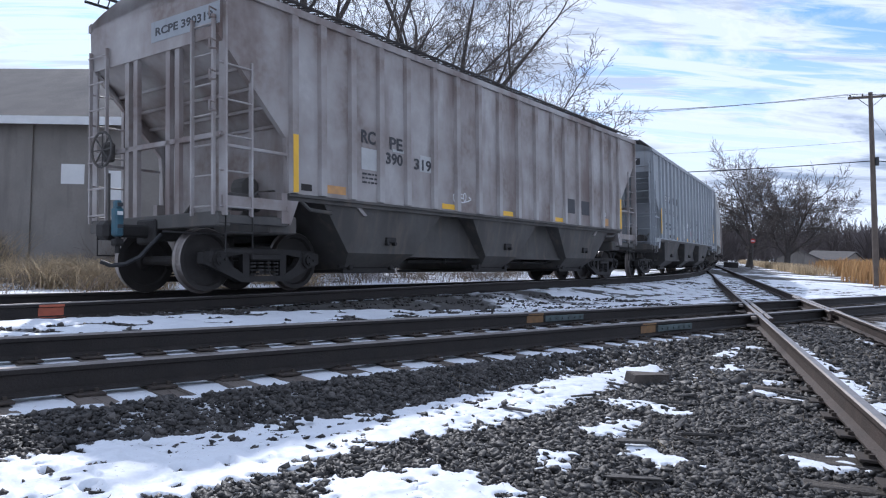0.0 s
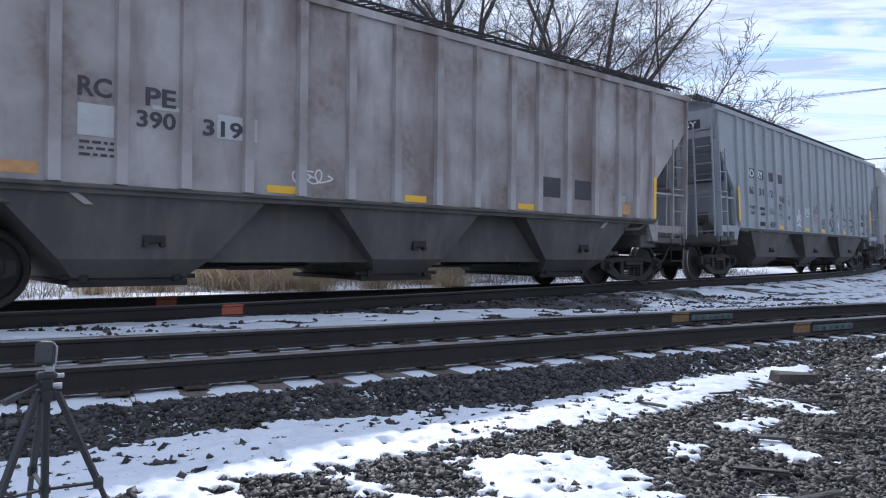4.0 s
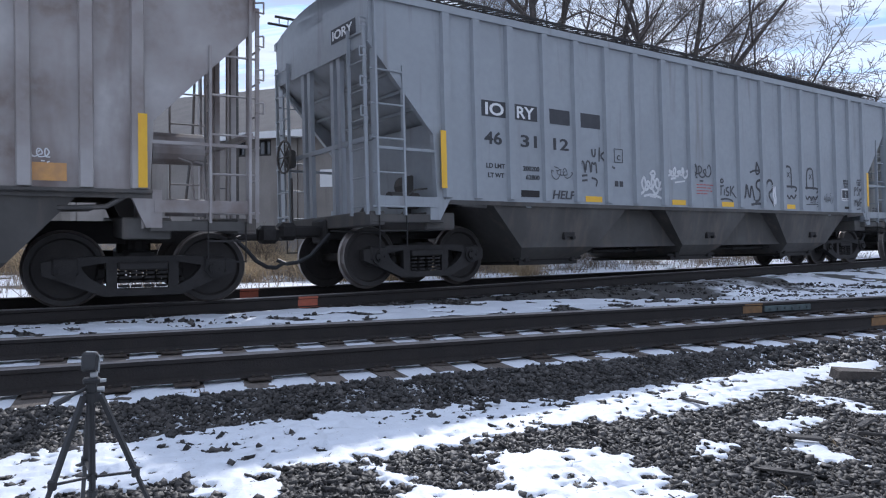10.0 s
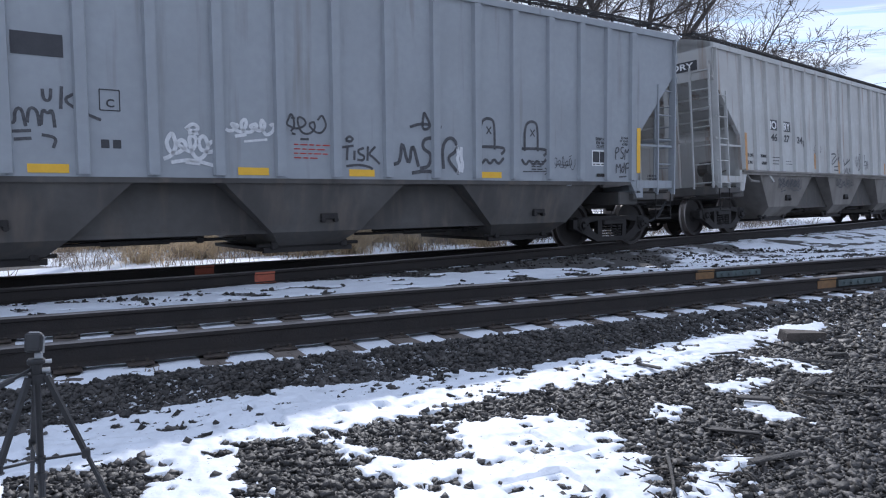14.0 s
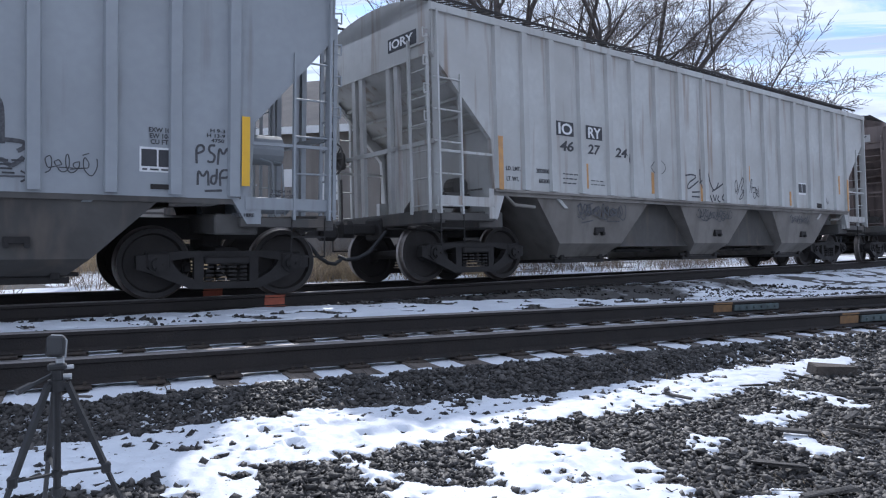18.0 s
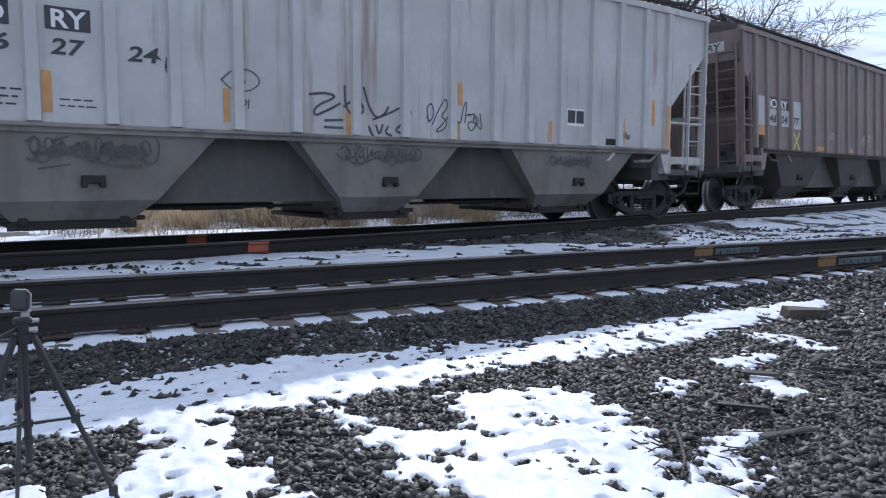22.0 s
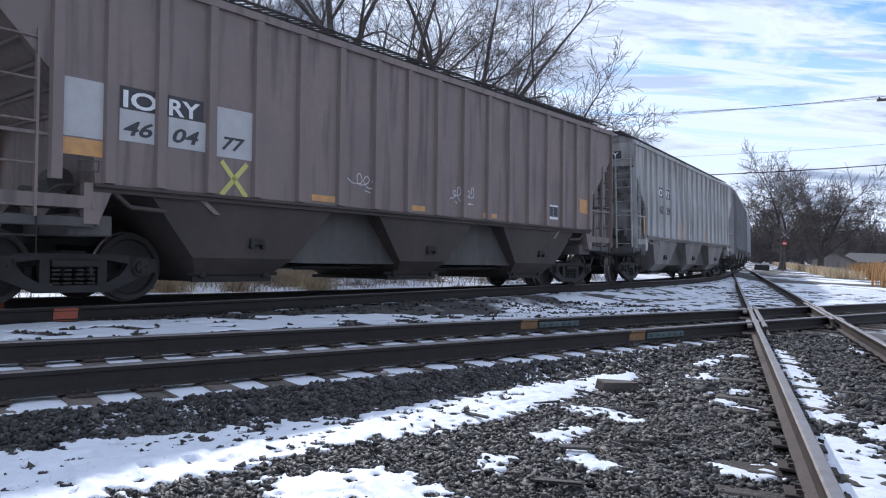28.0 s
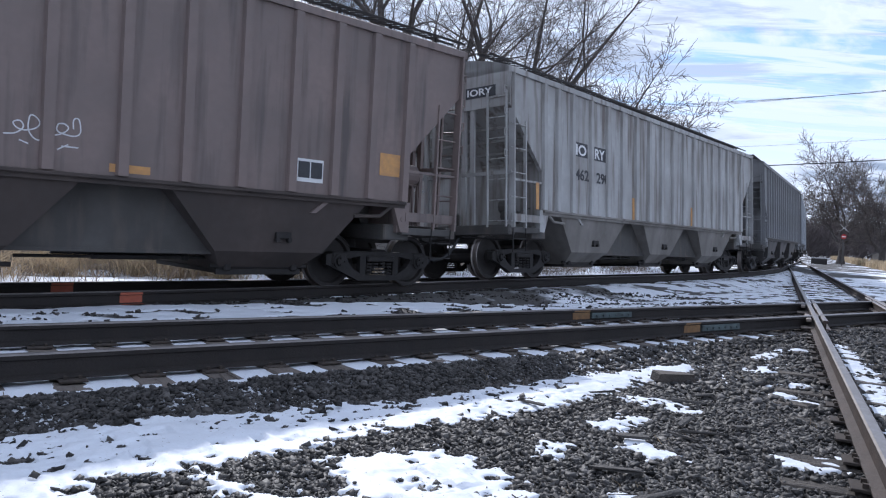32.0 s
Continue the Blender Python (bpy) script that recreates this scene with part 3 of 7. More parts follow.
def snow_depth(x, y):
    """Above 0 where snow lies."""
    x, y = np.asarray(x, float), np.asarray(y, float)
    w = 0.045 * wavy(x, y, 0.30, 3) + 0.055 * wavy(x, y, 0.13, 4) + 0.060 * wavy(x, y, 0.07, 5)
    best = np.full_like(x, -1.0)
    for run in DRIFTS:
        for (x0, y0, r0), (x1, y1, r1) in zip(run, run[1:]):
            dx, dy = x1 - x0, y1 - y0
            t = np.clip(((x - x0) * dx + (y - y0) * dy) / (dx * dx + dy * dy), 0, 1)
            best = np.maximum(best, r0 + t * (r1 - r0) - np.hypot(x - x0 - t * dx, y - y0 - t * dy))
    for gx, gy, rx, ry in GAPS:
        best = np.minimum(best, (np.hypot((x - gx) / rx, (y - gy) / ry) - 1) * min(rx, ry))
    best = best + w + 0.045
    best = np.minimum(best, pits(x, y, 0.19, 0.26, 0.014, 0.036, 0.0))
    best = np.minimum(best, pits(x, y, 0.085, 0.15, 0.011, 0.020, 5.0))
    near_side = y < NEAR_Y - 1.78
    best = np.where(near_side, best, -1.0)
    # cribs between the ties of the near track
    k = np.abs(y - NEAR_Y)
    crib = np.where(k < 1.24 + 0.4 * w, 0.14 + w * 0.6, -1.0)
    best = np.where((k < 1.62) & (x < 12), np.maximum(best, np.where(x > 9.3, crib - 0.12 * (x - 9.3), crib)), best)
    # the strip between the two tracks, and the ground behind the train
    t = from_train_track(x, y)
    aniso = wavy(x * 0.45, y * 1.3, 0.5, 6) + 0.7 * wavy(x * 0.5, y * 1.4, 0.22, 7)
    strip = (k > 1.3) & (y > NEAR_Y) & (t < -0.95)
    best = np.where(strip, 0.055 - 0.045 * ramp(x, 3, 12) + 0.14 * aniso - 0.10 * np.exp(-((y - NEAR_Y - 1.35) / 0.35) ** 2), best)
    best = np.where((t >= -0.95) & (t <= 1.3), -0.03 + 0.10 * aniso, best)
    wide = wavy(x, y, 2.2, 8) + 0.6 * wavy(x, y, 0.8, 9)
    best = np.where(t > 1.3, np.where(t < 5.0, 0.20, 0.03) + 0.20 * wide + 0.06 * aniso, best)
    d = from_crossing(x, y)
    far = (x > 14) & (d < -1.0) & (y > NEAR_Y + 1.2)
    best = np.where(far, 0.0 + 0.13 * wide + 0.15 * aniso, best)
    best = np.where((np.abs(d) < 1.25) & (y > NEAR_Y + 1.2), np.minimum(best, 0.02 + 0.14 * aniso), best)
    right = (d < -1.9) & (y < NEAR_Y - 1.6)
    best = np.where(right, np.maximum(best, -0.02 + 0.16 * wide), best)
    return best


def stretched(lo, hi, near, far_to, grow=1.18):
    """Even steps from lo to hi, then ever longer ones out to far_to on both sides."""
    core = list(np.arange(lo, hi + near / 2, near))
    for sign, edge in ((1, hi), (-1, lo)):
        step, v = near, edge
        while abs(v) < far_to:
            step *= grow
            v += sign * step
            core.append(v)
    return np.array(sorted(core))


def grid_mesh(name, xs, ys, zfun, mat, keep=None):
    gx, gy = np.meshgrid(xs, ys)
    nx, ny = len(xs), len(ys)
    z = zfun(gx, gy)
    idx = np.arange(nx * ny).reshape(ny, nx)
    f = np.stack([idx[:-1, :-1], idx[:-1, 1:], idx[1:, 1:], idx[1:, :-1]], -1).reshape(-1, 4)
    co = np.stack([gx, gy, z], -1).reshape(-1, 3)
    if keep is not None:
        kv = keep(gx, gy).ravel()
        f = f[kv[f].any(1)]
        used, inv = np.unique(f, return_inverse=True)
        co, f = co[used], inv.reshape(-1, 4)
    return from_arrays(name, co, f, mat, True)


def build_ground():
    me = grid_mesh("ground", stretched(-8, 26, 0.17, 3000), stretched(0, 22, 0.15, 3000), ground_z, M["ground"])
    tagged(new("ground", me), "dark trackside ballast and dirt under thin patchy snow", "ground", kind="structure")

    def snow_z(x, y):
        s = snow_depth(x, y)
        return ground_z(x, y) - 0.02 + 0.038 * ramp(s, -0.014, 0.020) + 0.025 * ramp(s, 0.05, 0.45) + np.where(np.abs(y - NEAR_Y) < 1.3, 0.003 * ramp(s, 0.0, 0.1), 0) + 0.003 * wavy(x, y, 0.12, 12)
    me = grid_mesh("snow", np.arange(-3.6, 6.51, 0.016), np.arange(1.5, 5.11, 0.016), snow_z, M["snow"], lambda x, y: snow_depth(x, y) > -0.02)
    tagged(new("snow", me), "thin crusty white snow pitted by stones melting through", "snow", kind="stuff")
    me = grid_mesh("snow", np.arange(-5, 13.5, 0.030), np.arange(1.2, 10.2, 0.030), snow_z, M["snow"],
                   lambda x, y: (snow_depth(x, y) > -0.02) & (from_train_track(x, y) < -0.95) & ~((x > -3.58) & (x < 6.46) & (y > 1.53) & (y < 5.07)))
    tagged(new("snow", me), "thin crusty white snow lying on the ballast", "snow", kind="stuff")
    me = grid_mesh("snow", np.arange(-12, 40, 0.09), np.arange(8.5, 34, 0.09), snow_z, M["snow"], lambda x, y: (snow_depth(x, y) > -0.02) & ((from_train_track(x, y) >= -0.99) | (x > 13.4)))
    tagged(new("snow", me), "patchy snow on the ground beyond the tracks", "snow", kind="stuff")


def stones(name, n, region, size, label, keep, seed, mat="stone", flat=0.7, sink=0.35):
    """Broken stones: bent blocks, each with its own size and turn."""
    rng = np.random.RandomState(seed)
    x0, x1, y0, y1 = region
    x, y = rng.uniform(x0, x1, n), rng.uniform(y0, y1, n)
    k = keep(x, y, rng)
    x, y = x[k], y[k]
    n = len(x)
    r = size * np.clip(rng.lognormal(0, 0.42, n), 0.45, 2.6)
    cube = np.array([(sx, sy, sz) for sz in (-1, 1) for sx, sy in ((-1, -1), (1, -1), (1, 1), (-1, 1))], float)
    v = cube[None] * (0.5 * (1 + rng.uniform(-0.6, 0.42, (n, 8, 3))))
    v *= np.stack([np.ones(n), rng.uniform(0.55, 1.0, n), rng.uniform(0.45, 0.9, n) * flat], -1)[:, None]
    a, b, c = rng.uniform(0, 6.283, n), rng.uniform(-0.7, 0.7, n), rng.uniform(-0.7, 0.7, n)

    def turn(v, ang, i, j):
        out = v.copy()
        co, si = np.cos(ang)[:, None], np.sin(ang)[:, None]
        out[..., i] = v[..., i] * co - v[..., j] * si
        out[..., j] = v[..., i] * si + v[..., j] * co
        return out
    v = turn(turn(turn(v, b, 0, 2), c, 1, 2), a, 0, 1) * (r * 1.25)[:, None, None]
    z = ground_z(x, y) + r * (0.5 - sink) * flat + rng.uniform(0, 0.25, n) * r
    v += np.stack([x, y, z], -1)[:, None]
    q = np.array([(0, 3, 2, 1), (4, 5, 6, 7), (0, 1, 5, 4), (1, 2, 6, 5), (2, 3, 7, 6), (3, 0, 4, 7)])
    f = (q[None] + (np.arange(n) * 8)[:, None, None]).reshape(-1, 4)
    return tagged(new(name, from_arrays(name, v.reshape(-1, 3), f, M[mat])), label, "gravel", kind="stuff")


def bare(x, y, rng, much=0.30):
    s = snow_depth(x, y)
    k = (s < -0.005) | (rng.uniform(0, 1, len(x)) < much * np.exp(-np.maximum(s, 0) / 0.035))
    # the ends of the crossing track's nearest ties lie open
    u = math.cos(DIA_A) * x + math.sin(DIA_A) * y
    k &= ~((u < 5.4) & (np.abs(from_crossing(x, y)) < 1.28) & (np.abs((u / 0.56 + 0.5) % 1.0 - 0.5) < 0.19) & (rng.uniform(0, 1, len(x)) < 0.93))
    return k & (np.abs(y - NEAR_Y) > 1.20 + 0.035 * wavy(x, y, 0.25, 14))


def build_ballast():
    stones("ballast", 150000, (-3.6, 5.5, 1.6, 5.75), 0.0165, "broken grey ballast stones in the foreground", lambda x, y, r: bare(x, y, r), 3)
    stones("ballast", 36000, (5.5, 13.5, 1.2, 5.75), 0.025, "broken grey ballast stones beside the crossing", lambda x, y, r: bare(x, y, r), 4)
    stones("ballast", 16000, (-6, 16, 8.2, 11.5), 0.024, "ballast stones between the two tracks",
           lambda x, y, r: bare(x, y, r, 0.12) & (from_train_track(x, y) < -0.8), 5)
    stones("ballast", 6000, (-4, 14, 5.2, 8.5), 0.028, "ballast stones between the ties",
           lambda x, y, r: (np.abs(y - NEAR_Y) < 1.2) & (snow_depth(x, y) < 0.03), 6)
    stones("pebbles", 900, (-3.6, 6, 1.6, 5.4), 0.015, "small stones and bits lying on the snow", lambda x, y, r: (snow_depth(x, y) > 0.0) & (wavy(x, y, 0.4, 15) > 0.1), 8, sink=-1.6)


# ---------------------------------------------------------------- tracks
RAIL_PROFILE = [(-0.076, 0), (0.076, 0), (0.076, 0.012), (0.016, 0.034), (0.010, 0.135), (0.036, 0.148), (0.038, 0.178), (0.028, 0.190),
                (-0.028, 0.190), (-0.038, 0.178), (-0.036, 0.148), (-0.010, 0.135), (-0.016, 0.034), (-0.076, 0.012)]
RAIL_H = 0.190


def rail_mesh(name, pts, side="rail", lift=None):
    """A rail along points (x, y), its head at RAIL: dark sides and a bright running surface."""
    bm = bmesh.new()
    rows = []
    for i, (x, y) in enumerate(pts):
        a, b = pts[max(0, i - 1)], pts[min(len(pts) - 1, i + 1)]
        d = Vector((b[0] - a[0], b[1] - a[1])).normalized()
        up = lift[i] if lift is not None else 0.0
        rows.append([bm.verts.new((x - d.y * u, y + d.x * u, RAIL - RAIL_H + v + up)) for u, v in RAIL_PROFILE])
    n = len(RAIL_PROFILE)
    for r0, r1 in zip(rows, rows[1:]):
        for i in range(n):
            f = bm.faces.new((r0[i], r1[i], r1[(i + 1) % n], r0[(i + 1) % n]))
            f.material_index = 1 if i in (6, 7, 8) else 0
    bm.faces.new(rows[0]), bm.faces.new(rows[-1][::-1])
    return mesh_ob(name, bm, [M[side], M["rail_top"]])


def crossing_point(off_near, off_dia):
    """Where a line off_near beyond the near track's middle meets one off_dia beyond the crossing track's."""
    y = NEAR_Y + off_near
    return ((y * math.cos(DIA_A) - DIA_N - off_dia) / math.sin(DIA_A), y)


def tie_mesh(seed, length=2.54):
    rng = random.Random(seed)
    bm = bmesh.new()
    box(bm, (0, 0, 0), (0.23, length, 0.17), bevel=0.012)
    for v in bm.verts:
        v.co += Vector([rng.uniform(-0.008, 0.008) for _ in range(3)])
    for k in range(3):           # splits along the grain
        bar(bm, (rng.uniform(-0.09, 0.09), -length / 2 + 0.01, 0.086), (rng.uniform(-0.09, 0.09), -length / 2 + rng.uniform(0.3, 0.9), 0.087), 0.006, 0.004)
    me = bpy.data.meshes.new("tie")
    bmesh.ops.recalc_face_normals(bm, faces=bm.faces[:])
    bm.to_mesh(me)
    bm.free()
    return me


def build_tracks():
    near = tagged(new("near_track"), "level railway track with dark rails and snow-filled ties", "railway track")
    for s in (-1, 1):
        ob = rail_mesh("rail", [(-40, NEAR_Y + s * GAUGE / 2), (160, NEAR_Y + s * GAUGE / 2)])
        ob.parent = near
    kinds = [tie_mesh(i) for i in range(5)]
    for me in kinds:
        me.materials.append(M["tie"])
    rng = random.Random(5)
    plate = bmesh.new()
    box(plate, (0, 0, 0), (0.19, 0.33, 0.018), bevel=0.004)
    for sx in (-0.05, 0.05):
        for sy in (-0.095, 0.095):
            box(plate, (sx, sy, 0.018), (0.022, 0.03, 0.03))
    pl = bpy.data.meshes.new("tie_plate")
    plate.to_mesh(pl)
    plate.free()
    pl.materials.append(M["plate"])
    for i in range(-14, 44):
        x = i * 0.53 - 0.04 + rng.uniform(-0.04, 0.04)
        t = share("tie", rng.choice(kinds), near, pose(x, NEAR_Y + rng.uniform(-0.10, 0.06), 0.040 + rng.uniform(-0.008, 0.004), rng.uniform(-0.4, 0.4), rng.uniform(-2, 2), rng.uniform(-2, 2)))
        if -8 < i < 20:
            for s in (-1, 1):
                share("tie_plate", pl, near, pose(x, NEAR_Y + s * GAUGE / 2, RAIL - RAIL_H - 0.008))
    # joint bars and paint on the near track's rails
    for s, x in ((-1, 8.9), (1, 8.35)):
        bm = bmesh.new()
        yy = NEAR_Y + s * GAUGE / 2
        box(bm, (x + 0.45, yy - 0.027, RAIL - 0.102), (0.92, 0.03, 0.085), bevel=0.006)
        for k in range(6):
            tube(bm, (x + 0.09 + 0.145 * k, yy - 0.035, RAIL - 0.102), (x + 0.09 + 0.145 * k, yy - 0.065, RAIL - 0.102), 0.017, 6)
        part("joint_bar", bm, M["joint"], near, "greenish bolted joint bar")
        bm = bmesh.new()
        box(bm, (x - 0.22, yy - 0.014, RAIL - 0.102), (0.36, 0.008, 0.10))
        box(bm, (x - 0.22, yy - 0.0355, RAIL - 0.026), (0.34, 0.004, 0.026))
        part("paint_mark", bm, M["orange_paint"], near, "faded orange paint on the rail web")
    # bent scrap rod between the rails
    bm = bmesh.new()
    for a, b in (((-0.20, 0, 0.0), (-0.02, 0, 0.085)), ((-0.02, 0, 0.085), (0.17, 0.02, 0.0)), ((-0.11, -0.03, 0.0), (-0.01, 0, 0.08)), ((-0.01, 0, 0.08), (0.09, -0.05, 0.0))):
        bar(bm, a, b, 0.022, 0.022)
    ob = mesh_ob("scrap_iron", bm, M["iron"])
    ob.matrix_basis = pose(3.55, 6.84, 0.115)
    tagged(ob, "bent rusty scrap iron lying between the rails", "scrap metal")

    far = tagged(new("train_track"), "curving railway track that the train rolls on", "railway track")
    ss = np.arange(-45, 150, 1.0)
    for side in (-1, 1):
        pts = []
        for s in ss:
            x, y, th = track_at(s)
            pts.append((x - math.sin(th) * side * GAUGE / 2, y + math.cos(th) * side * GAUGE / 2))
        rail_mesh("rail", pts, "rail", cant(ss) if side < 0 else None).parent = far
    for i in range(-26, 80):
        x, y, th = track_at(i * 0.53)
        up = float(cant(i * 0.53))
        share("tie", rng.choice(kinds), far, pose(x, y, 0.040 + up / 2, 0, 0, math.degrees(th) + rng.uniform(-1, 1)) @ pose(0, 0, 0, -math.degrees(up / GAUGE)))
    for side, x in ((-1, 2.42), (1, 2.05)):
        s = float(np.interp(x, TX, TS))
        px, py, th = track_at(s)
        bm = bmesh.new()
        box(bm, (0, side * GAUGE / 2 - 0.014, RAIL - 0.102), (0.30, 0.008, 0.10))
        box(bm, (0, side * GAUGE / 2 - 0.0365, RAIL - 0.026), (0.30, 0.004, 0.03))
        box(bm, (0, side * GAUGE / 2 - 0.045, RAIL - 0.168), (0.30, 0.05, 0.012))
        ob = part("paint_mark", bm, M["red_paint"], far, "square of red paint on the rail")
        ob.matrix_basis = pose(px, py, 0, 0, 0, math.degrees(th))

    dia = tagged(new("crossing_track"), "rusty railway track that crosses the near track at an angle", "railway track")

    def along(off, a, b):
        return [tuple((DU * k + DN * (DIA_N + off)).xy) for k in (a, b)]
    for s in (-1, 1):
        cr = [Vector((*crossing_point(q * GAUGE / 2, s * GAUGE / 2), 0)).dot(DU) for q in (-1, 1)]
        for a, b in ((-30, cr[0] - 0.16), (cr[0] + 0.10, cr[1] - 0.10), (cr[1] + 0.16, 120)):
            rail_mesh("rail", along(s * GAUGE / 2, a, b), "rail_rust").parent = dia
        # inner guard rails through the crossing, and the frogs where the heads meet
        g = rail_mesh("guard_rail", along(s * (GAUGE / 2 - 0.115), cr[0] - 0.9, cr[0] - 0.20), "rail_rust")
        g.parent = dia
        g = rail_mesh("guard_rail", along(s * (GAUGE / 2 - 0.115), cr[0] + 0.2, cr[1] - 0.2), "rail_rust")
        g.parent = dia
        g = rail_mesh("guard_rail", along(s * (GAUGE / 2 - 0.115), cr[1] + 0.2, cr[1] + 1.2), "rail_rust")
        g.parent = dia
        for c in cr:
            bm = bmesh.new()
            p = DU * c + DN * (DIA_N + s * GAUGE / 2)
            m = Matrix.Rotation(DIA_A, 3, "Z")
            box(bm, (p.x, p.y, RAIL - 0.012), (0.95, 0.085, 0.022), m, bevel=0.004)
            q = p - DN * s * 0.115
            box(bm, (q.x, q.y, RAIL - 0.014), (0.8, 0.06, 0.02), m, bevel=0.004)
            q = p + DN * s * 0.10
            box(bm, (q.x, q.y, RAIL - 0.05), (1.05, 0.075, 0.05), m, bevel=0.008)
            box(bm, (p.x, p.y, RAIL - 0.165), (1.3, 0.42, 0.03), m, bevel=0.008)
            part("crossing_frog", bm, M["frog"], dia, "worn rusty crossing casting")
    kinds2 = [tie_mesh(20 + i, 2.4) for i in range(5)]
    for me in kinds2:
        me.materials.append(M["old_tie"])
    for i in range(-18, 70):
        k = i * 0.56 + rng.uniform(-0.03, 0.03)
        p = DU * k + DN * (DIA_N + rng.uniform(-0.12, 0.12))
        if abs(p.y - NEAR_Y) < 1.6:
            continue
        share("tie", rng.choice(kinds2), dia, pose(p.x, p.y, (0.055 if k < 5.4 else 0.022) - 0.03 * rng.random() ** 2, rng.uniform(-1, 1), rng.uniform(-2, 2), math.degrees(DIA_A) + rng.uniform(-3, 3)))
        if -4 < i < 36:
            for s in (-1, 1):
                q = p + DN * (s * GAUGE / 2 - (p.dot(DN) - DIA_N))
                share("tie_plate", pl, dia, pose(q.x, q.y, RAIL - RAIL_H - 0.007, 0, 0, math.degrees(DIA_A)))


build_ground()
build_ballast()
build_tracks()
# ---------------------------------------------------------------- the train
WHEEL_R = 0.457
HALF = 1.575                     # half the width over the side sheets
EAVE, SILL = 4.19, 1.34
NEARSIDE = pose(0, -HALF - 0.004, 0, 90, 0, 0)      # lettering stands upright on the near side


def side_pose(u, h, proud=0.0):
    return pose(u, -HALF - 0.006 - proud, h, 90, 0, 0)


def wheelset_mesh():
    bm = bmesh.new()
    tube(bm, (0, -0.95, 0), (0, 0.95, 0), 0.075, 12)
    for s in (-1, 1):
        lathe(bm, [(0.10, s * 0.82), (0.14, s * 0.80), (0.15, s * 0.765), (0.36, s * 0.745), (0.385, s * 0.80), (WHEEL_R - 0.012, s * 0.805),
                   (WHEEL_R, s * 0.79), (WHEEL_R + 0.003, s * 0.70), (WHEEL_R + 0.028, s * 0.685), (WHEEL_R + 0.024, s * 0.665), (0.38, s * 0.665), (0.36, s * 0.70), (0.15, s * 0.70), (0.11, s * 0.66)], 36)
    for f in bm.faces:
        c = f.calc_center_median()
        r = math.hypot(c.x, c.z)
        f.material_index = 1 if r > 0.43 else 0
    me = bpy.data.meshes.new("wheelset")
    bmesh.ops.recalc_face_normals(bm, faces=bm.faces[:])
    bm.to_mesh(me)
    bm.free()
    me.materials.append(M["wheel"]), me.materials.append(M["tread"])
    return me


def small_mesh(name, mat, draw):
    bm = bmesh.new()
    draw(bm)
    me = bpy.data.meshes.new(name)
    bmesh.ops.recalc_face_normals(bm, faces=bm.faces[:])
    bm.to_mesh(me)
    bm.free()
    me.materials.append(M[mat])
    return me


def draw_sideframe(bm):
    """One cast side frame with its windows and spring nest, round the truck's middle."""
    y0, y1 = -1.06, -0.93
    outer = [(-1.12, 0.56), (-0.62, 0.62), (0.62, 0.62), (1.12, 0.56), (1.12, 0.40), (0.95, 0.34), (0.45, 0.13), (-0.45, 0.13), (-0.95, 0.34), (-1.12, 0.40)]
    inner = [(-0.70, 0.50), (-0.45, 0.54), (0.45, 0.54), (0.70, 0.50), (0.66, 0.42), (0.58, 0.34), (0.36, 0.22), (-0.36, 0.22), (-0.58, 0.34), (-0.66, 0.42)]
    ring(bm, outer, inner, y0, y1)
    for s in (-1, 1):
        bar(bm, (s * 0.36, -1.0, 0.2), (s * 0.36, -1.0, 0.56), 0.10, 0.12)
        box(bm, (s * 0.87, -1.0, 0.50), (0.30, 0.17, 0.22), bevel=0.03)
    box(bm, (0, -1.0, 0.50), (0.58, 0.20, 0.10), bevel=0.02)
    for u in (-0.22, -0.075, 0.075, 0.22):
        for k in range(4):
            tube(bm, (u, -1.0, 0.235 + 0.055 * k), (u, -1.0, 0.262 + 0.055 * k), 0.066, 8)


def draw_bolster(bm):
    box(bm, (0, 0, 0.56), (0.36, 2.1, 0.20), bevel=0.04)
    tube(bm, (0, 0, 0.62), (0, 0, 0.80), 0.22, 16)
    for s in (-1, 1):
        box(bm, (s * 0.46, 0, 0.40), (0.10, 1.7, 0.14), bevel=0.02)
        for q in (-1, 1):
            box(bm, (s * 0.43, q * 0.74, 0.44), (0.05, 0.10, 0.30))


def draw_cap(bm):
    tube(bm, (0, -0.93, 0), (0, -1.10, 0), 0.125, 14)
    tube(bm, (0, -1.10, 0), (0, -1.14, 0), 0.085, 14)
    for k in range(3):
        a = k * 2.094
        tube(bm, (0.055 * math.cos(a), -1.14, 0.055 * math.sin(a)), (0.055 * math.cos(a), -1.165, 0.055 * math.sin(a)), 0.018, 6)


def rod(bm, ln, r):
    tube(bm, (0, 0, 0), (ln, 0, 0), r, 6)


def put_ladder(car, name, mat, m, z0, z1, z2, wide, posts, rungs):
    """A ladder in the x-z plane of m: one stile that carries the other, the rungs and, below, a wire step."""
    stiles = [small_mesh("stile", "black", lambda bm, w=w, z=z: bar(bm, (0, 0, z0), (0, 0, z), w, 0.032)) for w, z in zip(posts, (z1, z2))]
    rung = small_mesh("rung", "black", lambda bm: rod(bm, wide, 0.014))
    for me in (*stiles, rung):
        me.materials.clear()
        me.materials.append(mat)
    first = share(name, stiles[0], car, m @ pose(posts[0] / 2, 0, 0))
    share("stile", stiles[1], first, pose(wide - posts[0] / 2, 0, 0))
    for k in range(rungs):
        share("rung", rung, first, pose(-posts[0] / 2, -0.022, z0 + 0.12 + (z2 - z0 - 0.22) * k / (rungs - 1)))
    return first


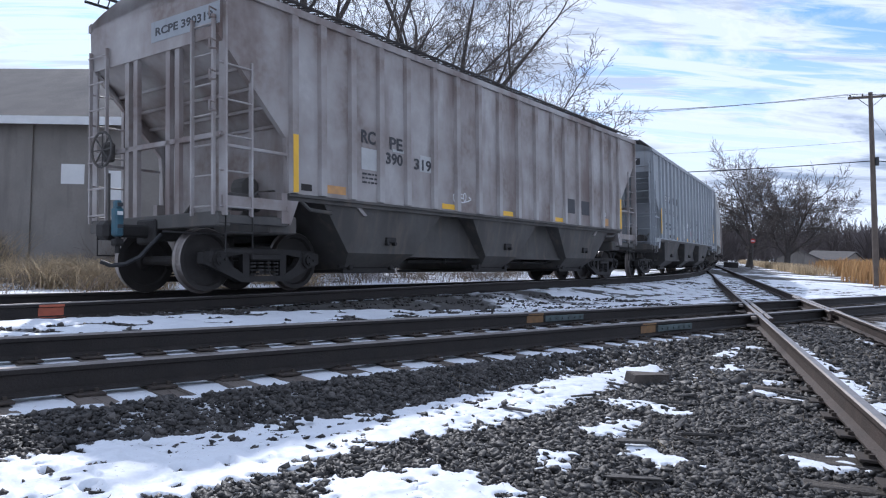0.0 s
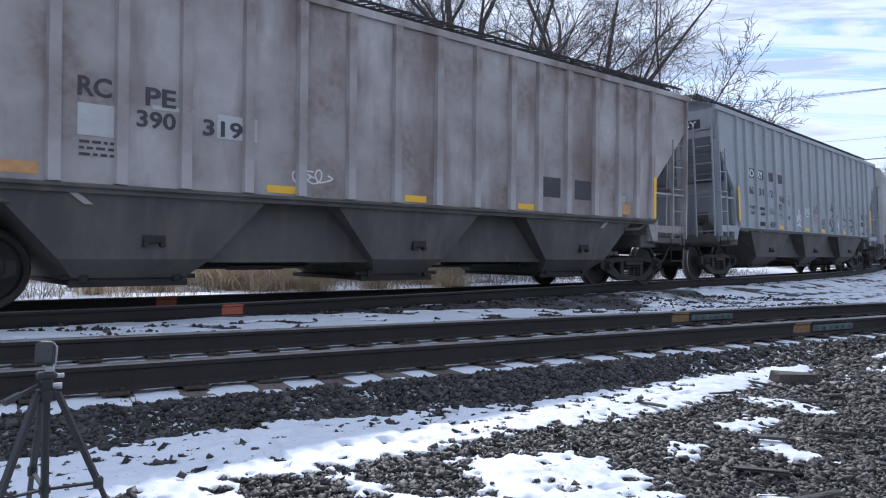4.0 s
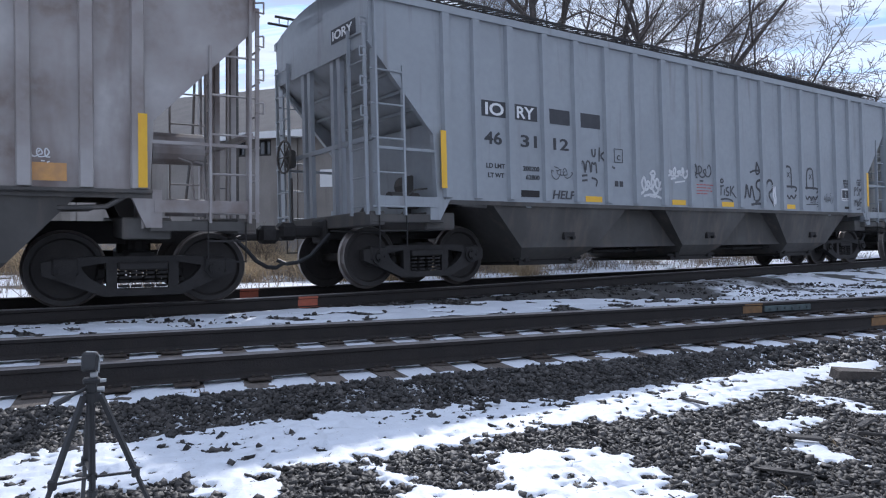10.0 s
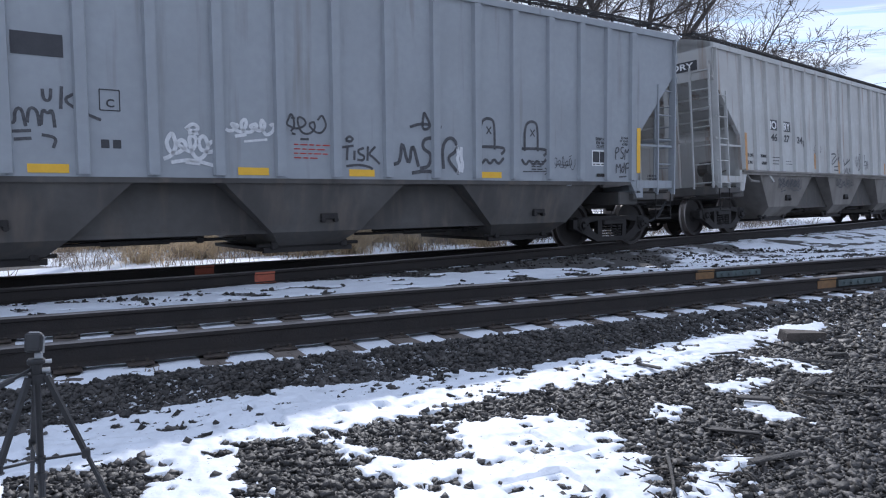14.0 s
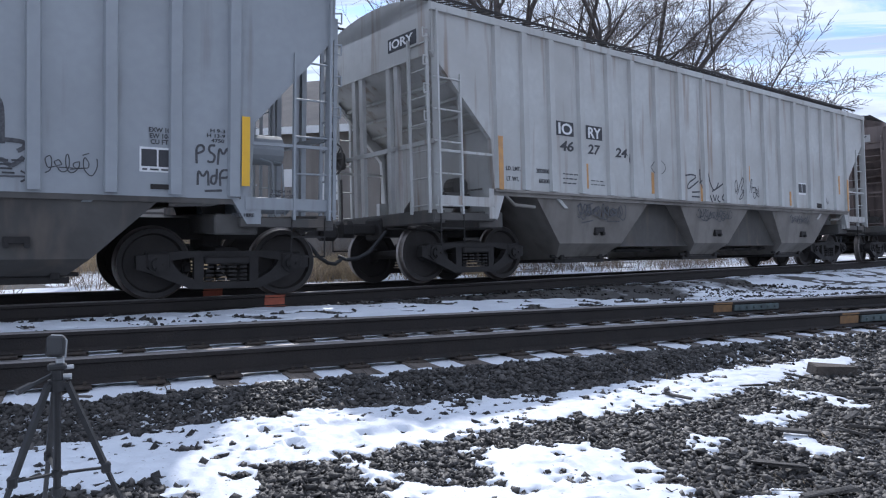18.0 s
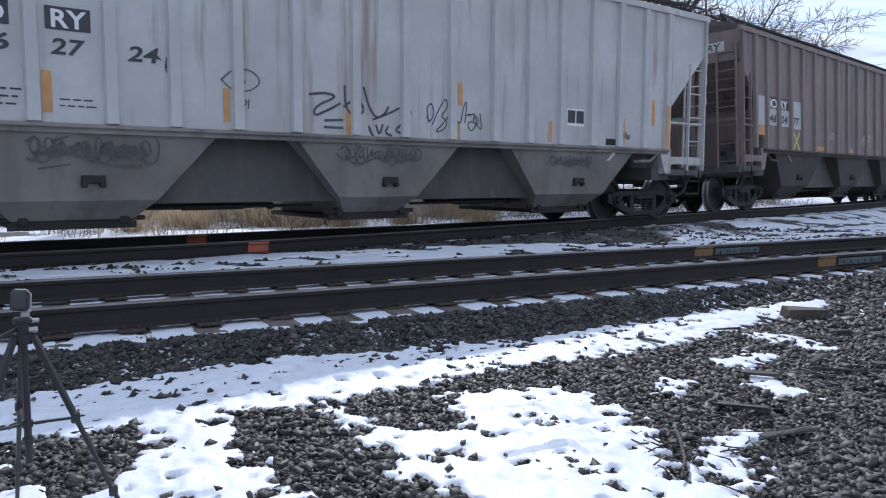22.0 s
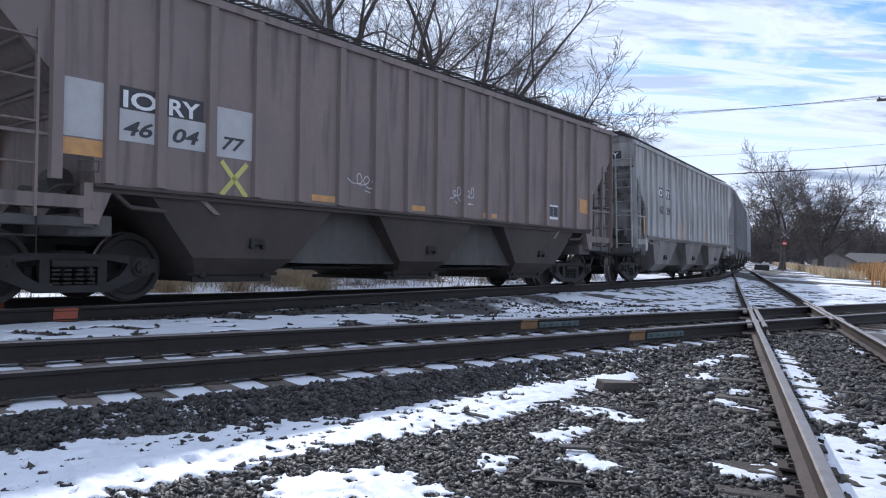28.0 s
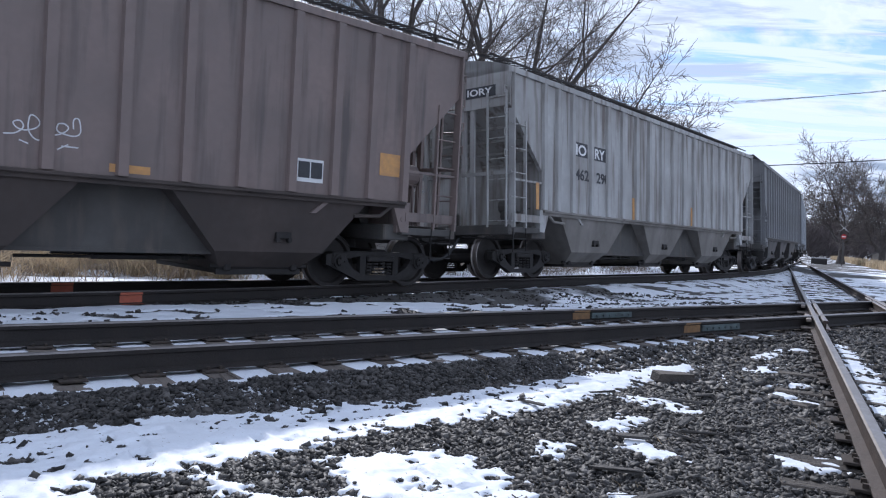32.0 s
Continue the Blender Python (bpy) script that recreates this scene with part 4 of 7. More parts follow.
def draw_step(bm, wide=0.5, z0=0.56, z1=1.06):
    """A bent wire step below a ladder."""
    for u in (0.04, wide):
        bar(bm, (u, 0, z0), (u, 0, z1), 0.02, 0.012)
    for z in (z0, z0 + 0.26):
        bar(bm, (0.03, 0, z), (wide + 0.01, 0, z), 0.02, 0.022)


def draw_hopper(bm, half=1.65):
    """A discharge hopper under the body: sloped sheets at 45 degrees down to a narrow gate."""
    lo, hi = 0.30, SILL + 0.01
    rows = []
    for x, y, z in ((half, 1.545, hi), (half - 0.08, 1.53, hi - 0.07), (half - 0.76, 1.40, 0.57), (half - 1.03, 1.06, lo)):
        rows.append([bm.verts.new((sx * x, sy * y, z)) for sx, sy in ((-1, -1), (1, -1), (1, 1), (-1, 1))])
    for a, b in zip(rows, rows[1:]):
        for i in range(4):
            bm.faces.new((a[i], a[(i + 1) % 4], b[(i + 1) % 4], b[i]))
    bm.faces.new(rows[0]), bm.faces.new(rows[-1][::-1])


def draw_gate(bm):
    box(bm, (0, 0, 0.285), (1.30, 2.10, 0.06), bevel=0.01)
    box(bm, (0, -1.08, 0.285), (1.40, 0.06, 0.08))
    tube(bm, (-0.8, -1.10, 0.36), (0.8, -1.10, 0.36), 0.028, 8)
    for u in (-0.55, 0.55):
        box(bm, (u, -1.12, 0.36), (0.10, 0.10, 0.12), bevel=0.015)
    box(bm, (0.15, -1.455, 0.80), (0.26, 0.07, 0.09), bevel=0.01)
    for u in (0.05, 0.25):
        tube(bm, (u, -1.40, 0.74), (u, -1.50, 0.74), 0.035, 8)


def hose_points(s):
    return [(s * 0.0, -0.32, 0.82), (s * 0.18, -0.33, 0.66), (s * 0.32, -0.30, 0.50), (s * 0.50, -0.24, 0.40), (s * 0.66, -0.16, 0.38), (s * 0.78, -0.10, 0.44)]


SHARED = {
    "wheelset": wheelset_mesh(),
    "sideframe": small_mesh("side_frame", "iron", draw_sideframe),
    "bolster": small_mesh("bolster", "iron", draw_bolster),
    "cap": small_mesh("bearing_cap", "iron", draw_cap),
    "gate": small_mesh("outlet_gate", "iron", draw_gate),
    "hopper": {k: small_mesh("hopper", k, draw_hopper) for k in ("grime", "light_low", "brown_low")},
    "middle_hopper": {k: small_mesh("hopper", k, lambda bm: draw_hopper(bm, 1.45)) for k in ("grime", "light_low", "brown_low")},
}


def build_car(name, length, look_mat, low_mat, label, ribs=17, bar_mat="yellow", bars=True, detail=True, sill=SILL, flange=True, inset=1.22):
    """A covered hopper car whose middle is at 0; x runs along the train, the camera's side is -y, z = 0 on the rail."""
    car = new(name)
    tagged(car, label, "hopper car", "cars of the train")
    h, body = length / 2, M[look_mat]
    low = M[low_mat]
    in1, in2 = h - inset, h - inset - 0.05
    wheels = []
    # side sheets
    outline = [(-h, EAVE), (-h, 3.50), (-in1, 2.26), (-in2, sill), (in2, sill), (in1, 2.26), (h, 3.50), (h, EAVE)]
    for s in (-1, 1):
        bm = bmesh.new()
        prism(bm, outline, s * (HALF - 0.018), s * HALF)
        part("side_sheet", bm, body, car)
        bm = bmesh.new()
        if flange:
            box(bm, (0, s * (HALF + 0.012), sill - 0.005), (2 * in2 + 0.1, 0.085, 0.05), bevel=0.01)
            box(bm, (0, s * (HALF - 0.012), sill - 0.055), (2 * in2 + 0.1, 0.04, 0.06))
        else:
            box(bm, (0, s * (HALF - 0.025), sill - 0.03), (2 * in2 + 0.1, 0.04, 0.07))
        part("side_sill", bm, low, car)
        bm = bmesh.new()
        prism(bm, [(s * (HALF - 0.02), EAVE - 0.09), (s * (HALF + 0.055), EAVE - 0.09), (s * (HALF + 0.055), EAVE + 0.02), (s * (HALF - 0.02), EAVE + 0.05)], -h - 0.02, h + 0.02, "x")
        part("top_chord", bm, body, car)
        # edge of the open end along the slope
        for e in (-1, 1):
            bm = bmesh.new()
            bar(bm, (e * h, s * (HALF - 0.045), 3.50), (e * in1, s * (HALF - 0.045), 2.26), 0.05, 0.085, (0, 1, 0))
            bar(bm, (e * in1, s * (HALF - 0.045), 2.28), (e * in2, s * (HALF - 0.045), sill), 0.05, 0.085, (0, 1, 0))
            part("edge_flange", bm, body, car)
            bm = bmesh.new()
            prism(bm, [(e * (in2 + 0.16), sill + 0.02), (e * (in2 - 0.22), sill + 0.02), (e * (in2 - 0.02), 0.98), (e * (in2 + 0.16), 0.98)], s * (HALF - 0.10), s * (HALF + 0.005))
            tube(bm, (e * (in2 + 0.02), s * HALF, 1.20), (e * (in2 + 0.02), s * (HALF + 0.012), 1.20), 0.05, 12)
            part("jacking_pad", bm, body, car)
    rib = small_mesh("rib", "black", lambda bm: prism(bm, [(-0.080, 0.0), (-0.062, -0.068), (0.062, -0.068), (0.080, 0.0)], sill + 0.03, EAVE - 0.10, "z"))
    rib.materials.clear()
    rib.materials.append(body)
    if isinstance(ribs, int):
        ribs = [-in2 + 0.10 + (2 * in2 - 0.20) * i / ribs for i in range(ribs + 1)]
    for u in ribs:
        share("rib", rib, car, pose(u, -HALF, 0))
        if detail:
            share("rib", rib, car, pose(u, HALF, 0, 0, 0, 180))
    # roof: arched sheet, a trough of hatches, the running board
    arch = [(math.sin(a) * (HALF + 0.03) / math.sin(0.62), EAVE + 0.03 + (math.cos(a) - math.cos(0.62)) * 1.62) for a in np.linspace(-0.62, 0.62, 11)]
    bm = bmesh.new()
    prism(bm, arch + [(HALF, EAVE - 0.05), (-HALF, EAVE - 0.05)], -h, h, "x")
    part("roof", bm, body, car)
    top = EAVE + 0.03 + (1 - math.cos(0.62)) * 1.62
    bm = bmesh.new()
    box(bm, (0, 0.25, top + 0.03), (length - 1.4, 0.62, 0.12), bevel=0.02)
    for i in range(24):
        box(bm, (-h + 1.0 + i * (length - 2.0) / 23, 0.25, top + 0.09), (0.06, 0.70, 0.05))
    part("roof_hatch", bm, body, car, "long trough hatch on the roof")
    bm = bmesh.new()
    for s in (-1, 1):
        box(bm, (0, s * 0.98, top - 0.03), (length + 0.55, 0.03, 0.035))
        box(bm, (0, s * 1.28, top - 0.06), (length + 0.55, 0.03, 0.035))
        for i in range(int(length / 0.16)):
            u = -h - 0.2 + i * 0.16
            bar(bm, (u, s * 0.98, top - 0.025), (u + 0.13, s * 1.28, top - 0.055), 0.016, 0.02)
        for i in range(15):
            u = -h + 0.3 + i * (length - 0.6) / 14
            bar(bm, (u, s * 1.13, top - 0.22), (u, s * 1.13, top - 0.04), 0.04, 0.04)
    part("running_board", bm, M["iron"], car, "open steel grating walkway on the roof")
    for e in (-1, 1):
        # end: arched upper sheet and the slope sheet below it
        bm = bmesh.new()
        prism(bm, arch + [(HALF - 0.01, 3.46), (-HALF + 0.01, 3.46)], e * (h - 0.02), e * (h + 0.0), "x")
        part("end_sheet", bm, body, car)
        bm = bmesh.new()
        prism(bm, [(e * (h - 0.03), 3.50), (e * (h - 0.09), 3.50), (e * (h - 3.05), 1.20), (e * (h - 2.95), 1.20)], -HALF + 0.03, HALF - 0.03)
        part("slope_sheet", bm, body, car, "sloped end sheet in shade")
        bm = bmesh.new()
        box(bm, (e * (in2 - 0.05), 0, 1.72), (0.03, 2 * HALF - 0.10, 1.50))
        part("bulkhead", bm, body, car, "upright sheet below the sloped end")
        for k in range(4):                    # stiffeners under the slope
            u, z = h - 0.45 - 0.28 * k, 3.50 - (0.45 + 0.28 * k) * 0.782 - 0.02
            bm = bmesh.new()
            bar(bm, (e * u, -HALF + 0.06, z), (e * u, HALF - 0.06, z), 0.05, 0.045)
            part("stiffener", bm, body, car)
        for y in (-0.62, -0.40, 0.40, 0.62):
            bm = bmesh.new()
            bar(bm, (e * (h - 0.06), y, 1.02), (e * (h - 0.06), y, 3.50), 0.10, 0.07, (1, 0, 0))
            part("end_post", bm, body, car)
        bm = bmesh.new()
        bar(bm, (e * (h - 0.06), -HALF, 2.14), (e * (h - 0.06), HALF, 2.14), 0.07, 0.07)
        for s in (-1, 1):
            bar(bm, (e * (h - 0.06), s * (HALF - 0.02), 2.0), (e * (in1), s * (HALF - 0.02), 2.0), 0.05, 0.04)
        part("end_rail", bm, body, car)
        bm = bmesh.new()
        box(bm, (e * (h - 0.10), 0, 1.00), (0.24, 2 * HALF - 0.04, 0.20), bevel=0.015)
        for s in (-1, 1):
            box(bm, (e * (h - 0.62), s * (HALF - 0.09), 1.00), (1.25, 0.16, 0.12), bevel=0.01)
        part("end_sill", bm, M["grime"] if detail else low, car)
        bm = bmesh.new()
        box(bm, (e * (h - 1.26), 0, 0.97), (0.55, 2 * HALF - 0.25, 0.26), bevel=0.02)
        for s in (-1, 1):
            prism(bm, [(e * (h - 1.0), 1.10), (e * (h - 1.5), 1.10), (e * (h - 1.9), 2.0), (e * (h - 1.75), 2.0)], s * 0.75 - 0.02, s * 0.75 + 0.02)
        part("body_bolster", bm, M["grime"], car)
        # ladders at the corners
        for s in (-1, 1):
            side = pose(e * h, s * (HALF - 0.005), 0) if e < 0 else pose(e * h, s * (HALF - 0.005), 0, 0, 0, 180)
            lad = put_ladder(car, "ladder", body, side, 1.04, 4.12, 3.2, 0.55, (0.15, 0.065), 5)
            bm = bmesh.new()
            draw_step(bm)
            part("wire_step", bm, M["iron"], lad)
            y0 = s * (HALF - 0.04)
            put_ladder(car, "end_ladder", body, pose(e * (h + 0.04), y0, 0, 0, 0, -90 * s), 1.05, 3.75, 3.75, 0.48, (0.05, 0.05), 7)
        for k in range(4):                    # grab irons on the upper corner
            bm = bmesh.new()
            z = 2.55 + 0.42 * k
            bent_tube(bm, [(e * (h + 0.01), -HALF + 0.05, z), (e * (h + 0.12), -HALF + 0.05, z + 0.02), (e * (h + 0.12), -HALF + 0.05, z - 0.12), (e * (h + 0.01), -HALF + 0.05, z - 0.10)], 0.012, 5)
            part("grab_iron", bm, body, car)
        # coupler and air hose
        bm = bmesh.new()
        box(bm, (e * (h + 0.22), 0, 0.87), (0.55, 0.16, 0.18), bevel=0.03)
        box(bm, (e * (h + 0.58), -e * 0.05, 0.87), (0.30, 0.28, 0.27), bevel=0.06)
        box(bm, (e * (h + 0.02), 0, 0.87), (0.10, 0.46, 0.36), bevel=0.03)
        part("coupler", bm, M["iron"], car)
        bm = bmesh.new()
        bent_tube(bm, [(e * (h + 0.02) + p[0] * e * e if e > 0 else -(h + 0.02) + p[0], p[1] * (1 if e < 0 else 1), p[2]) for p in hose_points(e)], 0.030, 8)
        part("air_hose", bm, M["rubber"], car)
        bm = bmesh.new()
        tube(bm, (e * (h - 0.35), -HALF + 0.25, 0.80), (e * (h + 0.08), -0.45, 0.86), 0.016, 6)
        part("cut_lever", bm, M["iron"], car)
        # truck
        tu = e * (h - 1.26)
        truck = share("truck", SHARED["bolster"], car, pose(tu, 0, 0))
        for s in (0, 180):
            share("side_frame", SHARED["sideframe"], truck, pose(0, 0, 0, 0, 0, s))
        for q in (-0.865, 0.865):
            for s in (0, 180):
                share("bearing_cap", SHARED["cap"], truck, pose(q, 0, WHEEL_R, 0, 0, s))
            wheels.append((share("wheelset", SHARED["wheelset"], car, pose(tu + q, 0, WHEEL_R)), tu + q))
    # middle sill, hoppers, lower side
    bm = bmesh.new()
    box(bm, (0, 0, 0.90), (length, 0.36, 0.30))
    part("centre_sill", bm, M["iron"], car)
    for u in (-4.10, 0.0, 4.10):
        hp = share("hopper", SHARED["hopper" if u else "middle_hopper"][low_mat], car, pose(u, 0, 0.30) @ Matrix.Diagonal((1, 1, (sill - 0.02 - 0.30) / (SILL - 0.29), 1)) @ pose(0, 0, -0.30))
        share("outlet_gate", SHARED["gate"], hp, pose(0, 0, 0))
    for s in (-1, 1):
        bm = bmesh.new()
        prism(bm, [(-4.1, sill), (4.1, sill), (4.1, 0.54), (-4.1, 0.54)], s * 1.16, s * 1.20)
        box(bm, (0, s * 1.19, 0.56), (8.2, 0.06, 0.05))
        # same dark colour on pale cars too: the recess's shade is painted in
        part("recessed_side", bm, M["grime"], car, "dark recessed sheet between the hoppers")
        for e in (-1, 1):
            bm = bmesh.new()
            bent_tube(bm, [(e * (in2 - 0.10), s * (HALF - 0.02), sill + 0.02), (e * (in2 - 0.45), s * (HALF - 0.04), 1.22), (e * (in2 - 0.95), s * (HALF - 0.06), 1.20)], 0.03, 6)
            part("drip_pipe", bm, low, car)
    for u in (-2.275, 2.275):
        bm = bmesh.new()
        tube(bm, (u - 1.4, -0.9, 0.46), (u + 1.4, -0.9, 0.47), 0.022, 6)
        tube(bm, (u - 0.5, -0.9, 0.465), (u + 0.35, -0.9, 0.467), 0.04, 6)
        box(bm, (u + 0.75, -0.9, 0.467), (0.10, 0.09, 0.09), bevel=0.02)
        tube(bm, (u - 0.9, -0.6, 0.50), (u + 0.9, -0.6, 0.50), 0.030, 6)
        box(bm, (u + 0.4, 0.2, 0.60), (0.5, 0.3, 0.26), bevel=0.05)
        part("brake_rigging", bm, M["iron"], car)
    # brake gear on the leading end: wheel, reservoir, cylinder
    bm = bmesh.new()
    for k in range(16):
        a, b = 2 * math.pi * k / 16, 2 * math.pi * (k + 1) / 16
        tube(bm, (-h - 0.18, 0.95 + 0.27 * math.cos(a), 2.15 + 0.27 * math.sin(a)), (-h - 0.18, 0.95 + 0.27 * math.cos(b), 2.15 + 0.27 * math.sin(b)), 0.018, 6)
    for k in range(4):
        a = math.pi * k / 4
        tube(bm, (-h - 0.17, 0.95 + 0.26 * math.cos(a), 2.15 + 0.26 * math.sin(a)), (-h - 0.17, 0.95 - 0.26 * math.cos(a), 2.15 - 0.26 * math.sin(a)), 0.012, 5)
    box(bm, (-h - 0.07, 0.95, 2.12), (0.14, 0.18, 0.30), bevel=0.03)
    tube(bm, (-h - 0.06, 0.95, 1.05), (-h - 0.06, 0.95, 1.8), 0.02, 6)
    part("brake_wheel", bm, M["grime"], car, "round hand brake wheel")
    for e in (-1, 1):
        bm = bmesh.new()
        u = e * (h - 0.95)
        if e > 0:
            tube(bm, (u - 0.20, -0.95, 1.98), (u + 0.42, -0.95, 1.98), 0.20, 16)
            bent_tube(bm, [(u + 0.1, -1.1, 1.85), (u + 0.25, -1.15, 1.80), (u + 0.30, -1.15, 1.1)], 0.014, 5)
            bent_tube(bm, [(u + 0.2, -1.0, 1.85), (u + 0.40, -1.12, 1.80), (u + 0.45, -1.12, 1.1)], 0.014, 5)
            tube(bm, (u - 0.05, -1.05, 1.23), (u + 0.50, -1.05, 1.23), 0.11, 12)
        else:
            tube(bm, (u - 0.35, -1.05, 1.30), (u + 0.15, -1.05, 1.30), 0.13, 12)
            tube(bm, (u + 0.2, -0.85, 1.55), (u + 0.2, -0.60, 1.55), 0.17, 12)
            bent_tube(bm, [(u - 0.3, -1.2, 1.25), (u, -1.25, 1.45), (u + 0.4, -1.2, 1.5)], 0.015, 5)
        part("air_reservoir", bm, body if e > 0 else M["grime"], car)
        bm = bmesh.new()
        box(bm, (e * (h - 0.62), -HALF + 0.0, 1.24), (1.15, 0.03, 0.15))
        part("step_board", bm, body, car)
    if bars:
        for u in (-in2 + 0.06, in2 - 0.06):
            bm = bmesh.new()
            box(bm, (u, -HALF - 0.073, 1.88), (0.10, 0.006, 0.86))
            part("reflector_strip", bm, M[bar_mat], car, "upright yellow reflective strip")
    return car, wheels


def placard(car, u, h, w, t, mat="black", proud=0.0, name="painted_panel", label=""):
    bm = bmesh.new()
    box(bm, (u + w / 2, -HALF - 0.004 - proud, h + t / 2), (w, 0.005, t))
    return part(name, bm, M[mat], car, label)


def bars_text(car, u, h, w, rows=3, mat="black", gap=0.07, thick=0.030):
    """Small lettering that cannot be read, as plain bars."""
    rng = random.Random(int((u + 50) * 100))
    for i in range(rows):
        x = 0.0
        end = w * rng.uniform(0.7, 1.0)
        while x < end:
            k = rng.uniform(0.04, 0.12)
            bm = bmesh.new()
            box(bm, (u + x + k / 2, -HALF - 0.006, h - i * gap), (k, 0.004, thick))
            part("small_stencil", bm, M[mat], car, "small worn stencil line")
            x += k + 0.03


def spray(car, u, h, size, strokes, mat="spray_black", w=0.035, z_low=0.0, name="graffiti", label="sprayed graffiti scrawl"):
    """Sprayed lines: strokes are runs of (x, y) in a unit square, rounded off, drawn as flat ribbons."""
    for run in strokes:
        bm = bmesh.new()
        pts = [Vector((x * size, y * size)) for x, y in run]
        for _ in range(2):                    # corner cutting
            if len(pts) > 2:
                q = [pts[0]]
                for a, b in zip(pts, pts[1:]):
                    q += [a * 0.75 + b * 0.25, a * 0.25 + b * 0.75]
                pts = q + [pts[-1]]
        left, right = [], []
        for i, p in enumerate(pts):
            d = (pts[min(i + 1, len(pts) - 1)] - pts[max(i - 1, 0)]).normalized()
            n = Vector((-d.y, d.x)) * w / 2
            for row, q, yy in ((left, p + n, 0.0), (right, p - n, 0.0)):
                row.append(bm.verts.new((u + q.x, -HALF - 0.0075 - z_low, h + q.y)))
        for i in range(len(pts) - 1):
            bm.faces.new((left[i], left[i + 1], right[i + 1], right[i]))
        part(name, bm, M[mat], car, label)


def scrawl(seed, n, wide=1.0, tall=0.5):
    """One loose looping scribble, with a dash or two beside it."""
    rng = random.Random(seed)
    w1, w2, p, q = rng.uniform(0.9, 1.2), rng.uniform(1.7, 2.4), rng.uniform(0, 6), rng.uniform(0, 6)
    runs, pts = [], []
    for k in range(n * 9 + 1):
        f = k / (n * 9)
        a = f * n * 6.283 * w1 + p
        loop = 0.62 * wide / n
        pts.append((wide * f + loop * math.cos(a) * rng.uniform(0.6, 1.1), tall * (0.5 + (0.30 + 0.16 * math.sin(f * w2 * 6.283 + q)) * math.sin(a) + rng.uniform(-0.06, 0.06))))
    runs.append(pts)
    for _ in range(rng.randint(1, 3)):
        x, y = rng.uniform(0, wide * 0.8), tall * rng.uniform(-0.15, 1.05)
        runs.append([(x, y), (x + wide * rng.uniform(0.1, 0.3), y + tall * rng.uniform(-0.12, 0.2))])
    return runs


# cars by the distance along the train at which their ends' corner posts stand
CARS = []


def add_car(s0, s1, *args, **kw):
    car, wheels = build_car("hopper_car", s1 - s0, *args, **kw)
    CARS.append((car, wheels, (s0 + s1) / 2, (s1 - s0) / 2 - 1.26))
    return car, (s0 + s1) / 2


def from_middle(s0, s1, marks):
    return [v - (s0 + s1) / 2 for v in marks]


c1, m1 = add_car(4.12, 19.54, "grey_brown", "grime", sill=1.41, label="weathered grey-brown covered hopper car with rust stains",
                 ribs=from_middle(4.12, 19.54, [5.45, 6.05, 6.74, 7.45, 8.20, 9.02, 9.80, 10.60, 11.42, 12.25, 13.08, 13.92, 14.62, 15.42, 16.25, 17.0, 17.62, 18.16]))
c2, m2 = add_car(21.05, 36.90, "grey", "grime", sill=1.285, flange=False, inset=1.10, label="clean grey covered hopper car with graffiti along its side",
                 ribs=from_middle(21.05, 36.90, [22.36, 22.94, 23.63, 24.40, 25.14, 25.92, 26.70, 27.51, 28.35, 29.19, 30.05, 30.92, 31.74, 32.55, 33.38, 34.15, 34.86, 35.56]))
c3, m3 = add_car(38.47, 54.35, "light_grey", "light_low", sill=1.44, label="pale grey covered hopper car with rust streaks and scrawls", bar_mat="orange_tag",
                 ribs=from_middle(38.47, 54.35, [39.80, 40.42, 41.08, 41.86, 42.66, 43.38, 44.17, 44.98, 45.89, 46.74, 47.62, 48.51, 49.28, 50.04, 50.85, 51.60, 52.34, 53.05]))
c4, m4 = add_car(55.90, 71.30, "brown", "brown_low", sill=1.46, label="dark brown covered hopper car with grey number patches", bars=False,
                 ribs=from_middle(55.90, 71.30, [56.66, 57.30, 57.98, 58.74, 59.52, 60.35, 61.2, 62.05, 62.9, 63.75, 64.6, 65.45, 66.25, 67.05, 67.85, 68.6, 69.3, 70.02]))
c5, m5 = add_car(72.85, 88.30, "white_grey", "light_low", sill=1.42, label="whitish covered hopper car with flaking rusty paint", bars=False,
                 ribs=from_middle(72.85, 88.30, [74.10, 74.66, 75.30, 76.16, 77.0, 77.8, 78.6, 79.4, 80.2, 81.0, 81.8, 82.6, 83.4, 84.2, 84.9, 85.6, 86.3, 87.0]))
c6, m6 = add_car(89.85, 105.3, "dark_grey", "grime", "dark grey covered hopper car far back in the train", ribs=16, bars=False, detail=False)
c7, m7 = add_car(106.85, 122.3, "grey", "grime", "grey covered hopper car at the far end of the train", ribs=16, bars=False, detail=False)
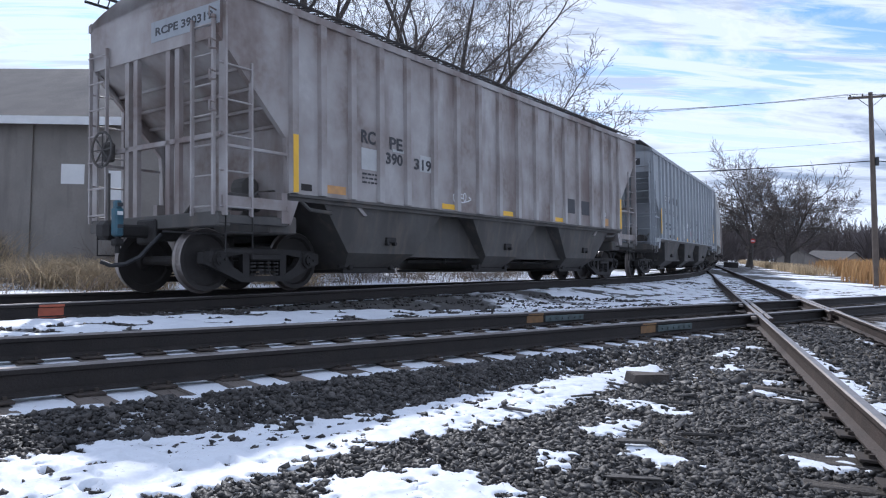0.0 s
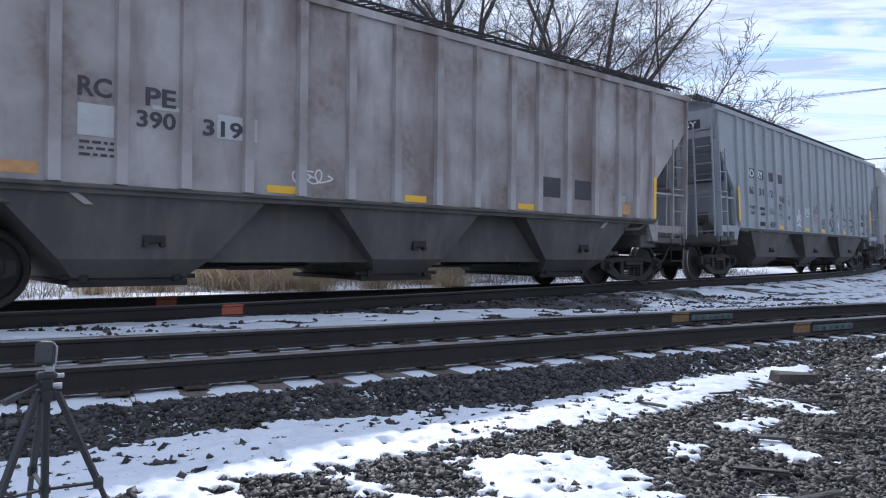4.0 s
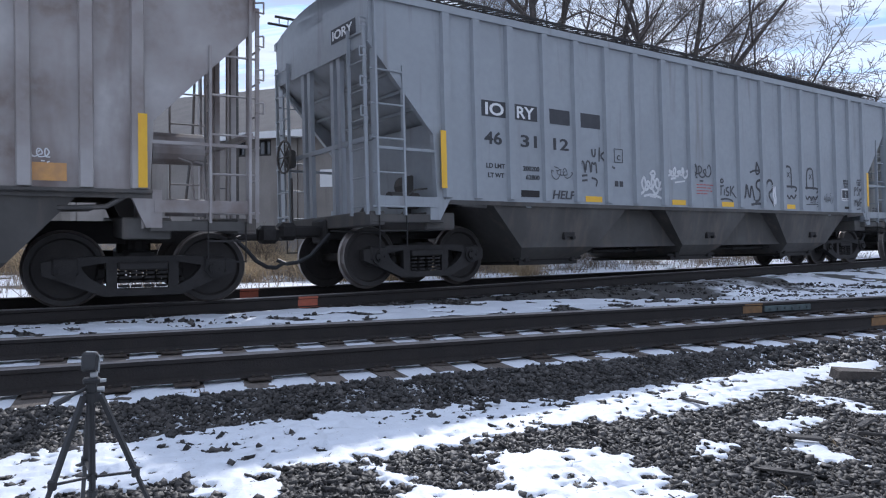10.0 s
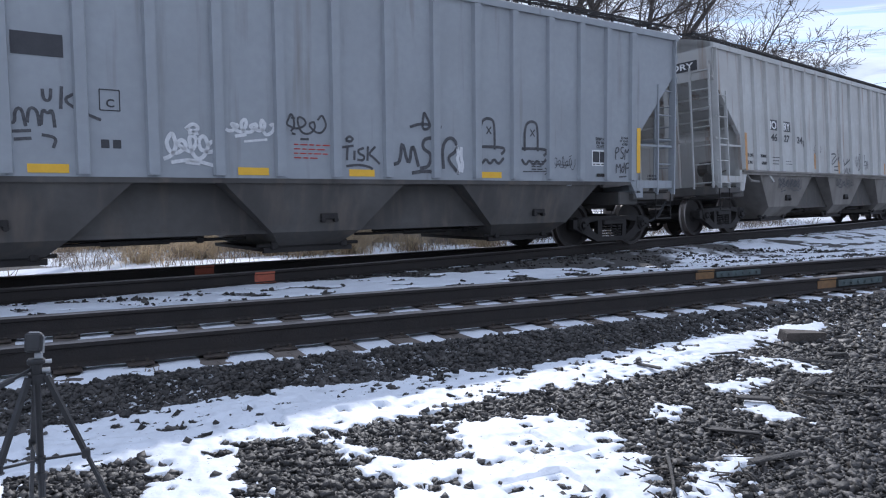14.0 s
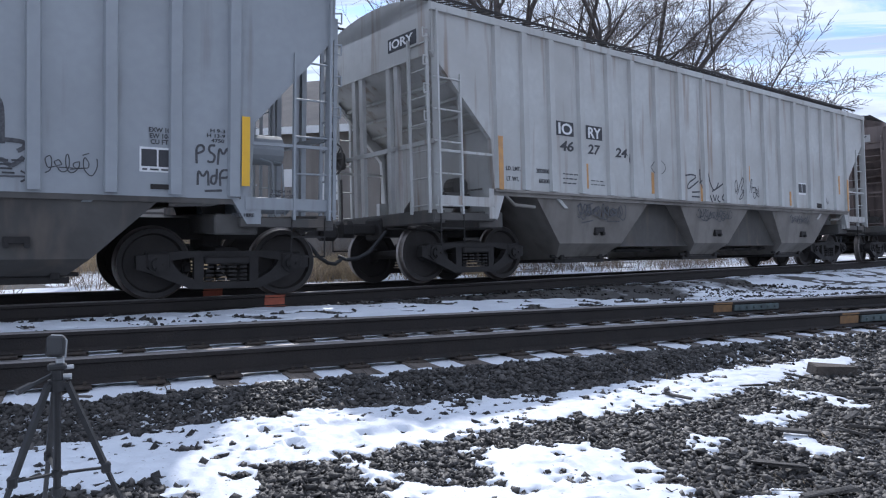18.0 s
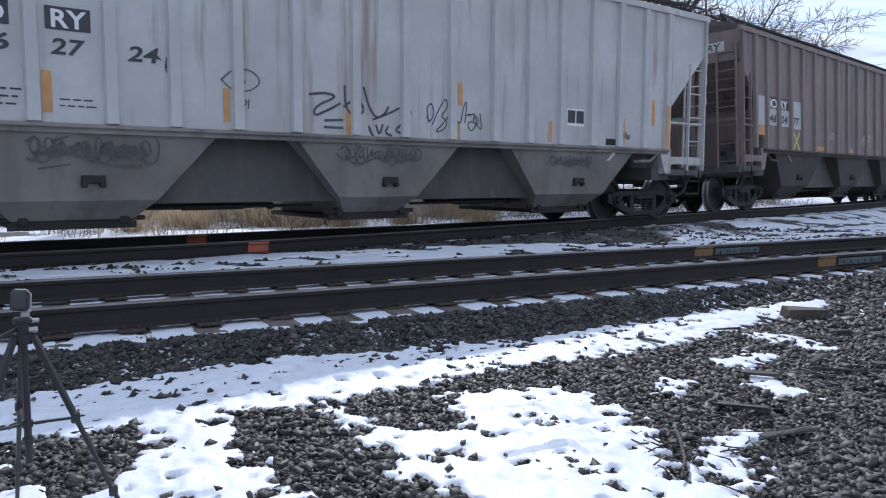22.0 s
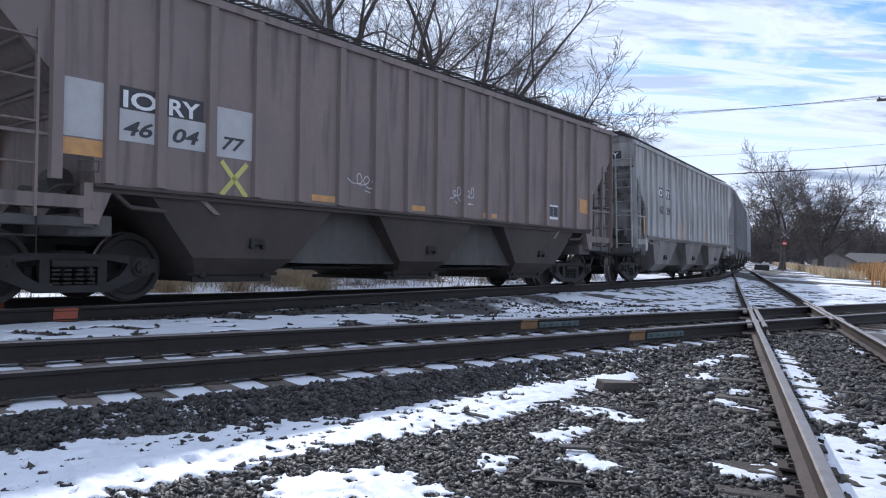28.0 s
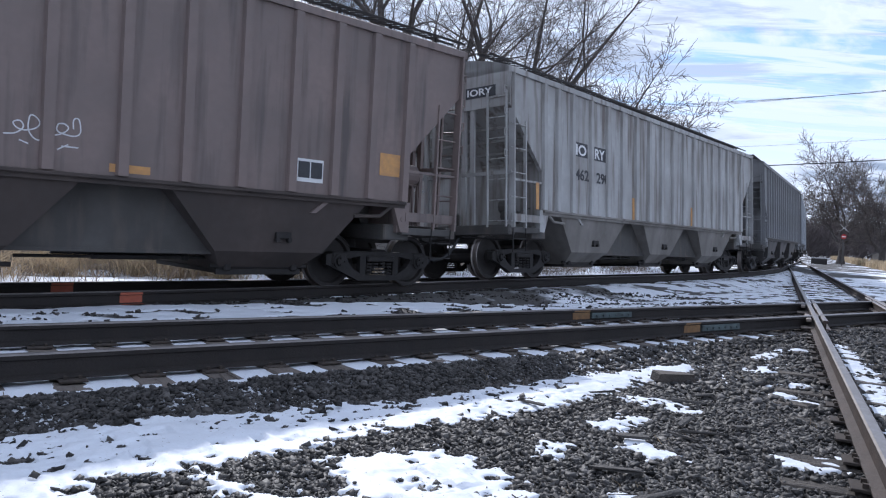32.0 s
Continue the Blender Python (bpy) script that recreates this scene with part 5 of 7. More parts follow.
# ---------------------------------------------------------------- lettering and marks on the cars
def letter_cars():
    P = side_pose
    # first car
    for u, h, w, t in ((6.98, 1.97, 0.42, 0.36), (8.60, 2.10, 0.55, 0.30), (7.80, 2.36, 0.50, 0.05)):
        placard(c1, u - m1, h, w, t, "patch")
    words("RC", 0.30, M["black"], c1, P(6.98 - m1, 2.42, 0.002), width=0.36)
    words("PE", 0.30, M["black"], c1, P(7.72 - m1, 2.40, 0.002), width=0.36)
    words("390", 0.27, M["black"], c1, P(7.62 - m1, 2.14, 0.002), width=0.46)
    words("319", 0.27, M["black"], c1, P(8.42 - m1, 2.13, 0.006), width=0.52)
    placard(c1, 6.10 - m1, 1.50, 0.50, 0.13, "orange_tag", name="reflector_tag", label="worn orange reflective tag")
    placard(c1, 17.00 - m1, 1.50, 0.42, 0.20, "orange_tag", name="reflector_tag", label="worn orange reflective tag")
    for u in (9.30, 11.60, 14.10):
        placard(c1, u - m1, 1.465, 0.42, 0.10, "yellow", name="reflector_tag", label="yellow reflective tag")
    for u in (14.75, 15.65):
        placard(c1, u - m1, 1.72, 0.48, 0.36, "black", name="stencil_panel", label="black stencil panel")
    placard(c1, 5.62 - m1, 1.50, 0.22, 0.10, "iron", name="route_board")
    bars_text(c1, 7.0 - m1, 1.9, 0.5, 3)
    spray(c1, 9.75 - m1, 1.58, 0.5, scrawl(4, 3), "spray_white", 0.022)
    spray(c1, 16.9 - m1 + 0.2, 1.72, 0.16, scrawl(6, 2, 1, 1), "spray_white", 0.014)
    words("RCPE 390319", 0.16, M["black"], c1, pose(-7.71 - 0.008, -0.15, 3.72, 90, 0, 270), width=1.3)
    bm = bmesh.new()
    box(bm, (-7.71 - 0.004, -0.82, 3.78), (0.005, 1.55, 0.30))
    part("painted_panel", bm, M["grey"], c1)
    # end-of-train device on the leading coupler
    bm = bmesh.new()
    box(bm, (-8.30, -0.16, 0.98), (0.13, 0.13, 0.40), bevel=0.025)
    box(bm, (-8.30, -0.16, 1.22), (0.10, 0.09, 0.12), bevel=0.02)
    dev = part("end_device", bm, M["device_blue"], c1, "blue-green end-of-train device on the coupler")
    for z, mat in ((1.10, "white"), (0.92, "black"), (1.22, "black")):
        bm = bmesh.new()
        box(bm, (-8.30, -0.228, z), (0.08, 0.012, 0.05))
        part("device_label", bm, M[mat], dev)
    bm = bmesh.new()
    tube(bm, (-8.30, -0.16, 0.55), (-8.30, -0.16, 0.80), 0.035, 8)
    box(bm, (-8.30, -0.16, 0.70), (0.14, 0.12, 0.10), bevel=0.02)
    part("clamp", bm, M["iron"], dev)
    # second car
    for u, txt in ((23.10, "IO"), (23.76, "RY"), (24.52, ""), (25.28, "")):
        placard(c2, u - m2 - 0.04, 2.62, 0.52, 0.25, "black", 0.001)
        if txt:
            words(txt, 0.27, M["white"], c2, P(u - m2 + 0.03, 2.65, 0.004), width=0.38)
    for u, txt in ((23.10, "46"), (23.86, "31"), (24.60, "12")):
        words(txt, 0.27, M["black"], c2, P(u - m2, 2.19), width=0.36)
    words("LD LMT", 0.105, M["black"], c2, P(23.13 - m2, 1.81), width=0.38)
    words("LT WT", 0.105, M["black"], c2, P(23.16 - m2, 1.66), width=0.33)
    words("200200", 0.105, M["black"], c2, P(23.90 - m2, 1.80), width=0.36)
    words("62800", 0.105, M["black"], c2, P(23.96 - m2, 1.66), width=0.30)
    for u, w in ((25.35, 0.42), (27.76, 0.42), (29.40, 0.42), (31.85, 0.42)):
        placard(c2, u - m2, 1.325, w, 0.10, "yellow", name="reflector_tag", label="yellow reflective tag")
    ring_panel(c2, 26.12 - m2, 2.06, 0.22, 0.24)
    words("C", 0.13, M["black"], c2, P(26.19 - m2, 2.10), width=0.09)
    placard(c2, 26.12 - m2, 1.62, 0.09, 0.10, "black"), placard(c2, 26.25 - m2, 1.62, 0.09, 0.10, "black")
    placard(c2, 23.85 - m2, 1.37, 0.40, 0.11, "iron", name="route_board")
    spray(c2, 25.15 - m2, 1.62, 0.85, [[(0.0, 0.55), (0.02, 0.3), (0.12, 0.28), (0.12, 0.45), (0.2, 0.5), (0.24, 0.25)], [(0.26, 0.3), (0.28, 0.5), (0.38, 0.48), (0.4, 0.26)],
                                        [(0.42, 0.28), (0.44, 0.5), (0.5, 0.42), (0.56, 0.5), (0.58, 0.25)], [(0.08, 0.18), (0.3, 0.2)], [(0.1, 0.08), (0.3, 0.1)], [(0.42, 0.15), (0.6, 0.12), (0.55, -0.02)],
                                        [(0.45, 0.75), (0.46, 0.6), (0.54, 0.6), (0.55, 0.76)], [(0.68, 0.8), (0.66, 0.5)], [(0.84, 0.72), (0.68, 0.62), (0.9, 0.48), (1.15, 0.38)]], "spray_black", 0.035)
    spray(c2, 24.55 - m2, 1.68, 0.45, scrawl(9, 3, 1, 0.5), "spray_black", 0.014)
    words("HELP", 0.20, M["spray_black"], c2, P(24.55 - m2, 1.36, 0.002), name="graffiti", width=0.55, lean=0.2)
    spray(c2, 26.85 - m2, 1.50, 0.62, scrawl(15, 4, 1, 0.6), "spray_white", 0.050)
    spray(c2, 26.85 - m2, 1.44, 0.62, [[(0.1, 0.05), (0.5, 0.12), (0.95, 0.0)], [(0.4, 0.72), (0.55, 0.85), (0.68, 0.75), (0.55, 0.66), (0.42, 0.74)]], "spray_white", 0.045)
    spray(c2, 27.65 - m2, 1.84, 0.60, scrawl(21, 5, 1, 0.38), "spray_white", 0.045)
    spray(c2, 27.85 - m2, 1.76, 0.40, [[(0, 0), (0.8, 0.1)]], "spray_white", 0.03)
    spray(c2, 28.45 - m2, 1.86, 0.55, scrawl(23, 3, 1, 0.6), "spray_black", 0.030)
    bars_text(c2, 28.55 - m2, 1.75, 0.5, 4, "sign_red", 0.06, 0.016)
    spray(c2, 29.28 - m2, 1.44, 0.70, [[(0.0, 0.42), (0.28, 0.46)], [(0.14, 0.44), (0.12, 0.16)], [(0.30, 0.36), (0.29, 0.17)], [(0.52, 0.42), (0.38, 0.38), (0.40, 0.30), (0.54, 0.26), (0.50, 0.16), (0.36, 0.18)],
                                       [(0.62, 0.46), (0.60, 0.16)], [(0.80, 0.46), (0.62, 0.30), (0.74, 0.24), (0.90, 0.10)], [(0.10, 0.04), (0.40, 0.08), (0.68, 0.03), (0.72, -0.02)],
                                       [(0.10, 0.58), (0.18, 0.66), (0.28, 0.60), (0.20, 0.53), (0.10, 0.57)]], "spray_black", 0.036)
    spray(c2, 30.15 - m2, 1.36, 1.25, [[(0.0, 0.12), (0.10, 0.15), (0.12, 0.44), (0.22, 0.06), (0.27, 0.42), (0.36, 0.10)], [(0.60, 0.46), (0.44, 0.44), (0.42, 0.32), (0.56, 0.26), (0.52, 0.10), (0.38, 0.08)],
                                       [(0.74, 0.08), (0.72, 0.36), (0.82, 0.48), (0.94, 0.44), (0.95, 0.30), (0.78, 0.22), (0.98, 0.02)], [(0.26, 0.02), (0.45, 0.05), (0.66, 0.03)], [(0.60, 0.46), (0.62, 0.30), (0.66, 0.26)]], "spray_black", 0.055)
    spray(c2, 30.45 - m2, 2.02, 0.7, [[(0, 0.08), (0.30, 0.18), (0.85, 0.12)], [(0.38, 0.42), (0.30, 0.02), (0.58, 0.10), (0.38, 0.42)]], "spray_black", 0.045)
    spray(c2, 31.28 - m2, 1.36, 0.5, [[(0.1, 0.95), (0.2, 0.7), (0.12, 0.5), (0.25, 0.3), (0.15, 0.05)], [(0.3, 0.9), (0.28, 0.55), (0.36, 0.35), (0.30, 0.1)]], "spray_white", 0.06)
    for u in (31.75, 32.72):
        spray(c2, u - m2, 1.72, 0.60, [[(0.12, 0.12), (0.12, 0.75), (0.25, 0.95), (0.55, 0.95), (0.62, 0.75), (0.62, 0.12)], [(0.0, 0.18), (0.95, 0.2), (0.98, 0.08), (0.85, 0.0)],
                                        [(0.0, -0.12), (0.15, -0.3), (0.3, -0.12), (0.45, -0.3), (0.6, -0.12), (0.75, -0.3), (0.95, -0.1)]], "spray_black", 0.048)
        spray(c2, u - m2 + 0.18, 2.02, 0.2, [[(0.1, 0.1), (0.6, 0.7)], [(0.6, 0.1), (0.1, 0.7)]], "spray_black", 0.022)
    spray(c2, 32.75 - m2, 1.44, 0.6, [[(0.0, 0.0), (1.0, 0.02)], [(0.85, 0.12), (1.02, 0.02), (0.85, -0.08)]], "spray_black", 0.02)
    bars_text(c2, 32.95 - m2, 1.62, 0.26, 4, "black", 0.045, 0.02)
    spray(c2, 33.48 - m2, 1.48, 0.5, scrawl(33, 5, 1, 0.5), "spray_black", 0.012)
    words("EXW 10-6", 0.075, M["black"], c2, P(34.56 - m2, 2.04), width=0.30)
    words("EW 10-4", 0.075, M["black"], c2, P(34.57 - m2, 1.97), width=0.26)
    words("CU FT", 0.075, M["black"], c2, P(34.58 - m2, 1.90), width=0.20)
    placard(c2, 34.46 - m2, 1.57, 0.40, 0.29, "white", 0.0, "test_panel", "black and white test panel")
    for u, w in ((34.48, 0.17), (34.67, 0.17)):
        placard(c2, u - m2, 1.635, w, 0.20, "black", 0.003)
    bars_text(c2, 34.49 - m2, 1.60, 0.34, 1, "black", 0.05, 0.02)
    placard(c2, 34.58 - m2, 1.37, 0.24, 0.06, "iron", 0.01, "route_board")
    words("H 9-3", 0.06, M["black"], c2, P(35.27 - m2, 2.09), width=0.18)
    words("H 13-9", 0.06, M["black"], c2, P(35.23 - m2, 2.03), width=0.22)
    words("4750", 0.06, M["black"], c2, P(35.28 - m2, 1.97), width=0.16)
    spray(c2, 35.10 - m2, 1.70, 0.42, [[(0.02, 0.0), (0.0, 0.5), (0.2, 0.55), (0.24, 0.38), (0.02, 0.28)], [(0.55, 0.55), (0.38, 0.55), (0.36, 0.36), (0.55, 0.28), (0.5, 0.05), (0.32, 0.08)], [(0.62, 0.0), (0.66, 0.55), (0.78, 0.25), (0.92, 0.58), (0.98, 0.0)]], "spray_black", 0.028)
    spray(c2, 35.10 - m2, 1.44, 0.42, [[(0.05, 0.0), (0.06, 0.48), (0.2, 0.2), (0.34, 0.5), (0.36, 0.0)], [(0.6, 0.5), (0.58, 0.05), (0.42, 0.06), (0.44, 0.28), (0.58, 0.3)], [(0.7, 0.0), (0.68, 0.46), (0.98, 0.48), (0.95, 0.26), (0.72, 0.24)], [(0.25, -0.16), (0.75, -0.13)]], "spray_black", 0.028)
    # third car
    for u, txt in ((41.25, "IO"), (42.05, "RY")):
        placard(c3, u - m3 - 0.04, 2.47, 0.46, 0.25, "black", 0.001)
        words(txt, 0.27, M["white"], c3, P(u - m3 + 0.02, 2.50, 0.004), width=0.36)
    for u, txt in ((41.30, "46"), (42.05, "27"), (42.85, "24")):
        words(txt, 0.24, M["black"], c3, P(u - m3, 2.21), width=0.36, lean=0.15)
    for u, h, txt, w in ((39.97, 1.78, "LD. LMT.", 0.34), (39.98, 1.61, "LT. WT.", 0.28), (40.68, 1.78, "202800", 0.33), (40.74, 1.61, "60200", 0.27)):
        words(txt, 0.10, M["black"], c3, P(u - m3, h), width=w)
    bars_text(c3, 41.36 - m3, 1.80, 0.40, 3, "black", 0.08, 0.02)
    bars_text(c3, 42.12 - m3, 1.72, 0.36, 2, "black", 0.07, 0.014)
    words("3 INCH HI", 0.055, M["black"], c2, P(36.04 - m2, 1.385, 0.003), width=0.26)
    words("COMP SHOES", 0.055, M["black"], c2, P(36.02 - m2, 1.325, 0.003), width=0.32)
    words("PULL HERE", 0.06, M["black"], c2, P(35.54 - m2, 1.07, 0.012), width=0.28)
    placard(c3, 41.95 - m3, 1.57, 0.10, 0.45, "orange_tag")
    placard(c3, 50.2 - m3, 1.80, 0.44, 0.30, "white", 0.0, "test_panel", "black and white test panel")
    for u in (50.22, 50.44):
        placard(c3, u - m3, 1.85, 0.19, 0.22, "black", 0.003)
    big = [[(0.00, 0.41), (0.28, 0.45), (0.44, 0.40), (0.09, 0.26), (0.06, 0.11), (0.28, 0.21), (0.49, 0.32)], [(0.55, 0.57), (0.56, 0.26), (0.70, 0.14), (0.86, 0.21), (0.84, 0.34), (0.67, 0.37), (0.53, 0.27)], [(0.78, 0.63), (0.82, 0.28)], [(0.86, 0.57), (0.95, 0.28), (1.08, 0.13), (1.22, 0.21), (1.28, 0.32)],
           [(1.01, 0.12), (1.31, 0.23), (1.47, 0.31)], [(1.60, 0.39), (1.70, 0.23), (1.57, 0.20)], [(0.23, 0.07), (0.52, 0.09)], [(0.22, -0.02), (0.52, -0.02)], [(0.94, 0.03), (0.97, -0.05), (1.02, -0.12)], [(1.06, 0.05), (1.12, -0.11), (1.18, 0.06)], [(1.28, 0.04), (1.21, -0.06), (1.34, -0.10)], [(1.51, 0.08), (1.38, -0.02), (1.51, -0.06)]]
    loops = [[(0.06, 0.17), (0.01, 0.39), (0.11, 0.49), (0.16, 0.30), (0.08, 0.18), (0.02, 0.27)], [(0.12, 0.14), (0.26, 0.41), (0.39, 0.58), (0.42, 0.41), (0.27, 0.28), (0.42, 0.22), (0.36, 0.08), (0.15, 0.02), (0.34, 0.18), (0.47, 0.34), (0.46, 0.56)],
             [(0.53, 0.42), (0.66, 0.11), (0.74, 0.49), (0.81, 0.56), (0.76, 0.20)], [(0.82, 0.32), (0.96, 0.37), (1.02, 0.21), (0.88, 0.05), (0.80, 0.21), (0.95, 0.24), (1.12, 0.07), (1.07, 0.37)]]
    oval = [[(0.08, 0.30), (0.30, 0.50), (0.62, 0.50), (0.80, 0.32), (0.60, 0.14), (0.28, 0.12), (0.08, 0.30)], [(0.40, 0.30), (0.46, 0.34), (0.50, 0.28), (0.44, 0.24), (0.40, 0.30)], [(0.34, -0.30), (0.56, 0.0), (0.40, -0.04)], [(0.56, 0.0), (0.54, -0.16)]]
    hook = [[(0.0, 0.60), (0.16, 0.72), (0.30, 0.58)], [(0.42, 0.66), (0.36, 0.36), (0.62, 0.30), (0.66, 0.56), (0.46, 0.62), (0.40, 0.44)]]
    for u, h, size, runs, w in ((45.17, 1.58, 1.0, big, 0.034), (47.12, 1.53, 1.0, loops, 0.020), (43.9, 1.86, 0.75, oval, 0.016), (43.05, 1.90, 0.60, hook, 0.018), (51.55, 1.58, 0.34, loops, 0.014), (47.9, 1.60, 0.40, hook, 0.014)):
        spray(c3, u - m3, h, size, runs, "spray_black", w)
    wild = [[(0.02, 0.20), (0.10, 0.26), (0.14, 0.14), (0.06, 0.10), (0.20, 0.12), (0.28, 0.28), (0.32, 0.10), (0.24, 0.14)], [(0.36, 0.10), (0.44, 0.24), (0.40, 0.12), (0.52, 0.22), (0.50, 0.10)],
            [(0.56, 0.08), (0.66, 0.24), (0.60, 0.14), (0.72, 0.12), (0.68, 0.20)], [(0.80, 0.20), (0.72, 0.12), (0.84, 0.08), (0.90, 0.16), (0.80, 0.20)], [(0.94, 0.22), (1.0, 0.10)]]
    for u, h, size, w in ((41.75, 0.98, 1.30, 0.030), (45.65, 1.00, 1.30, 0.022), (49.85, 1.02, 1.00, 0.020)):
        spray(c3, u - m3, h, size, wild, "spray_black", w, -0.055)
        spray(c3, u - m3 + 0.05, h + 0.02, size, scrawl(int(u * 10), 9, 1.05, 0.26), "spray_black", w * 0.7, -0.057)
    for u, h0, k in ((43.98, 1.56, 0.42), (45.74, 1.47, 0.36), (47.75, 2.0, 0.35), (47.7, 1.45, 0.3), (49.75, 1.5, 0.35), (51.7, 1.5, 0.5), (52.6, 1.9, 0.5)):
        placard(c3, u - m3, h0, 0.085, k, "orange_tag", 0.0, "rust_patch", "patch of orange rust")
    placard(c3, 51.25 - m3, 1.49, 0.30, 0.12, "iron", name="route_board")
    # fourth car
    for u, h, w, t in ((57.43, 2.05, 0.52, 0.40), (58.10, 2.05, 0.56, 0.40), (58.82, 2.02, 0.62, 0.70), (56.75, 2.02, 0.48, 0.70)):
        placard(c4, u - m4, h, w, t, "patch")
    for u, txt in ((57.45, "IO"), (58.08, "RY")):
        placard(c4, u - m4 - 0.02, 2.46, 0.56, 0.28, "black", 0.001)
        words(txt, 0.30, M["white"], c4, P(u - m4 + 0.02, 2.48, 0.004), width=0.46)
    for u, txt in ((57.48, "46"), (58.16, "04"), (58.92, "77")):
        words(txt, 0.26, M["black"], c4, P(u - m4, 2.13, 0.003), width=0.40, lean=0.25)
    placard(c4, 56.75 - m4, 1.80, 0.48, 0.20, "orange_tag", name="reflector_tag", label="worn orange reflective tag")
    ring_panel(c4, 56.92 - m4, 1.62, 0.26, 0.13)
    spray(c4, 58.90 - m4, 1.48, 0.48, [[(0.05, 0.0), (0.95, 1.0)], [(0.95, 0.0), (0.05, 1.0)]], "spray_yellow", 0.075)
    for u in (60.6, 62.9, 65.3):
        placard(c4, u - m4, 1.53, 0.50, 0.10, "orange_tag", name="reflector_tag", label="worn orange reflective tag")
    placard(c4, 69.50 - m4, 1.88, 0.42, 0.36, "orange_tag", name="reflector_tag", label="worn orange square")
    placard(c4, 67.95 - m4, 1.65, 0.46, 0.34, "white", 0.0, "test_panel", "black and white test panel")
    for u in (67.97, 68.19):
        placard(c4, u - m4, 1.71, 0.20, 0.24, "black", 0.003)
    spray(c4, 64.2 - m4, 1.78, 0.75, scrawl(52, 4, 1, 0.5), "spray_white", 0.016)
    spray(c4, 61.5 - m4, 1.8, 0.6, scrawl(53, 3, 1, 0.5), "spray_white", 0.012)
    # fifth car
    for u, txt in ((75.45, "IO"), (76.35, "RY")):
        placard(c5, u - m5 - 0.04, 2.74, 0.60, 0.32, "black", 0.001)
        words(txt, 0.33, M["white"], c5, P(u - m5 + 0.02, 2.78, 0.004), width=0.48)
    for u, txt in ((75.45, "462"), (76.45, "290")):
        words(txt, 0.34, M["black"], c5, P(u - m5, 2.22), width=0.62)
    for u in (73.6, 74.4, 78.2, 82.2):
        placard(c5, u - m5 + 0.2, 1.45, 0.12, 0.55, "orange_tag", 0.0, "rust_patch", "patch of orange rust")
    for car, m, e in ((c2, m2, 21.05), (c3, m3, 38.47), (c4, m4, 55.90), (c5, m5, 72.85)):
        bm = bmesh.new()
        box(bm, (e - m - 0.004, -0.85, 3.80), (0.005, 0.75, 0.22))
        part("painted_panel", bm, M["black"] if car is not c4 else M["patch"], car)
        words("IORY", 0.19, M["white"] if car is not c4 else M["black"], car, pose(e - m - 0.008, -0.52, 3.74, 90, 0, 270), width=0.62)


def ring_panel(car, u, h, w, t, mat="black"):
    bm = bmesh.new()
    for c, s in (((u + w / 2, h), (w, 0.012)), ((u + w / 2, h + t), (w, 0.012)), ((u, h + t / 2), (0.012, t)), ((u + w, h + t / 2), (0.012, t))):
        box(bm, (c[0], -HALF - 0.006, c[1]), (s[0], 0.004, s[1]))
    return part("stencil_frame", bm, M[mat], car)


letter_cars()
# ---------------------------------------------------------------- trees and plants
def limb_tree(bm, rng, base, height, spread, trunk_r, levels=5, lean=(0, 0), forks=(3, 4), min_r=0.006, seg0=7, bole=0.22):
    """A bare tree: a tapered trunk that forks into ever finer, swinging limbs."""
    def grow(p, d, length, r, level):
        n = 4 if level < 2 else 3 if level < levels - 1 else 2
        pts, rad = [p], [r]
        dd = d.copy()
        swing = Vector((rng.uniform(-1, 1), rng.uniform(-1, 1), rng.uniform(-0.2, 0.7)))
        for i in range(n):
            dd = (dd + swing * 0.06 * min(level, 3) + Vector((rng.uniform(-1, 1), rng.uniform(-1, 1), rng.uniform(-0.6, 0.7))) * (0.10 + 0.025 * level)).normalized()
            pts.append(pts[-1] + dd * length / n)
            rad.append(r * (1 - 0.34 * (i + 1) / n))
        seg = max(3, seg0 - level * 2)
        rings = []
        for i, (q, rr) in enumerate(zip(pts, rad)):
            ax = (pts[min(i + 1, n)] - pts[max(i - 1, 0)]).normalized()
            x = ax.orthogonal().normalized()
            y = ax.cross(x)
            rings.append([bm.verts.new(q + (x * math.cos(2 * math.pi * k / seg) + y * math.sin(2 * math.pi * k / seg)) * rr) for k in range(seg)])
        for a, b in zip(rings, rings[1:]):
            for k in range(seg):
                bm.faces.new((a[k], a[(k + 1) % seg], b[(k + 1) % seg], b[k]))
        if level >= levels:
            return
        kids = rng.randint(*forks) + (1 if level == 0 else 0)
        turn = rng.uniform(0, 6.283)
        for k in range(kids):
            f = 1.0 if k == 0 else rng.uniform(0.55 if level == 0 else 0.25, 1.0)
            i = min(n - 1, int(f * n))
            q = pts[i].lerp(pts[i + 1], f * n - i) if f < 1 else pts[-1]
            a = turn + 6.283 * k / kids + rng.uniform(-0.6, 0.6)
            x = dd.orthogonal().normalized()
            side = (x * math.cos(a) + dd.cross(x) * math.sin(a)) * spread
            wide = rng.uniform(0.2, 0.5) if k == 0 else rng.uniform(0.7, 1.4)
            nd = (dd + side * wide + Vector((0, 0, 0.13 if level < 3 else 0.02))).normalized()
            keep = rng.uniform(0.95, 1.3) if level == 0 else rng.uniform(0.66, 0.88) if k == 0 else rng.uniform(0.55, 0.85)
            grow(q, nd, length * keep, max(min_r, rad[min(i + 1, n)] * (rng.uniform(0.80, 0.96) if k == 0 else rng.uniform(0.42, 0.70))), level + 1)
    grow(Vector(base), Vector((lean[0], lean[1], 1)).normalized(), height * bole, trunk_r, 0)


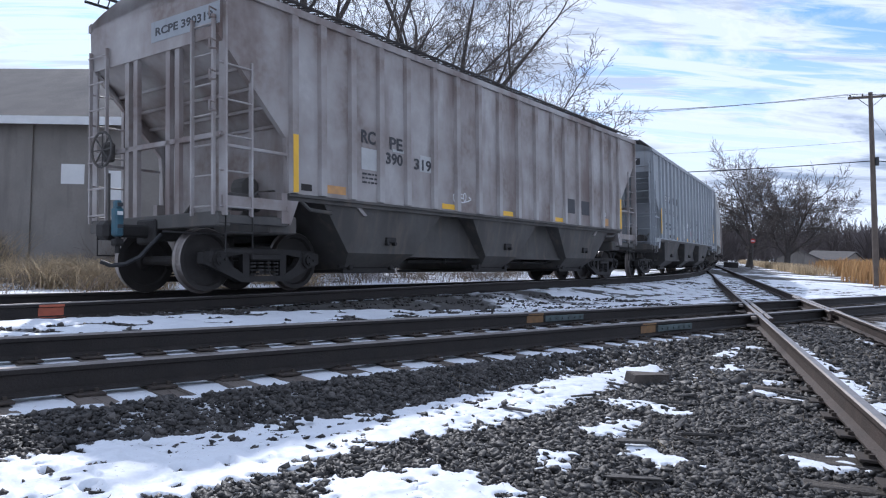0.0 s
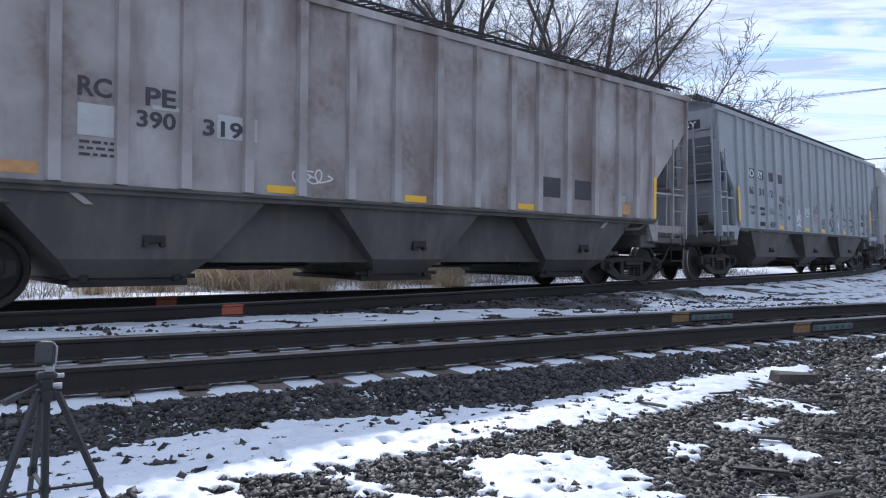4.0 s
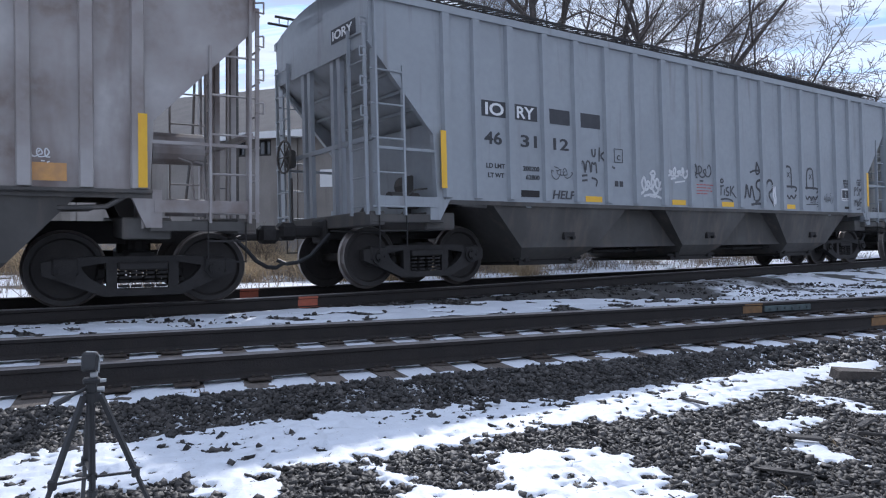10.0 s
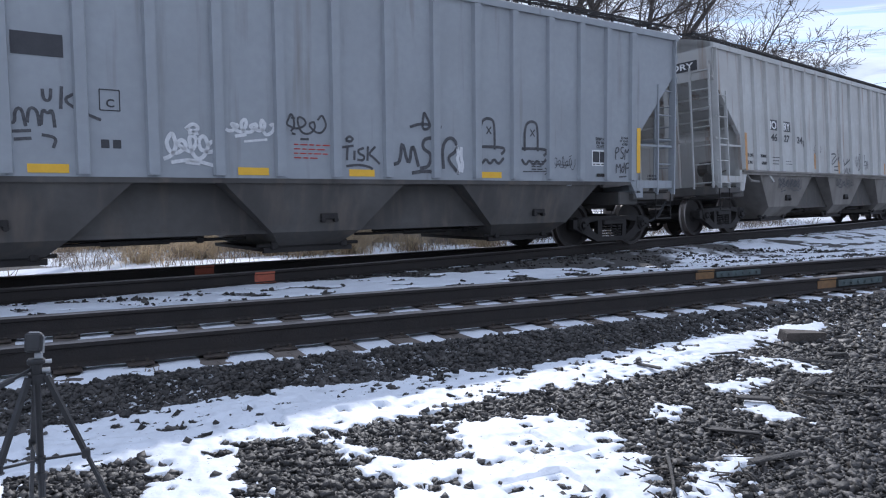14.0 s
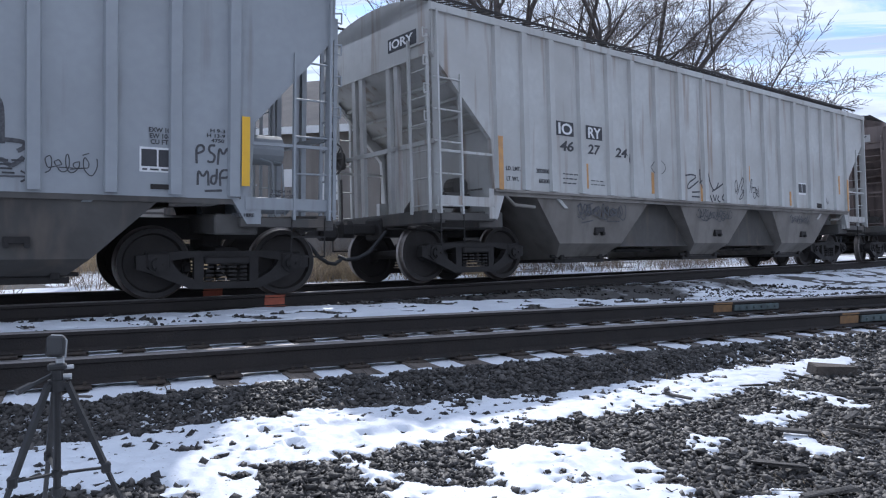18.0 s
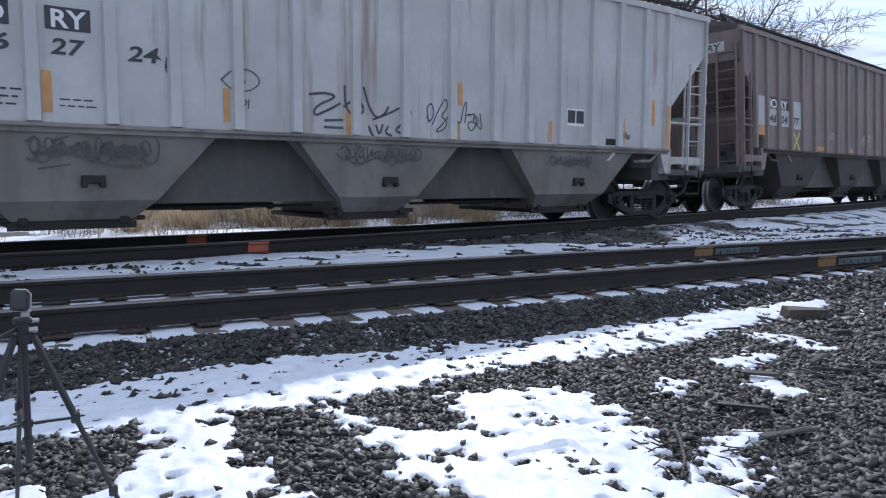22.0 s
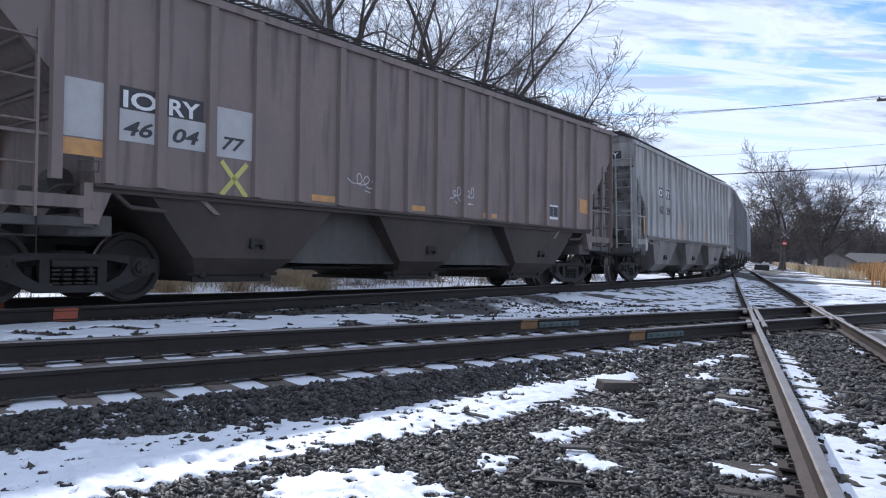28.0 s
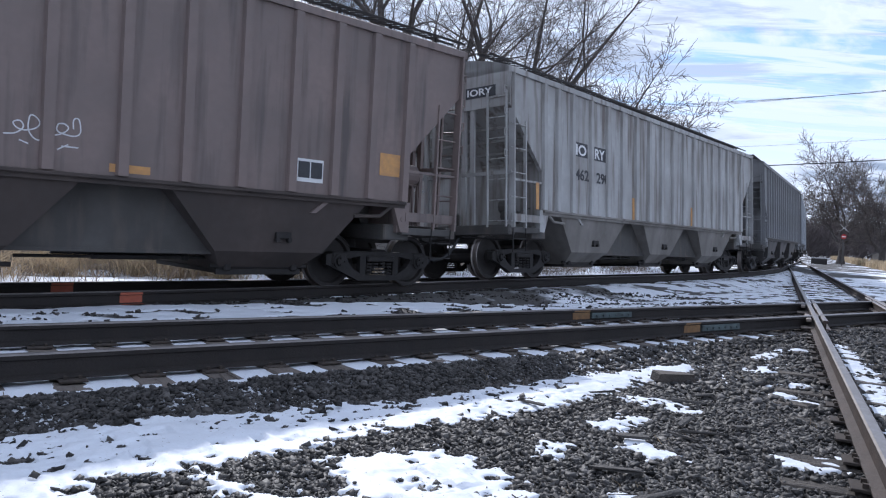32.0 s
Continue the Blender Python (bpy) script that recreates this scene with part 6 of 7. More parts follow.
def bough(out, rng, p, d, length, r, level, levels, up, bend, min_r, kids):
    """One limb as a row of (point, radius), wandering and tapering, and then the limbs that leave it."""
    n = (6, 6, 5, 4, 3, 2)[min(level, 5)]
    pts, dd = [(p.copy(), r)], d.copy()
    drift = Vector((rng.gauss(0, 1), rng.gauss(0, 1), rng.gauss(0, 0.6))) * bend
    for i in range(n):
        drift = drift * 0.6 + Vector((rng.gauss(0, 1), rng.gauss(0, 1), rng.gauss(0, 0.7))) * bend
        dd = (dd + drift + Vector((0, 0, up))).normalized()
        p = p + dd * length / n
        pts.append((p.copy(), max(min_r * 0.7, r * (1 - 0.72 * (i + 1) / n))))
    out.append((level, pts))
    if level >= levels:
        return
    count = kids[min(level, len(kids) - 1)]
    count = rng.randint(count - 1, count + 1)
    turn = rng.uniform(0, 6.283)
    for k in range(count):
        f = 1.0 if k == 0 else 0.22 + 0.74 * (k - rng.random()) / count
        i = min(n - 1, int(f * n))
        q = pts[i][0].lerp(pts[i + 1][0], f * n - i)
        ax = (pts[i + 1][0] - pts[i][0]).normalized()
        x = ax.orthogonal().normalized()
        a = turn + 2.4 * k + rng.uniform(-0.5, 0.5)
        spread = radians(rng.uniform(8, 22) if k == 0 else rng.uniform(32, 62))
        nd = ax * math.cos(spread) + (x * math.cos(a) + ax.cross(x) * math.sin(a)) * math.sin(spread)
        rr = pts[i][1] + (pts[i + 1][1] - pts[i][1]) * (f * n - i)
        ln = length * (rng.uniform(0.45, 0.6) if k == 0 else rng.uniform(0.42, 0.72) * (1.12 - 0.45 * f))
        bough(out, rng, q, nd, ln, max(min_r, rr * (0.95 if k == 0 else rng.uniform(0.48, 0.72))), level + 1, levels, up, bend, min_r, kids)


def boughs_mesh(name, rows, mat):
    """Tapered tubes along rows of (point, radius)."""
    co, faces = [], []
    for level, pts in rows:
        seg = (9, 7, 5, 4, 3, 3)[min(level, 5)]
        base = len(co)
        for i, (q, rr) in enumerate(pts):
            ax = (pts[min(i + 1, len(pts) - 1)][0] - pts[max(i - 1, 0)][0]).normalized()
            x = ax.orthogonal().normalized()
            y = ax.cross(x)
            co += [(q + (x * math.cos(6.2832 * k / seg) + y * math.sin(6.2832 * k / seg)) * rr)[:] for k in range(seg)]
        for i in range(len(pts) - 1):
            for k in range(seg):
                a, b = base + i * seg + k, base + i * seg + (k + 1) % seg
                faces.append((a, b, b + seg, a + seg))
    return from_arrays(name, np.array(co), np.array(faces), mat, True)


def bare_tree(x, y, stems, label, seed, levels=4, up=0.05, bend=0.09, min_r=0.014, kids=(4, 5, 5, 4), reach=0.74):
    """A leafless tree: stems are (lean x, lean y, length, radius, height of the fork on the trunk) and leave one trunk."""
    rng = random.Random(seed)
    root = tagged(new("bare_tree"), label, "tree", "bare trees")
    root.location = (x, y, float(ground_z(x, y)) - 0.15)
    rows, top = [], max(st[4] for st in stems)
    r0 = 1.15 * math.sqrt(sum(st[3] ** 2 for st in stems))
    trunk = [(Vector((0.06 * math.sin(2.1 * f + seed), 0.06 * math.cos(1.7 * f), f * top)), r0 * (1.35 - 0.5 * min(1, 3 * f)) * (1 - 0.2 * f)) for f in (0, 0.08, 0.2, 0.4, 0.6, 0.8, 1.0)]
    for lx, ly, length, r, fork in stems:
        d = Vector((lx, ly, 1)).normalized()
        bough(rows, rng, Vector((0.06 * math.sin(2.1 * fork / top + seed), 0.06 * math.cos(1.7 * fork / top), fork - 0.25)), d, length * reach, r, 1, levels + 1, up, bend, min_r, (0,) + tuple(kids))
    thick = [row for row in rows if row[0] <= 2]
    fine = [row for row in rows if row[0] > 2]
    for nm, rr, mat in (("trunk", [(0, trunk)] + thick, "bark"), ("crown", fine, "twig")):
        new(nm, boughs_mesh(nm, rr, M[mat])).parent = root
    return root


def build_trees():
    """Tall trees stand behind the train, a second group by the level crossing."""
    def at(az, d):
        return math.sin(radians(az)) * d, math.cos(radians(az)) * d
    tall = "tall leafless deciduous tree behind the railway"
    # az, distance, stems (lean across the view, lean away, length, radius, fork height)
    for az, d, seed, stems in (
            (31.6, 40, 3, ((-0.55, 0.1, 13, 0.24, 6.5), (-0.12, -0.2, 15, 0.30, 7.5), (0.30, 0.2, 14, 0.27, 7.0), (0.75, 0.0, 12, 0.20, 8.0), (-0.9, 0.2, 10, 0.16, 8.5))),
            (35.6, 42, 8, ((0.50, 0.1, 15, 0.30, 6.0), (-0.35, -0.2, 13, 0.25, 6.4), (0.05, 0.3, 14, 0.22, 7.0), (0.95, -0.1, 10, 0.16, 8.0))),
            (40.3, 44, 5, ((0.03, 0.05, 16, 0.24, 6.0), (0.45, -0.2, 8, 0.10, 8.0), (-0.5, 0.2, 8, 0.10, 9.0))),
            (43.6, 43, 14, ((-0.10, 0.1, 12, 0.22, 6.5), (0.45, 0.0, 12, 0.22, 7.5), (0.85, 0.1, 8, 0.13, 8.5), (-0.55, 0.1, 8, 0.13, 8.0))),
            (26.3, 50, 23, ((-0.4, 0.1, 14, 0.26, 7.0), (0.2, 0.1, 15, 0.28, 7.5), (0.7, 0.1, 11, 0.18, 8.0)))):
        x, y = at(az, d)
        ca, sa = math.cos(radians(az)), math.sin(radians(az))
        bare_tree(x, y, [(a * ca + b * sa, -a * sa + b * ca, ln, r, f) for a, b, ln, r, f in stems], tall, seed)
    x, y = at(48.2, 47)
    ca, sa = math.cos(radians(52)), math.sin(radians(52))
    bare_tree(x, y, [(a * ca + b * sa, -a * sa + b * ca, ln, r, f) for a, b, ln, r, f in ((-0.85, 0.1, 9.5, 0.19, 4.0), (-0.42, -0.2, 11.0, 0.23, 4.4), (0.0, 0.2, 11.8, 0.25, 4.6), (0.36, -0.1, 10.8, 0.21, 4.4), (0.8, 0.1, 8.8, 0.18, 4.2), (-0.2, 0.5, 9.0, 0.16, 4.6))],
              "round-crowned leafless tree behind the railway", 29, up=0.03, min_r=0.019, kids=(6, 6, 6, 5), reach=0.56)
    for az, d, seed, stems in ((65.2, 108, 31, ((-0.55, 0.1, 10.0, 0.18, 2.2), (-0.1, 0.2, 12.4, 0.22, 2.8), (0.25, -0.2, 11.8, 0.20, 2.2), (0.75, 0.1, 9, 0.16, 2.4), (0.05, 0.5, 11, 0.16, 2.6))),
                               (67.6, 104, 33, ((-0.8, 0.1, 8.4, 0.17, 1.8), (-0.2, 0.2, 10.0, 0.22, 2.4), (0.45, -0.2, 9.8, 0.21, 2.4), (1.2, 0.1, 9, 0.18, 2.2), (0.1, 0.6, 9.5, 0.16, 2.2)))):
        x, y = at(az, d)
        ca, sa = math.cos(radians(az)), math.sin(radians(az))
        bare_tree(x, y, [(a * ca + b * sa, -a * sa + b * ca, ln, r, f) for a, b, ln, r, f in stems], "wide leafless tree near the level crossing", seed, up=0.035, min_r=0.028, kids=(6, 7, 6, 5), reach=0.73)
    for az, d, seed, h in ((15.5, 48, 16, 9.0), (-9.9, 62, 41, 7.5), (-7.2, 66, 42, 5.0), (-1.0, 58, 43, 8.0)):
        x, y = at(az, d)
        bare_tree(x, y, [(-0.4, 0.1, h * 0.8, 0.10, 2.5), (0.1, -0.2, h, 0.13, 3.0), (0.5, 0.1, h * 0.8, 0.10, 3.2)], "leafless tree behind the workshop roofs", seed, kids=(5, 5, 5, 4), reach=0.42)
    # the far wood along the horizon: trunks, and crowns of thin twigs
    rng = np.random.RandomState(8)
    n, twigs = 210, 95
    az, d = np.radians(rng.uniform(57, 88, n)), rng.uniform(190, 330, n)
    h = d * rng.uniform(0.042, 0.066, n)
    base = np.stack([np.sin(az) * d, np.cos(az) * d, np.zeros(n)], -1)
    lo = base[:, None] + np.stack([rng.normal(0, 0.03, (n, twigs)) * h[:, None], rng.normal(0, 0.03, (n, twigs)) * h[:, None], rng.uniform(0.0, 0.5, (n, twigs)) * h[:, None]], -1)
    r = rng.uniform(0.05, 0.42, (n, twigs)) * h[:, None]
    a = rng.uniform(0, 6.283, (n, twigs))
    hi = lo + np.stack([r * np.cos(a), r * np.sin(a), rng.uniform(0.12, 0.5, (n, twigs)) * h[:, None]], -1)
    w = rng.uniform(0.05, 0.16, (n, twigs))[..., None] * np.stack([np.cos(az), -np.sin(az), np.zeros(n)], -1)[:, None]
    v = np.stack([lo - w, lo + w, hi + w * 0.4, hi - w * 0.4], 2).reshape(-1, 3)
    f = np.arange(len(v)).reshape(-1, 4)
    tagged(new("far_wood", from_arrays("far_wood", v, f, M["far_wood"])), "grey leafless wood along the horizon", "wood", kind="stuff")


def blades(name, n, place, height, width, mat, label, seed, lean=0.35, seg=2):
    """Upright bent blades, each a narrow strip with a tip."""
    rng = np.random.RandomState(seed)
    x, y = place(n, rng)
    n = len(x)
    h = height * rng.uniform(0.55, 1.2, n)
    a = rng.uniform(0, 6.283, n)
    bend, ba = rng.uniform(0.05, lean, n) * h, rng.uniform(0, 6.283, n)
    z = ground_z(x, y) - 0.03
    w = width * rng.uniform(0.6, 1.4, n)
    dx, dy = np.cos(a) * w / 2, np.sin(a) * w / 2
    rows = []
    for f, k in ((0.0, 1.0), (0.55, 0.8), (1.0, 0.25)):
        ox, oy = np.cos(ba) * bend * f * f, np.sin(ba) * bend * f * f
        for s in (-1, 1):
            rows.append(np.stack([x + ox + s * dx * k, y + oy + s * dy * k, z + h * f * (1 - 0.12 * f)], -1))
    v = np.stack(rows, 1)
    q = np.array([(0, 1, 3, 2), (2, 3, 5, 4)])
    f = (q[None] + (np.arange(n) * 6)[:, None, None]).reshape(-1, 4)
    return tagged(new(name, from_arrays(name, v.reshape(-1, 3), f, M[mat])), label, "grass", kind="stuff")


def build_plants():
    def clumps(rng, n, count, xs, back, size):
        cx = rng.uniform(*xs, count)
        cy = np.interp(cx, TX, TY) + back[0] + rng.gamma(2.0, back[1], count)
        k = rng.randint(0, count, n)
        r = rng.gamma(1.6, size, n)
        a = rng.uniform(0, 6.283, n)
        return cx[k] + r * np.cos(a), cy[k] + r * np.sin(a) * 0.8
    blades("dry_grass", 12000, lambda n, r: clumps(r, n, 36, (-18, 5.5), (3.8, 2.2), 0.19), 0.72, 0.012, "dry_grass", "tussocks of dry straw-coloured grass behind the railway", 31, 2.0)
    blades("dry_grass", 11000, lambda n, r: clumps(r, n, 26, (2.0, 10.5), (3.8, 1.8), 0.18), 0.60, 0.011, "dry_grass", "tussocks of dry grass by the track", 32, 2.0)

    def weeds(n, rng):
        k = rng.randint(0, 14, n)
        cx, cy = rng.uniform(-4.5, 4.2, 14), rng.uniform(20.2, 22.6, 14)
        return cx[k] + rng.normal(0, 0.38, n), cy[k] + rng.normal(0, 0.3, n)
    blades("dry_weeds", 5200, weeds, 1.15, 0.012, "dry_grass", "tall pale dry weeds in front of the workshop", 37, 0.9)

    def brushy(n, rng):
        x = rng.uniform(-6, 30, n)
        y = np.interp(x, TX, TY) + 3.0 + rng.gamma(2.0, 2.0, n)
        k = wavy(x, y, 1.5, 24) > 0.15
        return x[k], y[k]
    blades("brushwood", 20000, brushy, 0.5, 0.012, "brush", "low dark brushwood behind the railway", 33, 1.8)

    def field(n, rng):
        u, v = rng.beta(1.0, 2.2, n) * 150, rng.beta(1, 2.0, n) * 60
        x = 40 + u * 0.93 + v * 0.35 + 2.5 * wavy(u, v, 9, 25)
        y = 12.2 + u * 0.37 - v * 0.93 + 2.0 * wavy(u, v, 6, 26)
        return x, y
    blades("tall_grass", 40000, field, 1.55, 0.05, "orange_grass", "field of tall orange-brown dry grass", 34, 0.25)

    def edge(n, rng):
        u, v = rng.uniform(0, 120, n), rng.gamma(1.5, 0.9, n)
        return 62 + u * 0.88 + v * 0.4, 24.5 + u * 0.46 - v * 0.6
    blades("dry_grass", 7000, edge, 0.9, 0.045, "dry_grass", "pale dry grass along the crossing track", 35, 0.4)

    def sparse(n, rng):
        x, y = rng.uniform(2, 13, n), rng.uniform(1.5, 5.2, n)
        k = (snow_depth(x, y) < 0) & (wavy(x, y, 0.8, 27) > 0.55)
        return x[k], y[k]
    blades("straw", 2600, sparse, 0.10, 0.004, "dry_grass", "thin dry straws among the ballast", 36, 1.6)
    # leafless shrubs behind the train
    rng = random.Random(4)
    for x in (-4.0, -1.2, 1.2, 2.2, 3.6, 6.3, 7.6, 9.5, 12.0, 14.5, 17.5, 21.0):
        y = float(np.interp(x, TX, TY)) + rng.uniform(6.0, 9.5)
        bm = bmesh.new()
        for k in range(5):
            limb_tree(bm, rng, (rng.uniform(-0.4, 0.4), rng.uniform(-0.4, 0.4), 0), rng.uniform(1.0, 1.9), 1.0, 0.02, 3, (rng.uniform(-0.5, 0.5), rng.uniform(-0.5, 0.5)), (3, 4), 0.004, 4)
        ob = mesh_ob("shrub", bm, M["brush"])
        ob.location = (x, y, float(ground_z(x, y)) - 0.05)
        tagged(ob, "small leafless shrub behind the railway", "shrub", "leafless shrubs")


# ---------------------------------------------------------------- buildings, pole, signs
def build_shed():
    """A long low workshop whose eaves wall runs away to the left."""
    root = tagged(new("workshop"), "long low workshop with a dull rendered wall and shingle roof", "building")
    root.matrix_basis = pose(9.6, 18.6, 0, 0, 0, 128)      # x runs along the wall, away from the tracks
    L, D, H, R = 17.9, 11.0, 4.25, 6.9
    # wall with a row of window openings under the eaves, one panel for each bay
    Z0, Z1 = 3.56, 4.10
    wins = [(1.3, 0.6), (7.65, 0.62), (8.77, 0.62), (11.08, 0.75), (14.7, 0.6), (15.66, 0.6)]
    for (wx, ww), (nx, _) in zip(wins, wins[1:] + [(L, 0)]):
        bm = bmesh.new()
        x = 0.0 if wx == wins[0][0] else wx
        box(bm, ((x + nx) / 2, 0, Z0 / 2), (nx - x, 0.3, Z0))
        box(bm, ((x + nx) / 2, 0, (Z1 + H) / 2), (nx - x, 0.3, H - Z1))
        box(bm, ((wx + ww + nx) / 2, 0, (Z0 + Z1) / 2), (nx - wx - ww, 0.3, Z1 - Z0))
        if x < wx:
            box(bm, ((x + wx) / 2, 0, (Z0 + Z1) / 2), (wx - x, 0.3, Z1 - Z0))
        part("wall", bm, M["wall"], root)
    bm = bmesh.new()
    prism(bm, [(0.15, 0), (-D, 0), (-D, H), (-D / 2, R - 0.1), (0.15, H)], 0.0, 0.3, "x")
    part("gable_wall", bm, M["wall"], root)
    bm = bmesh.new()
    prism(bm, [(0.15, 0), (-D, 0), (-D, H), (-D / 2, R - 0.1), (0.15, H)], L - 0.3, L, "x")
    part("gable_wall", bm, M["wall"], root)
    bm = bmesh.new()
    box(bm, (L / 2, -D, H / 2), (L, 0.3, H))
    part("back_wall", bm, M["wall"], root)
    for s, a, b in ((1, (0.55, H - 0.12), (-D / 2, R)), (-1, (-D - 0.5, H - 0.12), (-D / 2, R))):
        bm = bmesh.new()
        prism(bm, [(a[0], a[1]), (b[0], b[1]), (b[0], b[1] + 0.14), (a[0], a[1] + 0.14)], -0.4, L + 0.4, "x")
        part("roof_slope", bm, M["roof"], root)
    bm = bmesh.new()
    box(bm, (L / 2, 0.57, H - 0.06), (L + 0.8, 0.035, 0.22))
    part("fascia", bm, M["trim"], root, "white fascia board under the eaves")
    for wx, ww in wins:
        bm = bmesh.new()
        for c, s in (((wx + 0.03, 3.83), (0.06, 0.54)), ((wx + ww - 0.03, 3.83), (0.06, 0.54)), ((wx + ww / 2, 3.59), (ww, 0.06)), ((wx + ww / 2, 4.07), (ww, 0.06)), ((wx + ww * 0.45, 3.83), (0.04, 0.54))):
            box(bm, (c[0], 0.10, c[1]), (s[0], 0.08, s[1]))
        w = part("window", bm, M["iron"], root)
        bm = bmesh.new()
        box(bm, (wx + ww / 2, 0.07, 3.83), (ww - 0.04, 0.02, 0.50))
        part("pane", bm, M["glass"], w)
    for a, b, z0, z1 in ((3.66, 4.25, 2.1, 2.9), (4.94, 5.65, 2.5, 3.05), (0.6, 1.9, 1.5, 2.4)):
        bm = bmesh.new()
        box(bm, ((a + b) / 2, 0.155, (z0 + z1) / 2), (b - a, 0.012, z1 - z0))
        part("white_panel", bm, M["wall_white"], root, "patch of white paint on the wall")
    for x in (2.3, 6.66, 10.3, 13.4, 17.6):
        bm = bmesh.new()
        box(bm, (x, 0.17, H / 2), (0.25, 0.06, H))
        part("pilaster", bm, M["wall"], root)


def build_annex():
    """Lower buildings past the far end of the workshop, with an aerial mast behind."""
    root = tagged(new("annex"), "low flat-roofed tan building with a white roof edge", "building")
    root.matrix_basis = pose(-1.6, 40, 0, 0, 0, 180)       # x runs away to the left, +y faces the railway
    L, D, H, z0, z1 = 9.0, 8.0, 4.15, 3.05, 3.70
    wx, ww = 3.2, 0.85
    for a, b, lo, hi in ((0, wx, 0, H), (wx + ww, L, 0, H), (wx, wx + ww, 0, z0), (wx, wx + ww, z1, H)):
        bm = bmesh.new()
        box(bm, ((a + b) / 2, 0, (lo + hi) / 2), (b - a, 0.25, hi - lo))
        part("wall", bm, M["siding"], root)
    for x in (0.12, L - 0.12):
        bm = bmesh.new()
        box(bm, (x, -D / 2, H / 2), (0.24, D - 0.3, H))
        part("side_wall", bm, M["siding"], root)
    bm = bmesh.new()
    box(bm, (L / 2, -D, H / 2), (L, 0.25, H))
    part("back_wall", bm, M["siding"], root)
    for k in range(9):
        bm = bmesh.new()
        box(bm, (L / 2 if k < 6 else wx / 2, 0.135, 0.4 + 0.42 * k), (L if k < 6 else wx, 0.02, 0.025))
        part("siding_lap", bm, M["wall"], root)
    bm = bmesh.new()
    box(bm, (L / 2, -D / 2, H + 0.09), (L + 0.5, D + 0.6, 0.18), bevel=0.02)
    part("roof", bm, M["roof"], root)
    bm = bmesh.new()
    box(bm, (L / 2, 0.325, H + 0.08), (L + 0.5, 0.04, 0.24))
    part("fascia", bm, M["trim"], root, "white roof edge")
    bm = bmesh.new()
    for c, s in (((wx + 0.04, (z0 + z1) / 2), (0.08, z1 - z0)), ((wx + ww - 0.04, (z0 + z1) / 2), (0.08, z1 - z0)), ((wx + ww / 2, z0 + 0.03), (ww, 0.06)), ((wx + ww / 2, z1 - 0.03), (ww, 0.06))):
        box(bm, (c[0], 0.1, c[1]), (s[0], 0.1, s[1]))
    w = part("window", bm, M["siding"], root)
    bm = bmesh.new()
    box(bm, (wx + ww / 2, 0.05, (z0 + z1) / 2), (ww - 0.1, 0.02, z1 - z0 - 0.1))
    part("pane", bm, M["glass"], w)
    # gabled house beyond it
    root = tagged(new("house"), "brown gabled house beyond the low building", "house")
    root.matrix_basis = pose(-15.0, 47, 0, 0, 0, 8)
    w, d, h, r = 8.0, 7.0, 3.6, 5.6
    bm = bmesh.new()
    prism(bm, [(-d / 2, 0), (d / 2, 0), (d / 2, h), (0, r - 0.1), (-d / 2, h)], -w / 2, w / 2, "x")
    part("wall", bm, M["brown_low"], root)
    for s in (-1, 1):
        bm = bmesh.new()
        prism(bm, [(s * (d / 2 + 0.5), h - 0.3), (0, r), (0, r + 0.16), (s * (d / 2 + 0.5), h - 0.12)], -w / 2 - 0.4, w / 2 + 0.4, "x")
        part("roof_slope", bm, M["roof"], root)
    for x in (-2.4, 0.4, 2.4):
        bm = bmesh.new()
        box(bm, (x, -d / 2 - 0.02, 2.1), (0.95, 0.08, 1.1), bevel=0.01)
        part("window", bm, M["glass"], root)
    root = tagged(new("aerial_mast"), "thin steel aerial mast behind the low building", "mast")
    root.location = (-7.8, 59, 0)
    bm = bmesh.new()
    tube(bm, (0, 0, 0), (0, 0, 10.0), 0.06, 8, 0.035)
    part("shaft", bm, M["galv"], root)
    for z in (8.6, 9.4):
        bm = bmesh.new()
        bar(bm, (-0.35, 0, z), (0.35, 0, z), 0.03)
        part("aerial_arm", bm, M["galv"], root)


